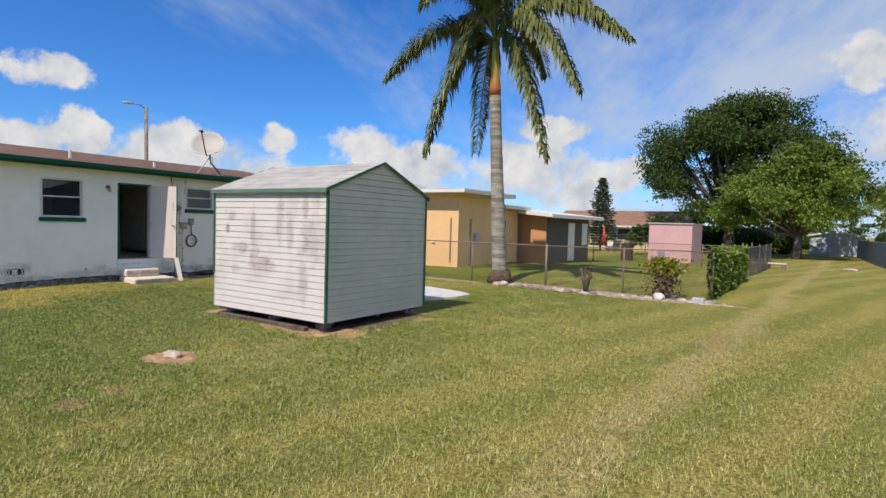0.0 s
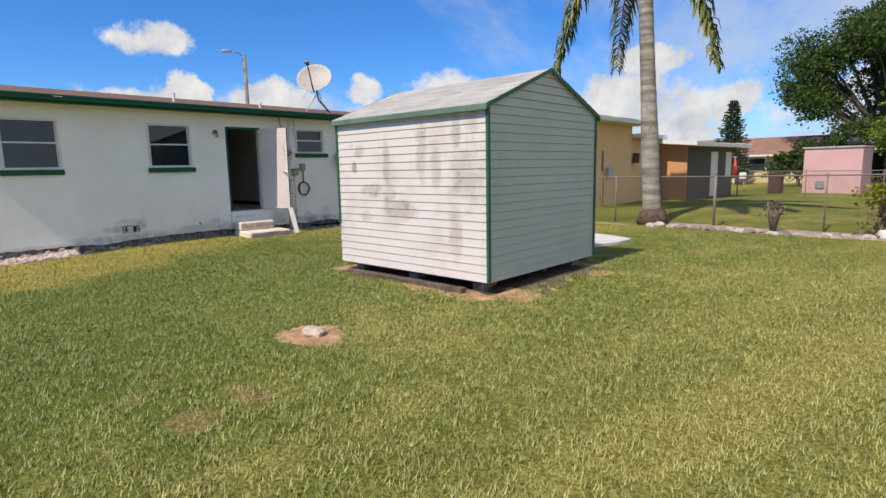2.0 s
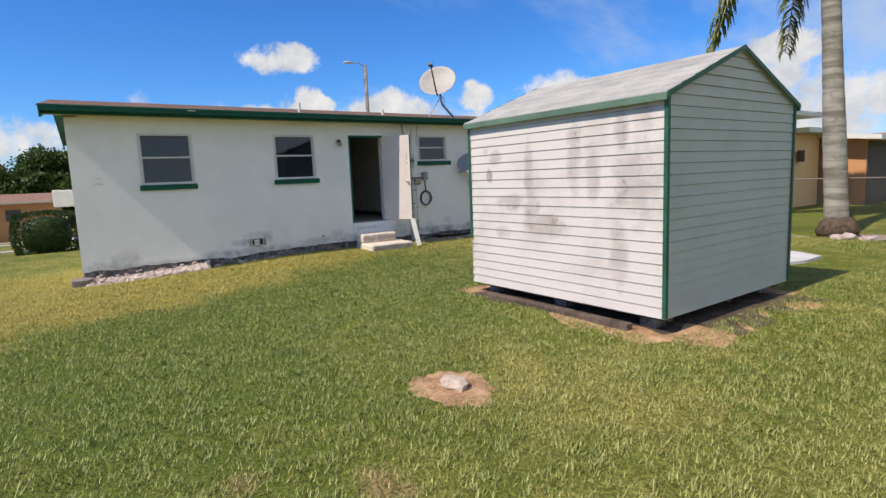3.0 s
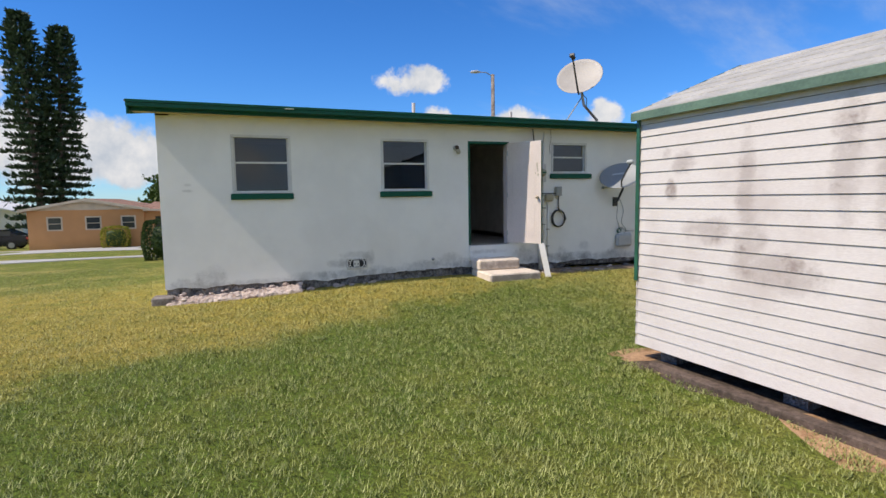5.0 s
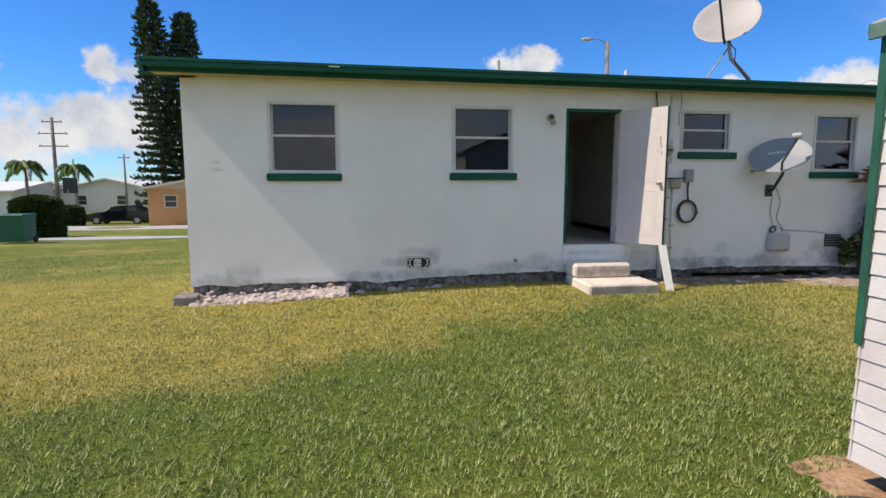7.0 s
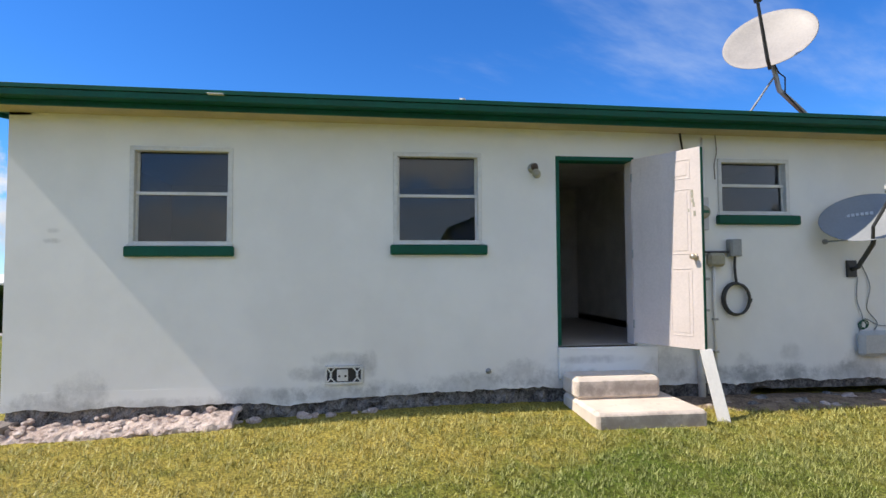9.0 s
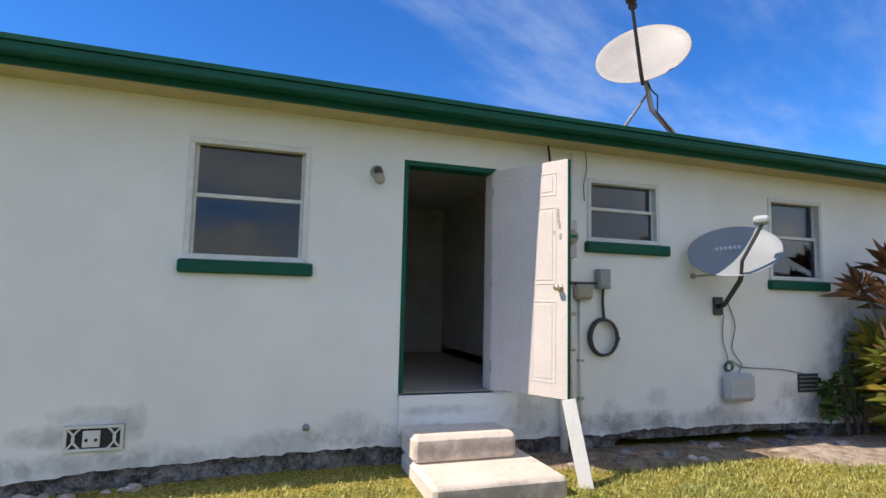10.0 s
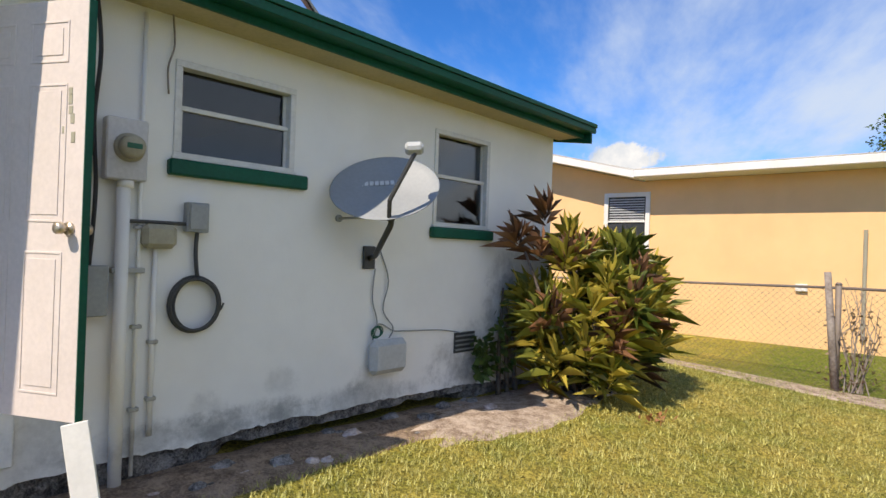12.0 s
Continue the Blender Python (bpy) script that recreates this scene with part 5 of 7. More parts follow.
# ---- planting ----
def build_ti_shrub():
    """Dense clump of strap-leaved shrub against the house corner."""
    rng = np.random.default_rng(5)
    s = thing("ti_shrub", (-14.95, 12.75, 0.0), "tall clump of bronze and yellow-green strap leaves", "shrub")
    foot0 = np.array([-14.80, 12.92, 0.0])
    heads = []
    while len(heads) < 120:
        u = rng.normal(size=3)
        u /= np.linalg.norm(u)
        k = rng.uniform(0.62, 1.0)
        h = foot0 + np.array([u[0] * 0.74 * k, u[1] * 0.98 * k, 1.0 + u[2] * 0.88 * k])
        h[2] += 0.12 * math.sin(h[1] * 5.0 + h[0] * 3.0)
        if h[2] > 0.30 and h[0] > WX + 0.2:
            heads.append(h)
    # one tall bronze head by the window, and a low green one in front
    heads += [np.array([-15.12, 11.98, 1.72]), np.array([-15.0, 12.2, 1.62]), np.array([-15.05, 12.35, 1.98]), np.array([-14.3, 12.45, 0.42]), np.array([-14.4, 12.65, 0.30])]
    for name, mat, test in (("green_leaves", "ti_green", lambda i: i % 8 < 4 and i < 120 or i > 122), ("deep_green_leaves", "ti_deep", lambda i: 4 <= i % 8 < 7 and i < 120), ("bronze_leaves", "ti_red", lambda i: i % 8 == 7 and i < 120 or 120 <= i <= 122)):
        cs, ds = [], []
        for i, h in enumerate(heads):
            if not test(i):
                continue
            out = (h - foot0 - [0, 0, 0.6]) * [1, 1, 0.5]
            for k in range(24):
                az, el = rng.uniform(0, math.tau), 0.15 + 1.25 * (k / 24) + rng.normal(0, 0.12)
                d = np.array([math.cos(az) * math.cos(el), math.sin(az) * math.cos(el), math.sin(el)])
                cs.append(h + rng.normal(0, 0.012, 3) - np.array([0, 0, 0.16]) * (1 - k / 24))
                ds.append(d + out * 0.35)
        leaves(name, np.array(cs), np.array(ds), 0.36, 0.056, M[mat], rng, 0.24, s)
    for h in heads[::3]:
        bm = B()
        foot = foot0 + (h - foot0) * [0.28, 0.28, 0] - [0, 0, 0.06]
        mid = foot * 0.45 + h * 0.55 + rng.normal(0, 0.04, 3)
        tube(bm, [foot, mid, h], [0.022, 0.018, 0.012], 6)
        part("stem", bm, M["bark"], s, smooth=True)
    # small creeper on the wall beside it
    v = thing("wall_creeper", (WX + 0.05, 12.0, 0.1), "dark creeper climbing the stained wall", "creeper")
    cs, ds = [], []
    for i in range(170):
        y = 11.6 + abs(rng.normal(0, 0.3))
        z = 0.3 + rng.random() * (0.35 + 0.6 * math.exp(-((y - 12.2) / 0.25) ** 2))
        cs.append((WX + 0.03 + rng.random() * 0.14, y, z))
        ds.append((0.6, rng.normal(0, 0.6), rng.normal(0.1, 0.6)))
    leaves("leaves", np.array(cs), np.array(ds), 0.10, 0.07, M["leaf_dark"], rng, 0.2, v)
    for k in range(3):
        bm = B()
        tube(bm, [(WX + 0.12, 12.0 + 0.15 * k, 0.0), (WX + 0.07, 12.05 + 0.12 * k, 0.5), (WX + 0.06, 12.1 + 0.1 * k, 1.15 - 0.2 * k)], [0.03, 0.022, 0.012], 7)
        part("vine", bm, M["bark"], v, smooth=True)


def palm_tree(base, top, shaft_top, r0, r1, fronds, scale=1.0, label="", seed=1, group="", blade=1.0, leaf="palm"):
    rng = np.random.default_rng(seed)
    p = thing("palm_tree", base, label, "palm tree", group)
    base, top, shaft_top = Vector(base), Vector(top), Vector(shaft_top)
    bm = B()
    n = 26
    pts, rad = [], []
    for k in range(n + 1):
        t = k / n
        pts.append(base.lerp(top, t))
        flare = 0.5 * math.exp(-t * 16)
        rad.append((r0 * (1 - t) + r1 * t) * (1 + flare) + 0.03 * scale * math.exp(-((t - 0.30) / 0.25) ** 2) + (0.008 if k % 2 else 0))
    tube(bm, pts, rad, 18)
    part("trunk", bm, M["palm_bark"], p, smooth=True)
    bm = B()
    axis = [top.lerp(shaft_top, k / 8) for k in range(9)]
    tube(bm, axis, [r1 * 1.04, r1 * 1.06, r1 * 0.95, r1 * 0.82, r1 * 0.74, r1 * 0.68, r1 * 0.62, r1 * 0.56, r1 * 0.48], 16)
    part("crownshaft", bm, M["shaft"], p, "smooth green and orange crownshaft", smooth=True)
    c = shaft_top
    for i, (dx, dy, dz, h1) in enumerate(fronds):
        tip = c + Vector((dx, dy, dz)) * scale
        flat = Vector((dx, dy, 0))
        ctl = c + flat * 0.42 * scale + Vector((0, 0, h1 * scale))
        m = 46
        curve = []
        for k in range(m + 1):
            t = k / m
            curve.append(np.array(c * (1 - t) ** 2 + ctl * 2 * t * (1 - t) + tip * t * t))
        curve = np.array(curve)
        bm = B()
        tube(bm, [tuple(q) for q in curve[::3]] + [tuple(curve[-1])], list(np.linspace(0.045, 0.006, len(curve[::3]) + 1) * scale), 6)
        rachis = part("frond", bm, M["shaft"], p, smooth=True)
        # leaflets, hanging from both sides of the midrib
        tang = np.gradient(curve, axis=0)
        tang /= np.linalg.norm(tang, axis=1, keepdims=True)
        V, F = [], []
        for k in range(7, m + 1):
            for j in range(5):
                t = (k + j / 5) / m
                if t > 1:
                    continue
                a = curve[k]
                if j and k < m:
                    a = curve[k] + (curve[k + 1] - curve[k]) * j / 5
                d = tang[k]
                side = np.cross(d, (0, 0, 1.0))
                side /= np.linalg.norm(side) + 1e-6
                up = np.cross(side, d)
                ln = (0.70 * math.sin(math.pi * (0.12 + 0.80 * t)) + 0.14) * scale * blade * rng.uniform(0.8, 1.15)
                for s in (-1, 1):
                    lift = rng.uniform(-0.45, 0.6)
                    o = d * 0.55 + side * s * 0.8 + up * lift
                    o /= np.linalg.norm(o)
                    mid = a + o * ln * 0.5
                    end = mid + (o * 0.3 + np.array([0, 0, -0.75])) * ln * 0.62 + rng.normal(0, 0.03, 3)
                    w = np.cross(o, (0.2, 0.1, 1.0))
                    w = w / (np.linalg.norm(w) + 1e-6) * 0.040 * scale
                    b = len(V)
                    V += [a - w * 0.5, a + w * 0.5, mid - w, mid + w, end]
                    F += [(b, b + 1, b + 3), (b, b + 3, b + 2), (b + 2, b + 3, b + 4)]
        ob = mesh_arrays("leaf_blade", np.array(V), np.array(F), M[leaf])
        ob.parent = rachis
    return p


def make_palm_bark():
    n = Nodes("palm_trunk")
    rings = n.noise(2.2, 4.0, 0.6, stretch=(0.4, 0.4, 3.0))
    col = n.mix(n.ramp(rings, 0.35, 0.65), (0.17, 0.155, 0.125), (0.38, 0.35, 0.30))
    col = n.mix(n.ramp(n.noise(5.0, 5.0, 0.7, stretch=(1, 1, 0.6)), 0.5, 0.72, 0.0, 0.6), col, (0.13, 0.13, 0.08))
    n.bump(rings, 0.4, 0.02)
    return n.end(col, 0.85, 0.0, 0.25)


def make_shaft():
    n = Nodes("crownshaft")
    z = n.xyz()[2]
    f = n.math("MULTIPLY_ADD", n.math("SUBTRACT", n.noise(2.5, 4.0), 0.5), 1.2, z)
    col = n.mix(n.ramp(f, 6.3, 7.3), (0.40, 0.14, 0.035), (0.40, 0.33, 0.035))
    col = n.mix(n.ramp(f, 7.5, 8.3), col, (0.10, 0.14, 0.04))
    n.bump(n.noise(20.0, 4.0, stretch=(1, 1, 0.2)), 0.2, 0.01)
    return n.end(col, 0.5, 0.0, 0.4)


M["palm_bark"], M["shaft"] = make_palm_bark(), make_shaft()
FRONDS = [(-4.6, -0.4, -0.75, 2.0), (-2.5, -0.5, -3.6, 1.3), (-1.25, 0.9, -3.5, 0.9), (2.1, -0.2, -4.0, 0.8), (3.3, -0.6, -2.1, 1.7), (4.4, 0.3, -0.6, 2.1),
          (-3.4, 2.2, 0.4, 2.6), (3.0, 2.4, 0.6, 2.8), (-0.5, -3.2, 0.3, 2.6), (0.9, -2.6, 1.4, 3.2), (-2.4, 0.6, 2.4, 3.2), (2.2, 0.8, 2.7, 3.2),
          (0.2, 3.4, -0.4, 2.6), (0.2, 0.4, 3.6, 2.4), (-1.9, -1.7, 1.6, 3.1)]
palm_tree((-9.15, 16.15, -0.12), (-9.6, 16.2, 6.15), (-9.66, 16.2, 7.95), 0.205, 0.185, FRONDS, 1.0, "tall royal palm with a grey trunk and drooping fronds", 3)
bm = B()
chunk(bm, (-9.13, 16.10, 0.10), (0.43, 0.42, 0.34), random.Random(5), 1.0)
tagged(part("root_ball", bm, M["roots"], smooth=True), "dark swollen root mass at the palm's foot", "roots")


def broad_tree(name, base, height, clumps, n_leaf, size, mat, label, seed):
    """Trunk, forking limbs and a crown of leaf clumps: each clump is (dx, dy, z, rx, ry, rz)."""
    rng = np.random.default_rng(seed)
    t = thing(name, base, label, "tree")
    b = np.array(base, float)
    fork = b + np.array([0, 0, height * 0.2])
    bm = B()
    tube(bm, [tuple(b - [0, 0, 0.2]), tuple(b + [0.05, 0, height * 0.1]), tuple(fork)], [height * 0.045, height * 0.034, height * 0.028], 12)
    part("trunk", bm, M["bark"], t, smooth=True)
    cs, ds = [], []
    vol = np.array([c[3] * c[4] * c[5] for c in clumps]) ** (2 / 3)
    for c, k in zip(clumps, np.maximum(60, vol / vol.sum() * n_leaf).astype(int)):
        ctr = b + np.array(c[:3])
        bm = B()
        mid = fork * 0.5 + ctr * 0.5 + rng.normal(0, 0.3, 3)
        tube(bm, [tuple(fork), tuple(mid), tuple(ctr)], [height * 0.016, height * 0.01, height * 0.003], 7)
        part("limb", bm, M["bark"], t, smooth=True)
        # tufts inside the clump, leaves round each tuft
        tufts = max(8, k // 22)
        u = rng.normal(size=(tufts, 3))
        u /= np.linalg.norm(u, axis=1, keepdims=True)
        tc = ctr + u * np.array(c[3:]) * (rng.random((tufts, 1)) ** 0.45)
        pick = rng.integers(0, tufts, k)
        spread = np.array([1.0, 1.0, 0.55]) * min(c[3:]) * 0.23
        cs.append(tc[pick] + rng.normal(size=(k, 3)) * spread)
        ds.append(u[pick] * 0.8 + rng.normal(size=(k, 3)) * 0.7 + [0, 0, 0.25])
    leaves("crown", np.concatenate(cs), np.concatenate(ds), size, size * 0.62, mat, rng, 0.25, t)
    return t


def random_clumps(seed, n, rx, ry, z0, z1, r):
    rng = random.Random(seed)
    out = []
    for i in range(n):
        a, q = rng.uniform(0, math.tau), rng.random() ** 0.5
        f = rng.random()
        z = z0 + (z1 - z0) * f
        sh = 1.0 - 0.75 * max(0, f - 0.45) / 0.55
        k = rng.uniform(0.7, 1.25)
        out.append((rx * sh * q * math.cos(a), ry * sh * q * math.sin(a), z, r * k, r * k, r * 0.68 * k))
    return out


broad_tree("tree", (-9.2, 56.0, -0.1), 14.0, random_clumps(3, 54, 9.4, 6.0, 3.6, 13.4, 2.0), 80000, 0.25, M["leaf_dark"], "broad dark green shade tree with a wide crown", 3)
broad_tree("tree", (-3.6, 52.0, -0.1), 9.0, random_clumps(9, 44, 5.2, 4.6, 3.3, 8.6, 1.4), 56000, 0.22, M["leaf_light"], "lower spreading light green tree beside the lane", 4)
broad_tree("tree", (4.5, 62.0, -0.1), 9.0, random_clumps(12, 24, 6.5, 4.0, 3.0, 7.0, 1.5), 20000, 0.30, M["leaf_light"], "leafy tree over the end of the lane", 6)
broad_tree("tree", (-12.6, 44.5, -0.1), 3.4, random_clumps(14, 16, 1.6, 1.5, 0.8, 2.6, 0.8), 6000, 0.18, M["leaf_dark"], "small dense tree beside the pine", 8)
broad_tree("tree", (-72.0, -0.6, -1.9), 8.4, random_clumps(15, 44, 6.6, 6.0, 2.6, 7.0, 1.8), 26000, 0.40, M["leaf_dark"], "large dark shade tree beyond the street", 10)


def norfolk_pine(base, height, radius, label, seed, lean=0.0, taper=0.36):
    rng = np.random.default_rng(seed)
    t = thing("norfolk_pine", base, label, "pine tree")
    b = np.array(base, float)
    bm = B()
    tube(bm, [tuple(b - [0, 0, 0.2]), tuple(b + [0, lean * 0.5, height * 0.5]), tuple(b + [0, lean, height])], [height * 0.016, height * 0.011, 0.02], 10)
    part("trunk", bm, M["bark"], t, smooth=True)
    cs, ds = [], []
    z = height * 0.08
    bm = B()
    while z < height * 0.985:
        f = z / height
        r = radius * (1 - f) ** taper * (0.85 + 0.15 * min(1, f * 6))
        q0 = b + [0, lean * f, 0]
        k = 6
        a0 = rng.uniform(0, math.tau)
        for i in range(k):
            a = a0 + i * math.tau / k + rng.normal(0, 0.12)
            rr = r * rng.uniform(0.72, 1.1)
            o = np.array([math.cos(a), math.sin(a), 0])
            tipz = z + 0.10 * rr
            tube(bm, [tuple(q0 + [0, 0, z]), tuple(q0 + o * rr * 0.5 + [0, 0, z - 0.02 * rr]), tuple(q0 + o * rr + [0, 0, tipz])], [0.035 * rr / radius + 0.01, 0.02, 0.008], 4, False)
            m = int(16 + 52 * rr / radius)
            q = rng.uniform(0.15, 1.0, m)
            pos = q0 + o * rr * q[:, None] + np.array([0, 0, z]) + rng.normal(0, 0.05 * rr, (m, 3)) * [1, 1, 0.4]
            cs.append(pos)
            ds.append(np.tile(o * 0.6 + [0, 0, 0.75], (m, 1)) + rng.normal(0, 0.45, (m, 3)))
        z += max(0.2, 0.040 * height * (1 - 0.45 * f))
    tagged(part("branch_work", bm, M["bark"], t), kind="stuff")
    leaves("needles", np.concatenate(cs), np.concatenate(ds), 0.055 * height ** 0.8 * 0.85, 0.022 * height ** 0.8 * 0.8, M["pine"], rng, 0.02, t)


norfolk_pine((-60.0, -13.3, -1.9), 19.0, 2.45, "tall dark Norfolk Island pine behind the orange house", 1, -0.65)
norfolk_pine((-61.0, -12.4, -1.9), 18.3, 2.4, "tall dark Norfolk Island pine beside its twin", 2, 0.95)
norfolk_pine((-18.1, 48.0, -0.1), 6.6, 1.75, "small Norfolk Island pine between two houses", 3, 0.0, 0.65)


def clipped_hedge(name, cx, cy, rx, ry, z0, z1, n, size, mat, label, seed, category="hedge"):
    """A clipped block of leaves: twiggy core and a leafy skin."""
    rng = np.random.default_rng(seed)
    h = thing(name, (cx, cy, z0), label, category)
    bm = B()
    r = bmesh.ops.create_icosphere(bm, subdivisions=3, radius=1.0)["verts"]
    for v in r:
        q = max(abs(v.co.x), abs(v.co.y), abs(v.co.z))
        p = v.co.normalized() * (0.45 + 0.55 / max(q / v.co.length, 0.58) * 0.72)
        v.co = Vector((cx + p.x * rx * 0.95, cy + p.y * ry * 0.95, (z0 + z1) / 2 + p.z * (z1 - z0) * 0.485))
    part("inner_growth", bm, M["hedge"], h, smooth=True)
    u = rng.uniform(-1, 1, (n, 3))
    ax = rng.integers(0, 3, n)
    u[np.arange(n), ax] = np.sign(u[np.arange(n), ax])
    l = np.linalg.norm(u, axis=1, keepdims=True)
    u *= (0.55 + 0.45 / l * 1.25) * rng.uniform(0.92, 1.0, (n, 1))
    c = np.array([cx, cy, (z0 + z1) / 2]) + u * [rx, ry, (z1 - z0) / 2]
    leaves("leaves", c, u + rng.normal(0, 0.5, (n, 3)), size, size * 0.6, mat, rng, 0.2, h)
    return h


build_ti_shrub()
rng = np.random.default_rng(8)
spot = np.array([(-13.92 + rng.normal(0, 0.05), 12.59 + rng.normal(0, 0.09), float(ground_z(-13.92, 12.59)) + 0.03 * rng.random()) for _ in range(26)])
M["rust"] = make_foliage("rust_leaves", (0.22, 0.09, 0.04), (0.46, 0.22, 0.10), 0.7, 0.1)
tagged(leaves("fallen_leaves", spot, rng.normal(size=(26, 3)) + [0, 0, 0.2], 0.10, 0.04, M["rust"], rng, 0.2), "small heap of rust-brown dead leaves on the grass", "leaves")


# ---- fences and yard beyond ----
def chain_fence(points, height, label, rails=True, step=2.6):
    """Chain-link fence along points: posts, top rail, crossed wires."""
    f = thing("chain_fence", (*points[0], float(ground_z(*points[0]))), label, "fence")
    for a, b in zip(points, points[1:]):
        A, Bv = Vector((*a, 0)), Vector((*b, 0))
        d = Bv - A
        L = d.length
        d.normalize()
        n = max(1, round(L / step))
        for k in range(n + 1):
            p = A + d * (L * k / n)
            z = float(ground_z(p.x, p.y))
            bm = B()
            r = 0.032 if k in (0, n) else 0.022
            tube(bm, [(p.x, p.y, z - 0.1), (p.x + 0.01 * (k % 3 - 1), p.y, z + height + 0.04)], r, 8)
            tube(bm, [(p.x + 0.01 * (k % 3 - 1), p.y, z + height + 0.04), (p.x + 0.01 * (k % 3 - 1), p.y, z + height + 0.07)], [r * 1.2, r * 0.5], 8)
            part("post", bm, M["fence"], f, smooth=True)
        za, zb = float(ground_z(*a)), float(ground_z(*b))
        bm = B()
        tube(bm, [(a[0], a[1], za + height), ((a[0] + b[0]) / 2, (a[1] + b[1]) / 2, (za + zb) / 2 + height), (b[0], b[1], zb + height)], 0.018, 8)
        part("top_rail", bm, M["fence"], f, smooth=True)
        # wires, both diagonals, as thin three-sided bars
        gap, w = 0.085, 0.0022
        V, F = [], []
        side = Vector((-d.y, d.x, 0))
        h = height - 0.05
        for s in (1, -1):
            k = -h
            while k < L + h:
                u0, u1 = (k, k + h) if s == 1 else (k + h, k)
                lo, hi = 0.0, 1.0
                for t0, t1 in ((u0, u1),):
                    if t1 != t0:
                        ta, tb = (0 - t0) / (t1 - t0), (L - t0) / (t1 - t0)
                        lo, hi = max(lo, min(ta, tb)), min(hi, max(ta, tb))
                if hi > lo:
                    base = len(V)
                    for t in (lo, hi):
                        u = u0 + (u1 - u0) * t
                        p = A + d * u
                        z = za + (zb - za) * u / L + 0.03 + h * t
                        V += [(p.x + side.x * w, p.y + side.y * w, z), (p.x - side.x * w, p.y - side.y * w, z + w), (p.x, p.y, z - w)]
                    for i in range(3):
                        j = (i + 1) % 3
                        F.append((base + i, base + j, base + 3 + j, base + 3 + i))
                k += gap
        ob = mesh_arrays("wire_mesh", np.array(V), np.array(F), M["fence"])
        ob.parent = f
        ob.matrix_parent_inverse = f.matrix_basis.inverted()
        tagged(ob, kind="stuff")
    return f


chain_fence([(-24.0, 15.3), (-13.05, 16.05), (-7.65, 16.5), (-2.9, 17.2)], 1.32, "rusty chain-link fence along the yard's edge")
chain_fence([(-2.9, 17.2), (-3.6, 36.0)], 1.32, "chain-link fence running along the neighbour's yard", step=3.0)
chain_fence([(-11.9, 31.0), (-3.5, 32.5)], 1.2, "far chain-link fence across the neighbour's yard", step=3.0)


def build_vine_fence():
    rng = np.random.default_rng(21)
    h = thing("vine_hedge", (-2.95, 20.5, -0.1), "leafy green vine smothering the fence", "hedge")
    cs, ds = [], []
    for i in range(8000):
        t = rng.random() ** 1.15
        y = 17.35 + 5.6 * t
        x = -2.88 - 0.035 * (y - 17.2)
        top = 1.36 + 0.10 * math.sin(y * 2.3) + 0.06 * math.sin(y * 5.1) - 0.012 * (y - 17)
        z = -0.06 + top * rng.random() ** 0.8
        a = rng.uniform(0, math.tau)
        r = 0.17 * (0.6 + 0.4 * math.sin(y * 1.7)) + 0.05
        cs.append((x + r * math.cos(a) * rng.uniform(0.6, 1.0), y + 0.25 * math.sin(a), z))
        ds.append((math.cos(a), 0.6 * math.sin(a) - 0.2, rng.normal(0.2, 0.5)))
    leaves("leaves", np.array(cs), np.array(ds), 0.105, 0.08, M["leaf_light"], rng, 0.3, h)
    # darker copy set behind the front leaves, shade put into its leaf colour
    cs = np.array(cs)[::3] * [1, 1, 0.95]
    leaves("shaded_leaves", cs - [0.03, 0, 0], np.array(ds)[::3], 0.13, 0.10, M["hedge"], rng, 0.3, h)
    for k in range(5):
        y = 17.5 + k * 1.2
        bm = B()
        tube(bm, [(-2.92, y, -0.15), (-2.95, y + 0.1, 0.5), (-3.0, y + 0.3, 1.1)], [0.03, 0.022, 0.012], 6)
        part("vine_stem", bm, M["bark"], h, smooth=True)
    # dead vine wound on the post by the house
    d = thing("dead_vine", (-12.85, 16.1, -0.05), "dry brown vine tangled on a leaning fence post", "vine")
    for k in range(16):
        bm = B()
        x0, a = -12.85 + rng.normal(0, 0.12), rng.uniform(-0.25, 0.25)
        tube(bm, [(x0, 16.05 + rng.normal(0, 0.05), -0.08), (x0 + a, 16.05 + rng.normal(0, 0.06), 0.4 + rng.random() * 0.3), (x0 + a * 0.3 + rng.normal(0, 0.1), 16.05, 0.75 + rng.random() * 0.6)], [0.008, 0.006, 0.003], 5)
        part("twig", bm, M["wood"], d)
    cs = np.array([(-12.85 + rng.normal(0, 0.15), 16.05 + rng.normal(0, 0.07), -0.05 + rng.random() * 1.0) for _ in range(160)])
    leaves("dry_leaves", cs, rng.normal(size=(160, 3)), 0.07, 0.04, M["dry"], rng, 0.3, d)
    bm = B()
    tube(bm, [(-13.05, 16.0, -0.15), (-13.17, 16.0, 1.42)], [0.05, 0.04], 9)
    tagged(part("wooden_post", bm, M["wood"], smooth=True), "leaning weathered wooden post at the fence", "post")


M["dry"] = make_foliage("dry_leaves", (0.10, 0.065, 0.04), (0.26, 0.19, 0.12), 0.7, 0.1)
build_vine_fence()


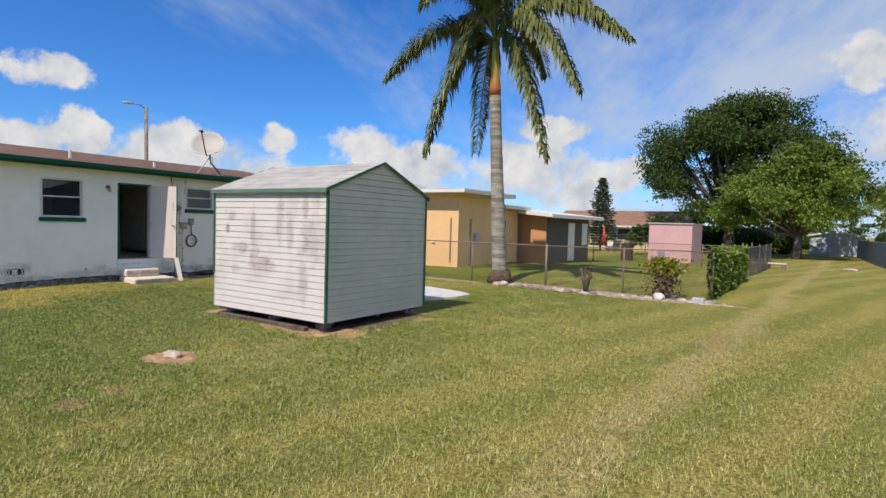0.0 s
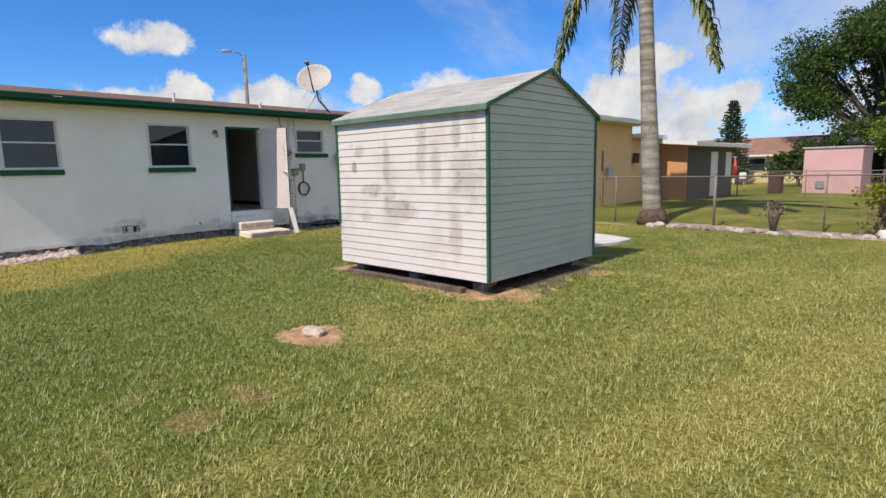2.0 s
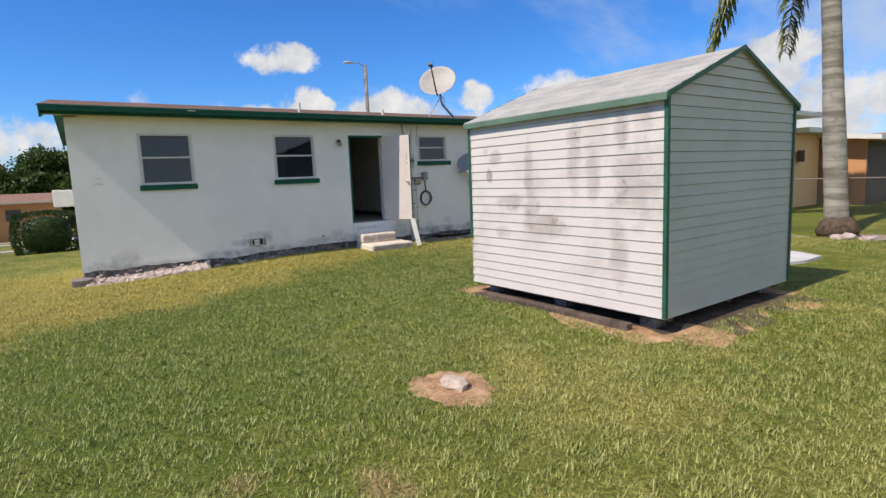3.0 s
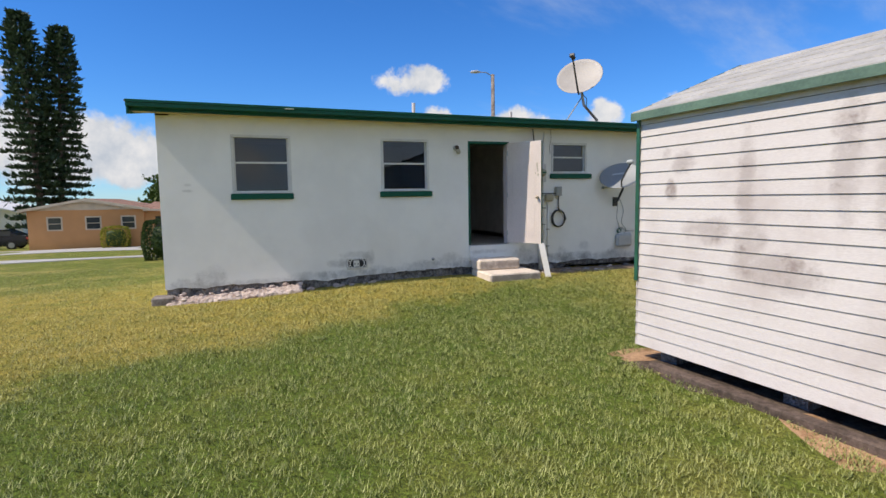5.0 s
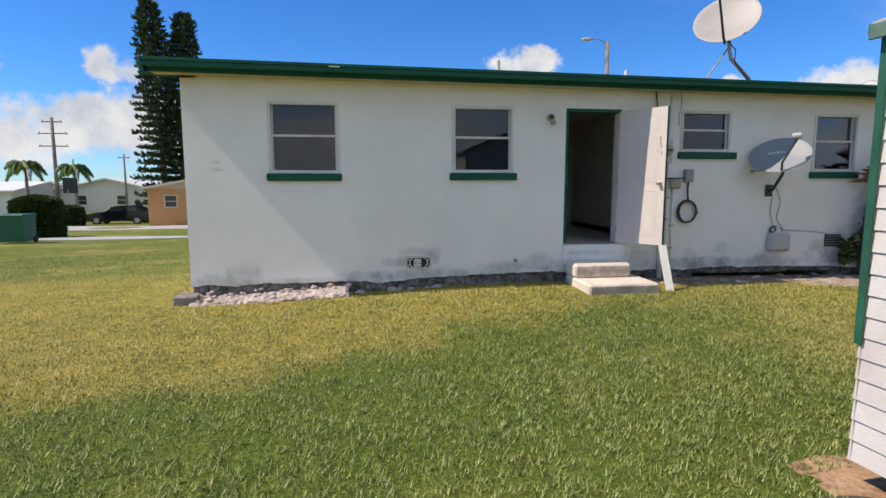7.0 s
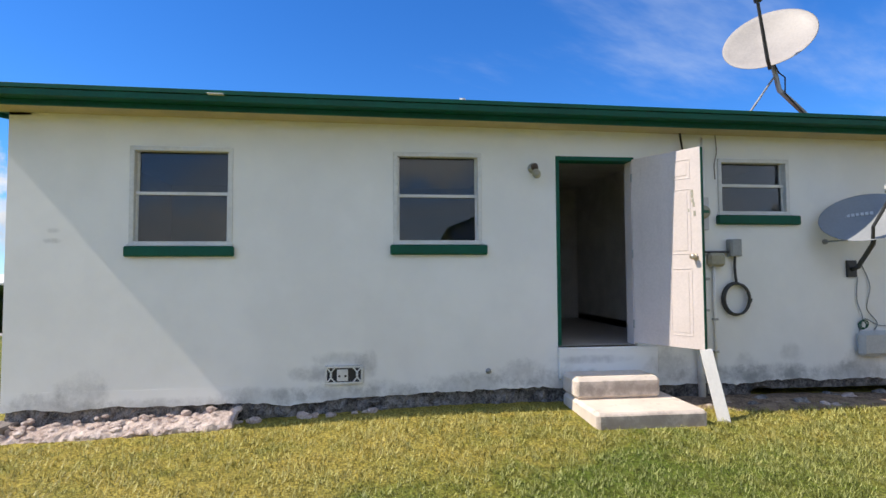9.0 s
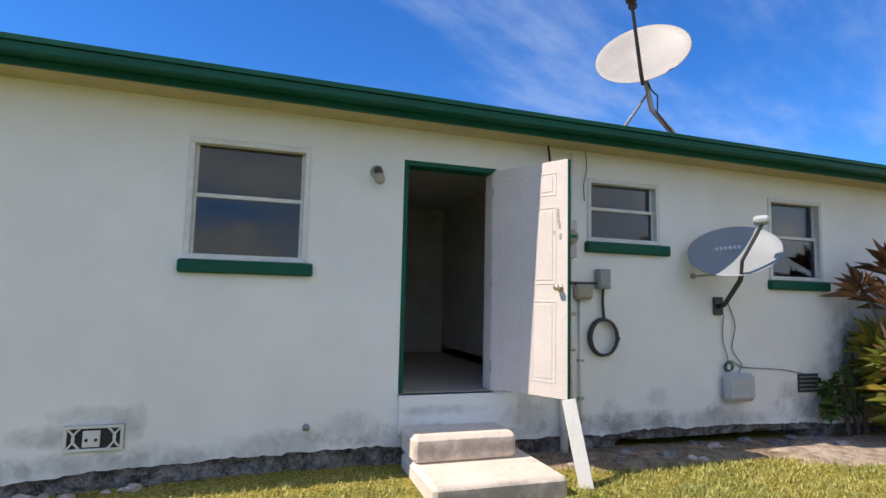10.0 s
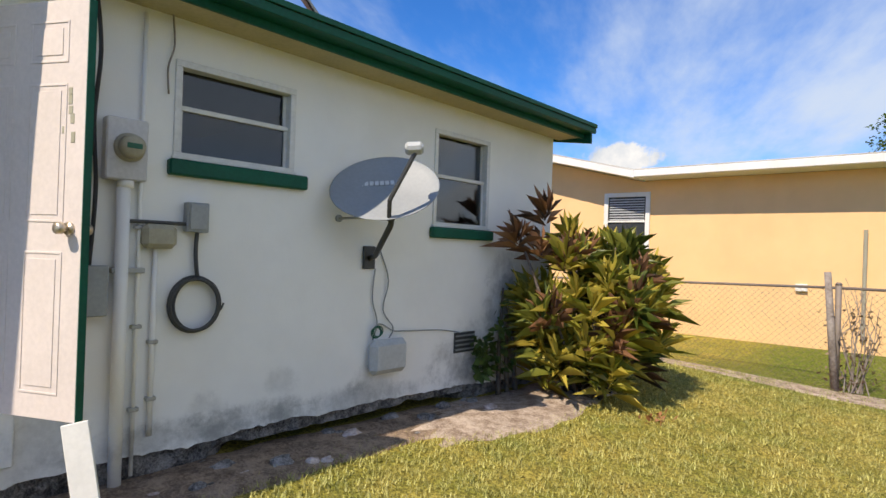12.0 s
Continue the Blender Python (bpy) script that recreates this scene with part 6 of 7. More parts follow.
def fence_plants():
    rng = np.random.default_rng(31)
    # cut stump with shoots
    s = thing("cut_shrub", (-6.15, 16.15, -0.08), "cut-back brown shrub stump with dry shoots", "shrub")
    for k in range(7):
        a = rng.uniform(0, math.tau)
        bm = B()
        tube(bm, [(-6.15, 16.15, -0.1), (-6.15 + 0.08 * math.cos(a), 16.15 + 0.08 * math.sin(a), 0.25), (-6.15 + 0.15 * math.cos(a), 16.15 + 0.15 * math.sin(a), 0.4 + 0.25 * rng.random())], [0.06, 0.04, 0.02], 7)
        part("stub", bm, M["bark"], s, smooth=True)
    cs = np.array([(-6.15 + rng.normal(0, 0.13), 16.15 + rng.normal(0, 0.13), 0.25 + 0.4 * rng.random()) for _ in range(140)])
    leaves("leaves", cs, rng.normal(size=(140, 3)) + [0, 0, 0.4], 0.09, 0.05, M["dry"], rng, 0.2, s)
    # planter shrub with yellow-green top
    p = thing("planted_shrub", (-4.0, 16.45, -0.08), "bushy shrub with a yellow-green top and dry base", "shrub")
    for k in range(9):
        a = rng.uniform(0, math.tau)
        bm = B()
        tube(bm, [(-4.0, 16.45, -0.1), (-4.0 + 0.12 * math.cos(a), 16.45 + 0.12 * math.sin(a), 0.35), (-4.0 + 0.25 * math.cos(a), 16.45 + 0.25 * math.sin(a), 0.85)], [0.035, 0.025, 0.012], 6)
        part("stem", bm, M["bark"], p, smooth=True)
    cs = np.array([(-4.0 + rng.normal(0, 0.24), 16.45 + rng.normal(0, 0.2), 0.62 + 0.42 * rng.random()) for _ in range(700)])
    leaves("top_leaves", cs, rng.normal(size=(700, 3)) + [0, 0, 0.6], 0.12, 0.07, M["yellow_bush"], rng, 0.2, p)
    cs = np.array([(-4.0 + rng.normal(0, 0.2), 16.4 + rng.normal(0, 0.18), 0.0 + 0.6 * rng.random()) for _ in range(500)])
    leaves("dry_leaves", cs, rng.normal(size=(500, 3)), 0.12, 0.06, M["dry"], rng, 0.3, p)
    rr = random.Random(12)
    for k in range(46):
        t = rr.random()
        x = -9.0 + 6.6 * t
        y = 15.65 + 0.55 * t + rr.uniform(-0.18, 0.3)
        r = rr.uniform(0.04, 0.12)
        bm = B()
        chunk(bm, (x, y, float(ground_z(x, y)) + r * 0.25), (r * 1.3, r, r * 0.8), rr, 0.8)
        tagged(part("edging_stone", bm, M["rubble"] if k % 3 else M["wood"]), "rough stone edging the soil by the fence", "stone", "stones edging the fence bed")
    bm = B()
    box(bm, -3.15, -2.85, 16.0, 16.2, -0.1, 0.08, 0.02)
    tagged(part("concrete_block", bm, M["box"]), "grey concrete block by the gate post", "block")
    bm = B()
    chunk(bm, (-4.02, 16.12, -0.02), (0.16, 0.12, 0.16), rr, 0.9)
    tagged(part("white_stone", bm, M["slab"]), "white stone at the foot of the shrub", "stone")
    # slab behind the shed
    bm = B()
    prism(bm, [(-9.8, 10.1), (-8.8, 10.3), (-8.2, 11.2), (-7.95, 12.1), (-8.0, 12.75), (-8.5, 13.0), (-9.9, 13.3)], "z", -0.14, -0.045)
    structure("slab", bm, M["slab"], "pale concrete slab behind the shed", "slab")


fence_plants()


# ---- neighbouring houses ----
def small_window(parent, axis, fixed, a0, a1, z0, z1, out, trim="white", slats=False):
    """A window with trim, sash rail and pane on a wall facing one of the axes."""
    def bx(bm, u0, u1, v0, v1, d0, d1, bev=0.0):
        d0, d1 = fixed + out * d0, fixed + out * d1
        lo, hi = min(d0, d1), max(d0, d1)
        box(bm, u0, u1, lo, hi, v0, v1, bev) if axis == "y" else box(bm, lo, hi, u0, u1, v0, v1, bev)
    bm = B()
    bx(bm, a0, a1, z0, z1, 0.001, 0.012)
    w = part("window", bm, M["far_glass"], parent, "dark window with a pale trim")
    t = 0.09 if trim else 0.05
    for u0, u1, v0, v1 in ((a0 - t, a1 + t, z1, z1 + t), (a0 - t, a1 + t, z0 - t, z0), (a0 - t, a0, z0, z1), (a1, a1 + t, z0, z1), (a0, a1, (z0 + z1) / 2 - 0.02, (z0 + z1) / 2 + 0.02)):
        bm = B()
        bx(bm, u0, u1, v0, v1, 0.002, 0.04, 0.004)
        part("window_trim", bm, M[trim or "frame"], w)
    if slats:
        n = 9
        for k in range(n):
            bm = B()
            z = (z0 + z1) / 2 + 0.03 + ((z1 - z0) / 2 - 0.04) * k / n
            bx(bm, a0 + 0.03, a1 - 0.03, z, z + 0.022, 0.013, 0.02)
            part("blind_slat", bm, M["box"], w)
    return w


M["far_glass"] = plain("dark_glass", (0.035, 0.04, 0.045), 0.12, 0.0, bump=0.0, spec=0.8)


def build_yellow_house():
    h = thing("yellow_house", (-15.0, 20.5, 0.0), "yellow rendered neighbouring house with white-edged roof", "house")
    m = Matrix.Translation((-12.75, 18.72, 0)) @ Matrix.Rotation(radians(4.0), 4, "Z")

    def put(name, bm, mat, parent=h, label=""):
        bmesh.ops.transform(bm, matrix=m, verts=bm.verts)
        return part(name, bm, mat, parent, label)
    bm = B(); box(bm, -4.0, 0, 0, 3.5, -0.3, 3.10); wall = put("wall", bm, M["yellow"])
    bm = B(); prism(bm, [(-4.0, -0.3), (-12.5, -0.3), (-12.5, 3.08), (-8.2, 4.14), (-4.0, 3.08)], "y", 0.004, 7.0); put("wall", bm, M["yellow"])
    bm = B(); box(bm, -4.0, -0.15, 3.5, 5.9, -0.3, 2.62); low = put("rear_wall", bm, M["yellow"])
    # flat roof with deep white edge
    bm = B(); box(bm, -4.0, 0.62, -0.62, 4.0, 3.105, 3.24, 0.01); rf = put("flat_roof", bm, M["white"], h, "flat roof with cream-white fascia")
    bm = B(); box(bm, -4.0, 0.60, -0.60, 3.98, 3.241, 3.27, 0.008); put("roof_edge", bm, M["shed_roof"], rf)
    bm = B(); box(bm, -4.0, 0.4, 3.5, 6.2, 2.63, 2.80, 0.01); put("rear_roof", bm, M["white"])
    bm = B(); prism(bm, [(-3.98, 3.09), (-8.2, 4.15), (-12.9, 2.97), (-12.9, 3.11), (-8.2, 4.30), (-3.98, 3.23)], "y", -0.6, 7.3); gr = put("gable_roof", bm, M["white"], h, "low gable roof with white rake boards")
    bm = B(); prism(bm, [(-3.98, 3.233), (-8.2, 4.303), (-12.9, 3.113), (-12.9, 3.14), (-8.2, 4.33), (-3.98, 3.26)], "y", -0.58, 7.28); put("roof_cover", bm, M["shed_roof"], gr)
    w = small_window(wall, "y", 0.0, -4.75 + 0.0, -3.95, 1.75, 2.78, -1, "white", True)
    for o in [w, *w.children]:
        o.matrix_basis = m
        if o is not w:
            o.matrix_basis = Matrix.Identity(4)
    bm = B(); box(bm, -0.01 + 0.0, 0.03, 3.7, 4.2, 1.65, 2.05); put("side_window", bm, M["far_glass"])
    bm = B(); tube(bm, [(-0.35, -0.05, 0.3), (-0.35, -0.05, 2.1)], 0.03, 8); put("downpipe", bm, M["tan_box"], h, "thin vertical pipe on the wall")
    bm = B(); box(bm, -1.3, -1.12, -0.06, -0.001, 1.03, 1.16, 0.01); put("socket_box", bm, M["white"])
    bm = B(); box(bm, 0.001, 0.05, 0.9, 1.0, 0.1, 2.1, 0.01); put("door_post", bm, M["wood"])
    bm = B(); box(bm, 0.001, 0.12, 1.25, 1.6, 1.1, 1.5, 0.02); put("meter_box", bm, M["box"])


build_yellow_house()


def simple_house(name, x0, x1, y0, y1, z0, wall_h, rise, wall_mat, roof_mat, label, ridge="y", over=0.5, windows=(), trim="white"):
    h = thing(name, ((x0 + x1) / 2, (y0 + y1) / 2, z0), label, "house")
    bm = B()
    box(bm, x0, x1, y0, y1, z0 - 0.5, z0 + wall_h)
    zt = z0 + wall_h
    wall = part("wall", bm, M[wall_mat], h)
    ax = "y" if ridge == "y" else "x"
    a0, a1 = (x0, x1) if ridge == "y" else (y0, y1)
    b0, b1 = (y0, y1) if ridge == "y" else (x0, x1)
    mid, half = (a0 + a1) / 2, (a1 - a0) / 2
    bm = B()
    prism(bm, [(a0, zt + 0.001), (a1, zt + 0.001), (mid, zt + rise)], ax, b0 + 0.002, b1 - 0.002)
    part("gable", bm, M[wall_mat], h)
    k = rise / half
    e0, e1, ez = a0 - over, a1 + over, zt - over * k
    bm = B()
    prism(bm, [(e0, ez + 0.02), (mid, zt + rise + 0.02), (e1, ez + 0.02), (e1, ez + 0.12), (mid, zt + rise + 0.14), (e0, ez + 0.12)], ax, b0 - over, b1 + over)
    rf = part("roof", bm, M[roof_mat], h)
    for e in (b0 - over - 0.03, b1 + over):
        bm = B()
        prism(bm, [(e0 - 0.02, ez - 0.03), (mid, zt + rise - 0.03), (e1 + 0.02, ez - 0.03), (e1 + 0.02, ez + 0.13), (mid, zt + rise + 0.15), (e0 - 0.02, ez + 0.13)], ax, e, e + 0.03)
        part("rake_board", bm, M[trim], rf)
    for e in (e0 - 0.03, e1):
        bm = B()
        if ridge == "y":
            box(bm, e, e + 0.03, b0 - over, b1 + over, ez - 0.05, ez + 0.11)
        else:
            box(bm, b0 - over, b1 + over, e, e + 0.03, ez - 0.05, ez + 0.11)
        part("fascia", bm, M[trim], rf)
    for axis, fixed, out, u0, u1, v0, v1 in windows:
        small_window(wall, axis, fixed, u0, u1, z0 + v0, z0 + v1, out, trim if trim in ("white", "cream_trim") else "tan_box")
    return h


ORANGE = simple_house("orange_house", -20.0, -11.95, 25.0, 30.3, 0.0, 2.4, 0.35, "orange", "white", "orange rendered house with a low pale roof", "y", 0.6,
             [("y", 25.0, -1, -16.2, -15.0, 1.0, 2.0)])
# dark sheet laid over the orange side wall, its colour is the porch's shade
bm = B()
box(bm, -11.949, -11.93, 25.05, 30.25, -0.3, 2.3)
side = part("porch_wall", bm, M["porch"], ORANGE, "thin dark sheet standing in for the porch's shade")
for y0, y1, z0, z1 in ((27.5, 28.3, 0.1, 2.1), (29.3, 30.0, 0.9, 2.1)):
    bm = B()
    box(bm, -11.929, -11.90, y0, y1, z0, z1, 0.01)
    part("porch_door", bm, M["white"], side)
simple_house("cream_house", -24.5, -13.0, 52.0, 60.0, -0.1, 2.4, 1.3, "cream", "far_roof", "cream house with a brown tiled roof", "x", 0.6,
             [("y", 52.0, -1, -18.0, -16.8, 1.0, 2.0), ("y", 52.0, -1, -15.2, -14.0, 1.0, 2.0)])
BRICK = simple_house("brick_house", -57.5, -47.6, -10.55, -3.85, -1.42, 2.55, 0.62, "tan", "far_roof", "orange-brown house with a low cream-edged gable across the street", "x", 0.35,
                     [("x", -47.6, 1, -9.41, -8.70, 1.31, 2.05), ("x", -47.6, 1, -7.25, -6.48, 1.31, 2.05), ("x", -47.6, 1, -5.17, -4.44, 1.31, 2.05)], "cream_trim")
bm = B()
prism(bm, [(-10.5, 1.135), (-3.9, 1.135), (-7.2, 1.72)], "x", -47.598, -47.56)
part("gable_panel", bm, M["cream_trim"], BRICK, "beige boarded gable")
bm = B()
box(bm, -56.5, -47.9, -3.849, -0.6, -1.92, 1.0)
part("wing_wall", bm, M["tan"], BRICK)
bm = B()
prism(bm, [(-57.0, 1.02), (-47.3, 1.02), (-47.3, 1.12), (-52.2, 1.62), (-57.0, 1.12)], "y", -3.849, -0.3)
part("wing_roof", bm, M["far_roof"], BRICK)
bm = B()
box(bm, -47.299, -47.26, -3.849, -0.3, 1.0, 1.13)
part("wing_fascia", bm, M["cream_trim"], BRICK)
bm = B()
box(bm, -47.899, -47.86, -3.2, -2.4, -0.1, 0.62)
part("wing_window", bm, M["far_glass"], BRICK)
simple_house("white_house", -86.0, -76.0, -30.0, -20.0, -1.9, 2.6, 1.2, "white", "white", "white house with a bright pale roof in the distance", "x", 0.5,
             [("x", -76.0, 1, -28.4, -27.3, 0.9, 1.9), ("x", -76.0, 1, -24.0, -23.0, 0.9, 1.9)])
simple_house("white_house", -80.0, -68.0, -44.0, -30.5, -1.9, 2.6, 0.8, "white", "white", "low white house with a flat pale roof in the distance", "y", 0.5,
             [("x", -68.0, 1, -41.0, -39.8, 0.9, 1.8), ("x", -68.0, 1, -34.0, -32.9, 0.9, 1.8)])


def build_pink_shed():
    h = thing("pink_shed", (-9.0, 36.8, -0.1), "tall pink rendered shed with a flat top", "shed")
    bm = B(); box(bm, -10.3, -7.75, 36.0, 38.6, -0.3, 2.24, 0.01); part("wall", bm, M["pink"], h)
    bm = B(); box(bm, -10.38, -7.67, 35.93, 38.7, 2.245, 2.33, 0.01); part("roof", bm, M["shed_roof"], h)
    bm = B(); box(bm, -9.7, -9.3, 35.93, 35.998, 0.15, 0.55, 0.02); part("fan_unit", bm, M["metal"], h)
    t = thing("water_butt", (-8.3, 36.4, 2.33), "small black drum on the shed roof", "drum")
    bm = B(); tube(bm, [(-8.2, 36.5, 2.33), (-8.2, 36.5, 2.75)], [0.3, 0.28], 14); part("drum", bm, M["black"], t, smooth=True)
    b = thing("trash_can", (-11.2, 35.0, -0.1), "brown wheeled trash can in the neighbour's yard", "trash can")
    bm = B(); box(bm, -11.6, -11.0, 34.7, 35.3, -0.1, 0.92, 0.03); body = part("body", bm, M["brown"], b)
    bm = B(); box(bm, -11.64, -10.96, 34.66, 35.34, 0.921, 0.99, 0.02); part("lid", bm, M["brown"], body)
    u = thing("folded_parasol", (-17.9, 46.5, -0.1), "folded red parasol on a stand", "parasol")
    bm = B(); tube(bm, [(-17.5, 47.2, -0.1), (-17.5, 47.2, 2.1)], 0.025, 8); part("pole", bm, M["white"], u)
    bm = B(); tube(bm, [(-17.5, 47.2, 0.6), (-17.5, 47.2, 1.2), (-17.5, 47.2, 2.05)], [0.26, 0.2, 0.04], 12); part("canopy", bm, M["red"], u, smooth=True)
    c = thing("garden_chair", (-17.0, 46.8, -0.1), "red and white plastic garden chair", "chair")
    bm = B(); box(bm, -17.1, -16.6, 46.6, 47.1, 0.32, 0.38, 0.01); part("seat", bm, M["red"], c)
    bm = B(); box(bm, -17.1, -16.6, 47.05, 47.1, 0.381, 0.85, 0.01); part("backrest", bm, M["white"], c)
    for x in (-17.07, -16.63):
        for y in (46.63, 47.07):
            bm = B(); tube(bm, [(x, y, -0.1), (x, y, 0.32)], 0.018, 6); part("leg", bm, M["white"], c)


build_pink_shed()


def build_lane_end():
    """Grey shed, board fence and bits at the end of the mown lane."""
    simple_house("grey_shed", -3.6, 0.4, 66.0, 70.0, -0.1, 1.9, 0.38, "grey_wall", "shed_roof", "small grey shed at the end of the lane", "y", 0.2)
    f = thing("board_fence", (2.2, 50.0, -0.1), "weathered grey board fence beside the lane", "fence")
    p0, p1 = Vector((1.9, 40.0, 0)), Vector((0.2, 64.0, 0))
    n = 90
    d = (p1 - p0).normalized()
    for k in range(n):
        p = p0.lerp(p1, k / n)
        L = (p1 - p0).length / n
        bm = B()
        m = Matrix.Translation((p.x, p.y, 0)) @ Matrix.Rotation(math.atan2(d.y, d.x), 4, "Z")
        box(bm, 0.0, L * 0.94, -0.012, 0.012, -0.15, 1.5 + 0.04 * math.sin(k * 1.7), 0, m)
        part("board", bm, M["fence_wood"], f)
    b = thing("low_bench", (-3.6, 34.5, -0.1), "low pale plank bench on the grass", "bench")
    bm = B(); box(bm, -4.3, -2.7, 34.6, 35.0, 0.22, 0.28, 0.01); part("seat", bm, M["step"], b)
    for x in (-4.1, -2.95):
        bm = B(); box(bm, x, x + 0.2, 34.62, 34.98, -0.15, 0.219, 0.01); part("leg", bm, M["wood"], b)
    bm = B(); chunk(bm, (0.0, 38.5, -0.05), (0.35, 0.25, 0.12), random.Random(3), 0.7)
    tagged(part("stone", bm, M["rubble"]), "pale stone lying in the lane", "stone")
    clipped_hedge("bush", 3.4, 47.0, 1.3, 1.6, -0.1, 2.4, 1600, 0.25, M["leaf_light"], "leafy bush beside the board fence", 41, "bush")
    clipped_hedge("bush", -12.0, 64.0, 7.0, 2.0, -0.1, 2.8, 3500, 0.35, M["hedge"], "dark undergrowth below the trees", 42, "bush")
    clipped_hedge("bush", -6.0, 74.0, 6.0, 2.0, -0.1, 3.0, 2500, 0.35, M["leaf_dark"], "dark bushes closing the lane", 43, "bush")
    clipped_hedge("bush", 8.0, 76.0, 8.0, 2.5, -0.1, 3.2, 2500, 0.35, M["leaf_dark"], "bushes behind the far fence", 44, "bush")


M["fence_wood"] = plain("grey_boards", (0.22, 0.23, 0.25), 0.85, amount=0.35)
build_lane_end()


# ---- across the street ----
def build_street():
    clipped_hedge("hedge", -28.7, 0.12, 0.9, 0.98, -0.72, 0.88, 7000, 0.09, M["hedge"], "clipped dark green hedge by the footpath", 51)
    clipped_hedge("bush", -46.5, -5.4, 0.7, 0.72, -1.42, -0.02, 1800, 0.12, M["yellow_bush"], "round yellow-green bush by the orange house", 52, "bush")
    clipped_hedge("hedge", -33.0, -9.72, 0.8, 0.70, -0.98, 0.88, 12000, 0.15, M["hedge"], "tall clipped hedge beside a green bin", 53)
    clipped_hedge("hedge", -49.0, -16.2, 0.7, 0.70, -1.6, -0.15, 5000, 0.16, M["hedge"], "clipped hedge across the street", 54)
    b = thing("wheeled_bin", (-29.3, -8.4, -0.6), "green wheeled bin on the grass verge", "bin")
    bm = B(); prism(bm, [(-29.65, -0.55), (-28.95, -0.55), (-28.88, 0.36), (-29.72, 0.36)], "y", -8.95, -8.05); body = part("body", bm, M["bin"], b)
    bm = B(); box(bm, -29.76, -28.84, -9.0, -8.0, 0.361, 0.43, 0.02); part("lid", bm, M["bin"], body)
    for y in (-8.98, -8.1):
        bm = B(); tube(bm, [(-29.6, y, -0.5), (-29.6, y + 0.08, -0.5)], 0.12, 14); part("wheel", bm, M["tyre"], b)
    # parked car, seen from its side
    c = thing("car", (-53.4, -14.6, -1.65), "dark parked saloon car in front of a house", "car")
    z, y0, x0, x1 = -1.66, -17.0, -54.3, -52.5
    prof = [(0.0, 0.35), (0.05, 0.75), (0.9, 0.92), (1.55, 0.98), (2.3, 1.42), (3.5, 1.45), (4.35, 1.02), (4.75, 0.98), (4.82, 0.6), (4.78, 0.32), (4.3, 0.25), (0.4, 0.25)]
    bm = B(); prism(bm, [(y0 + a, z + q) for a, q in prof], "x", x0, x1)
    bmesh.ops.bevel(bm, geom=list(bm.edges), offset=0.05, segments=2, affect="EDGES")
    body = part("body", bm, M["car"], c, smooth=False)
    for a, q in (((1.75, 1.02), (2.85, 1.36)), ((2.95, 1.02), (3.85, 1.36))):
        bm = B(); box(bm, x1 + 0.001, x1 + 0.01, y0 + a[0] + 0.25, y0 + q[0], z + a[1], z + q[1], 0.004); part("side_window", bm, M["far_glass"], body)
    for w in (0.95, 3.85):
        for xx in (x0 - 0.02, x1 - 0.2):
            bm = B(); tube(bm, [(xx, y0 + w, z + 0.32), (xx + 0.22, y0 + w, z + 0.32)], 0.33, 20); wh = part("wheel", bm, M["tyre"], c, smooth=False)
            bm = B(); tube(bm, [(xx + 0.20, y0 + w, z + 0.32), (xx + 0.226, y0 + w, z + 0.32)], [0.21, 0.19], 16); part("rim", bm, M["galv"], wh)
    bm = B(); box(bm, x1 - 0.3, x1 + 0.006, y0 + 4.76, y0 + 4.835, z + 0.72, z + 0.88, 0.01); part("tail_light", bm, M["red"], body)
    bm = B(); box(bm, x1 - 0.35, x1 + 0.004, y0 - 0.01, y0 + 0.12, z + 0.62, z + 0.76, 0.01); part("headlight", bm, M["frame"], body)
    # poles
    def pole(base, h, r, label, arms=()):
        p = thing("utility_pole", base, label, "utility pole")
        bm = B(); tube(bm, [base, (base[0], base[1], base[2] + h)], [r, r * 0.7], 9); part("shaft", bm, M["wood"], p, smooth=True)
        for z, l in arms:
            bm = B(); box(bm, base[0] - 0.06, base[0] + 0.06, base[1] - l, base[1] + l, base[2] + z - 0.05, base[2] + z + 0.05, 0.01); arm = part("crossarm", bm, M["wood"], p)
            for s in (-0.9, 0.9):
                bm = B(); tube(bm, [(base[0], base[1] + s * l, base[2] + z + 0.05), (base[0], base[1] + s * l, base[2] + z + 0.22)], [0.04, 0.03], 7); part("insulator", bm, M["metal"], arm)
    pole((-66.0, -25.3, -1.9), 9.6, 0.2, "tall wooden utility pole with crossarms", ((9.2, 0.9), (8.1, 1.3), (6.9, 1.3)))
    pole((-75.0, -22.6, -1.9), 6.6, 0.14, "distant wooden utility pole", ((6.2, 0.6),))
    pole((-90.0, -35.0, -1.9), 6.6, 0.13, "distant thin utility pole", ((5.2, 0.6),))
    # street lamp beyond the roof
    l = thing("street_lamp", (-31.7, 15.0, -0.7), "street lamp on a concrete pole with a curved arm", "street lamp")
    bm = B(); tube(bm, [(-31.7, 15.0, -0.9), (-31.7, 14.97, 7.85)], [0.13, 0.09], 10); part("pole", bm, M["wood"], l, smooth=True)
    bm = B(); tube(bm, [(-31.7, 14.95, 7.75), (-31.7, 14.6, 7.93), (-31.7, 14.25, 7.92)], 0.025, 8); arm = part("arm", bm, M["metal"], l, smooth=True)
    bm = B(); tube(bm, [(-31.7, 14.3, 7.92), (-31.7, 14.1, 7.93), (-31.7, 13.8, 7.90), (-31.7, 13.72, 7.88)], [0.03, 0.08, 0.07, 0.02], 10); part("lamp_head", bm, M["box"], arm, smooth=True)
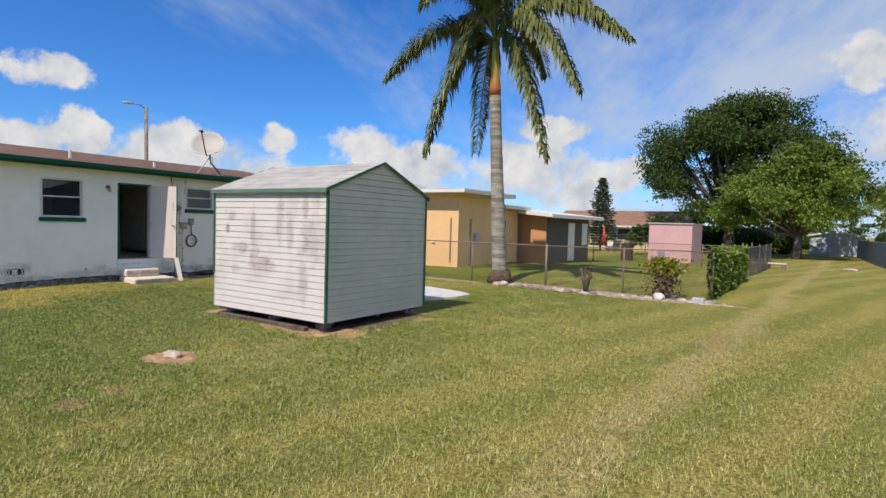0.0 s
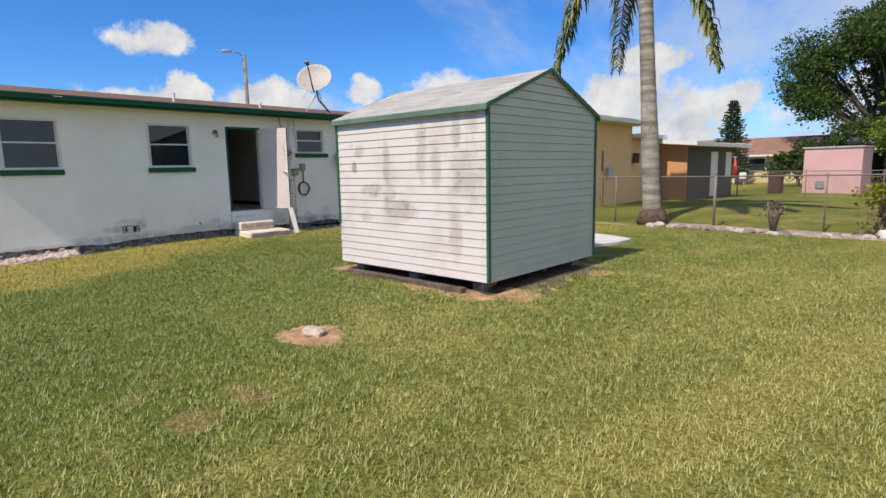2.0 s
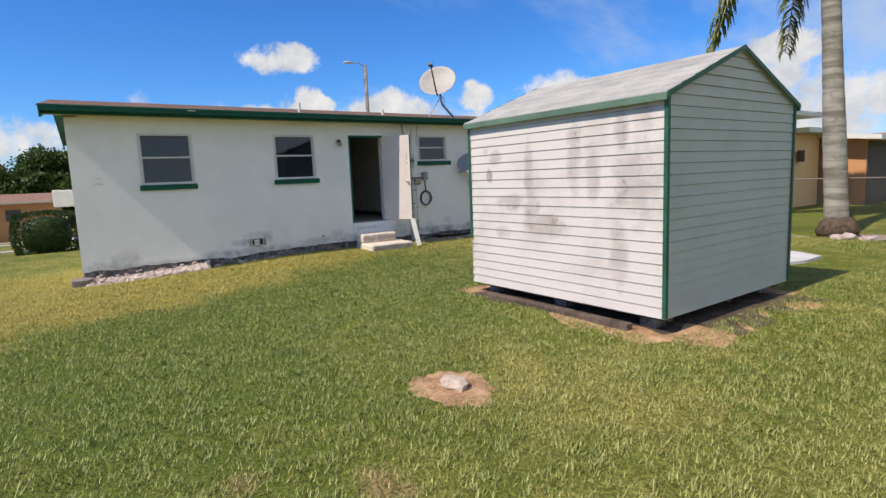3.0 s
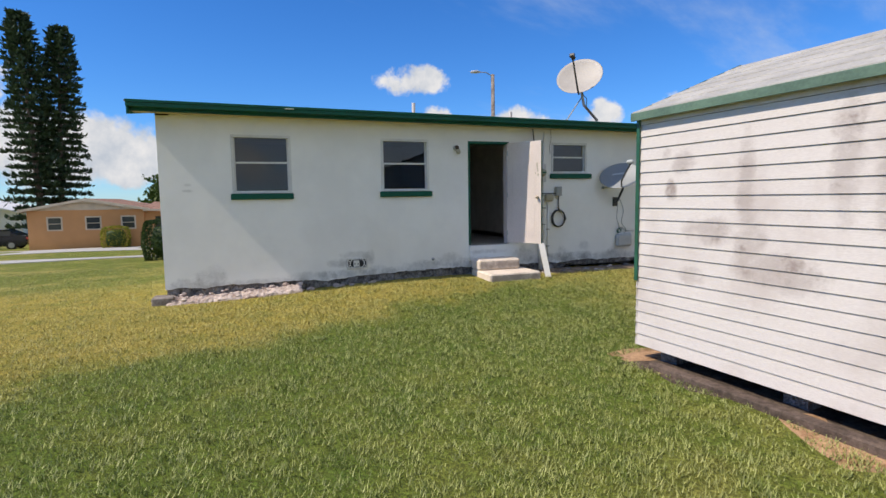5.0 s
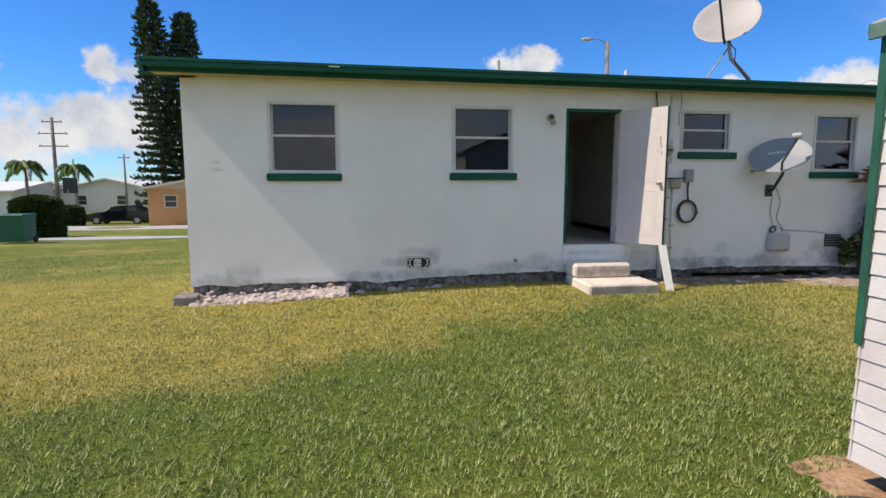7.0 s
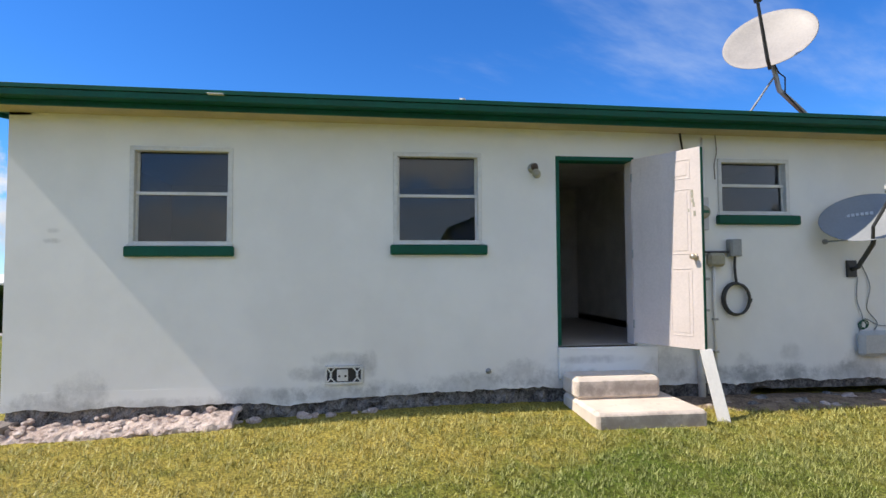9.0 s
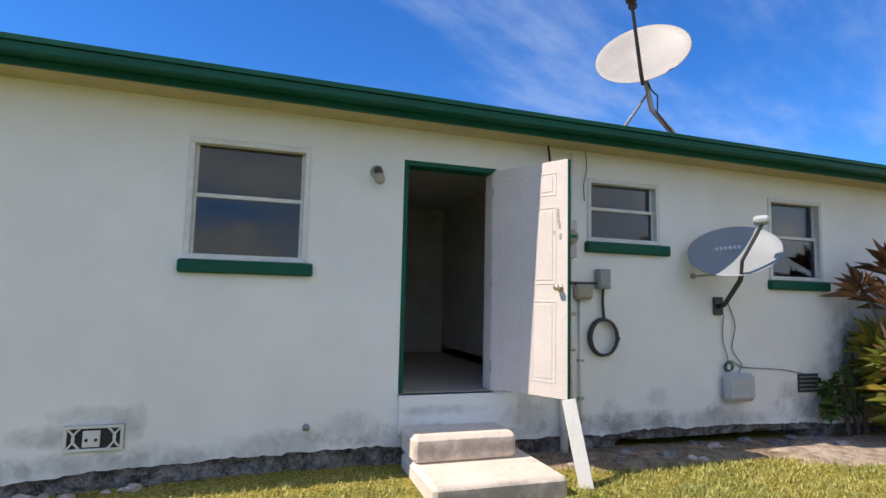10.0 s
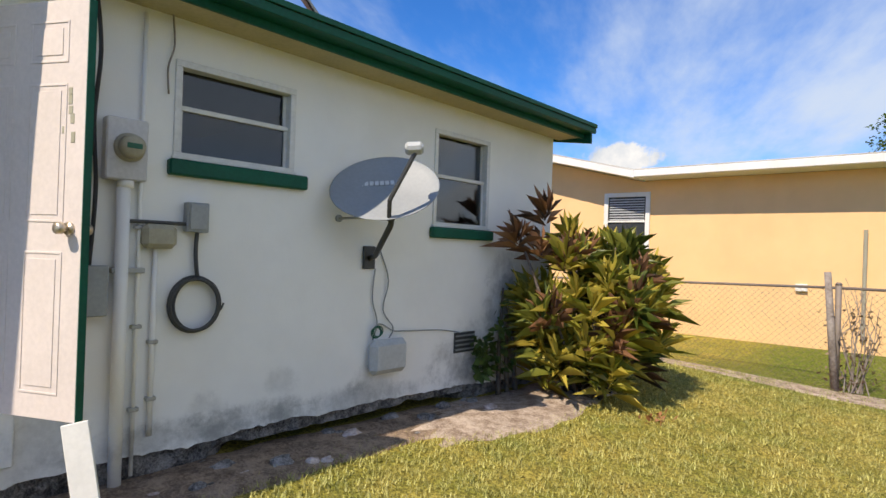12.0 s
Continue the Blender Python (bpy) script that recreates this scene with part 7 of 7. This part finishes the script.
    small = [(1.7 * math.cos(a), 1.7 * math.sin(a), -0.5 + 0.7 * math.sin(3 * a), 1.3) for a in [k * math.tau / 9 for k in range(9)]]
    palm_tree((-60.0, -24.7, -1.9), (-60.0, -24.7, 1.6), (-60.0, -24.7, 2.7), 0.16, 0.12, small, 0.85, "short palm with arching green fronds", 61, "far palms", 0.9, "palm_green")
    palm_tree((-61.0, -21.3, -1.9), (-61.0, -21.3, 1.5), (-61.0, -21.3, 2.5), 0.15, 0.11, small, 0.8, "short palm by the street", 62, "far palms", 0.9, "palm_green")
    s = thing("street_sign", (-52.0, -17.6, -1.6), "dark square sign on a thin post", "sign")
    bm = B(); tube(bm, [(-52.0, -17.6, -1.7), (-52.0, -17.6, 1.0)], 0.04, 8); part("post", bm, M["galv"], s)
    bm = B(); box(bm, -52.05, -51.99, -17.95, -16.95, 0.75, 1.9, 0.01); part("panel", bm, M["black"], s)


build_street()


# ---- turf blades ----
def build_grass():
    """Broad-bladed turf standing on the lawn, densest on the stretch that is walked."""
    rng = np.random.default_rng(77)
    n = 3000000
    x = rng.uniform(-24.0, 5.5, n)
    y = rng.uniform(-7.0, 16.0, n)

    def tufts(cell):
        """Smooth random values over the lawn, one for each blade."""
        u, v = (x + 24.0) / cell, (y + 7.0) / cell
        g = rng.random((int(29.5 / cell) + 3, int(23.0 / cell) + 3))
        i, j = u.astype(int), v.astype(int)
        p, q = u - i, v - j
        return (g[i, j] * (1 - p) + g[i + 1, j] * p) * (1 - q) + (g[i, j + 1] * (1 - p) + g[i + 1, j + 1] * p) * q
    tuft = 0.6 * tufts(0.042) + 0.4 * tufts(0.12)
    # distance from the line of the walk, in plan
    a, b = np.array([1.0, 0.8]), np.array([-12.2, 8.2])
    d = b - a
    t = np.clip(((x - a[0]) * d[0] + (y - a[1]) * d[1]) / (d @ d), 0, 1)
    dist = np.hypot(x - a[0] - t * d[0], y - a[1] - t * d[1])
    keep = rng.random(n) < (np.clip(1.15 - dist / 9.0, 0.0, 1.0) ** 1.2 * 0.95 + 0.10 * (dist < 16)) * np.clip((tuft - 0.26) * 3.0, 0.08, 1.0)
    u, v = x + 6.83, y - 6.676
    c, s = math.cos(0.0677), math.sin(0.0677)
    lx, ly = u * c + v * s, -u * s + v * c
    keep &= ~((lx > -3.25) & (lx < 0.12) & (ly > -0.18) & (ly < 3.1))
    keep &= ~(((x < WX + 0.2) & (y > 1.3) & (y < 13.1)) | ((x < -14.45) & (y > 6.85) & (y < 8.05)))
    keep &= ~((x < WX + 0.34) & (y > 1.2) & (y < 3.7))
    keep &= ~((x < WX + 0.42 + 0.08 * np.sin(y * 3) + rng.uniform(-0.1, 0.06, n)) & (y > 8.1) & (y < 13.1))
    keep &= ~(((x + 7.0) / 0.42) ** 2 + ((y - 4.15) / 0.32) ** 2 < rng.uniform(0.45, 1.25, n))
    keep &= ~(((x + 14.95) / 0.46) ** 2 + ((y - 11.95) / 1.5) ** 2 < rng.uniform(0.7, 1.2, n))
    keep &= ~((x > -9.9) & (x < -7.1) & (y > 10.0) & (y < 13.7))
    keep &= ~((y > 15.7 + 0.1 * (x + 9)) & (x > -9.6) & (x < -1.4))
    for bx, by, r in ((-6.05, 3.05, 0.26), (-5.85, 2.55, 0.2)):
        keep &= ~((np.hypot(x - bx, y - by) < r) & (rng.random(n) < 0.6))
    x, y, tuft = x[keep], y[keep], tuft[keep]
    n = len(x)
    z = ground_z(x, y)
    az = rng.uniform(0, math.tau, n)
    h = rng.uniform(0.020, 0.040, n) * (0.35 + 1.3 * tuft)
    lean = rng.uniform(0.3, 1.5, n) * h
    w = rng.uniform(0.0025, 0.0048, n)
    bx, by = np.cos(az + 1.57) * w, np.sin(az + 1.57) * w
    V = np.empty((n, 3, 3), np.float32)
    V[:, 0] = np.stack([x - bx, y - by, z - 0.004], 1)
    V[:, 1] = np.stack([x + bx, y + by, z - 0.004], 1)
    V[:, 2] = np.stack([x + np.cos(az) * lean, y + np.sin(az) * lean, z + h], 1)
    ob = mesh_arrays("grass", V.reshape(-1, 3), np.arange(3 * n).reshape(-1, 3), M["blade"])
    tagged(ob, "short broad-bladed turf, green with straw tips", "grass", kind="stuff")


build_grass()
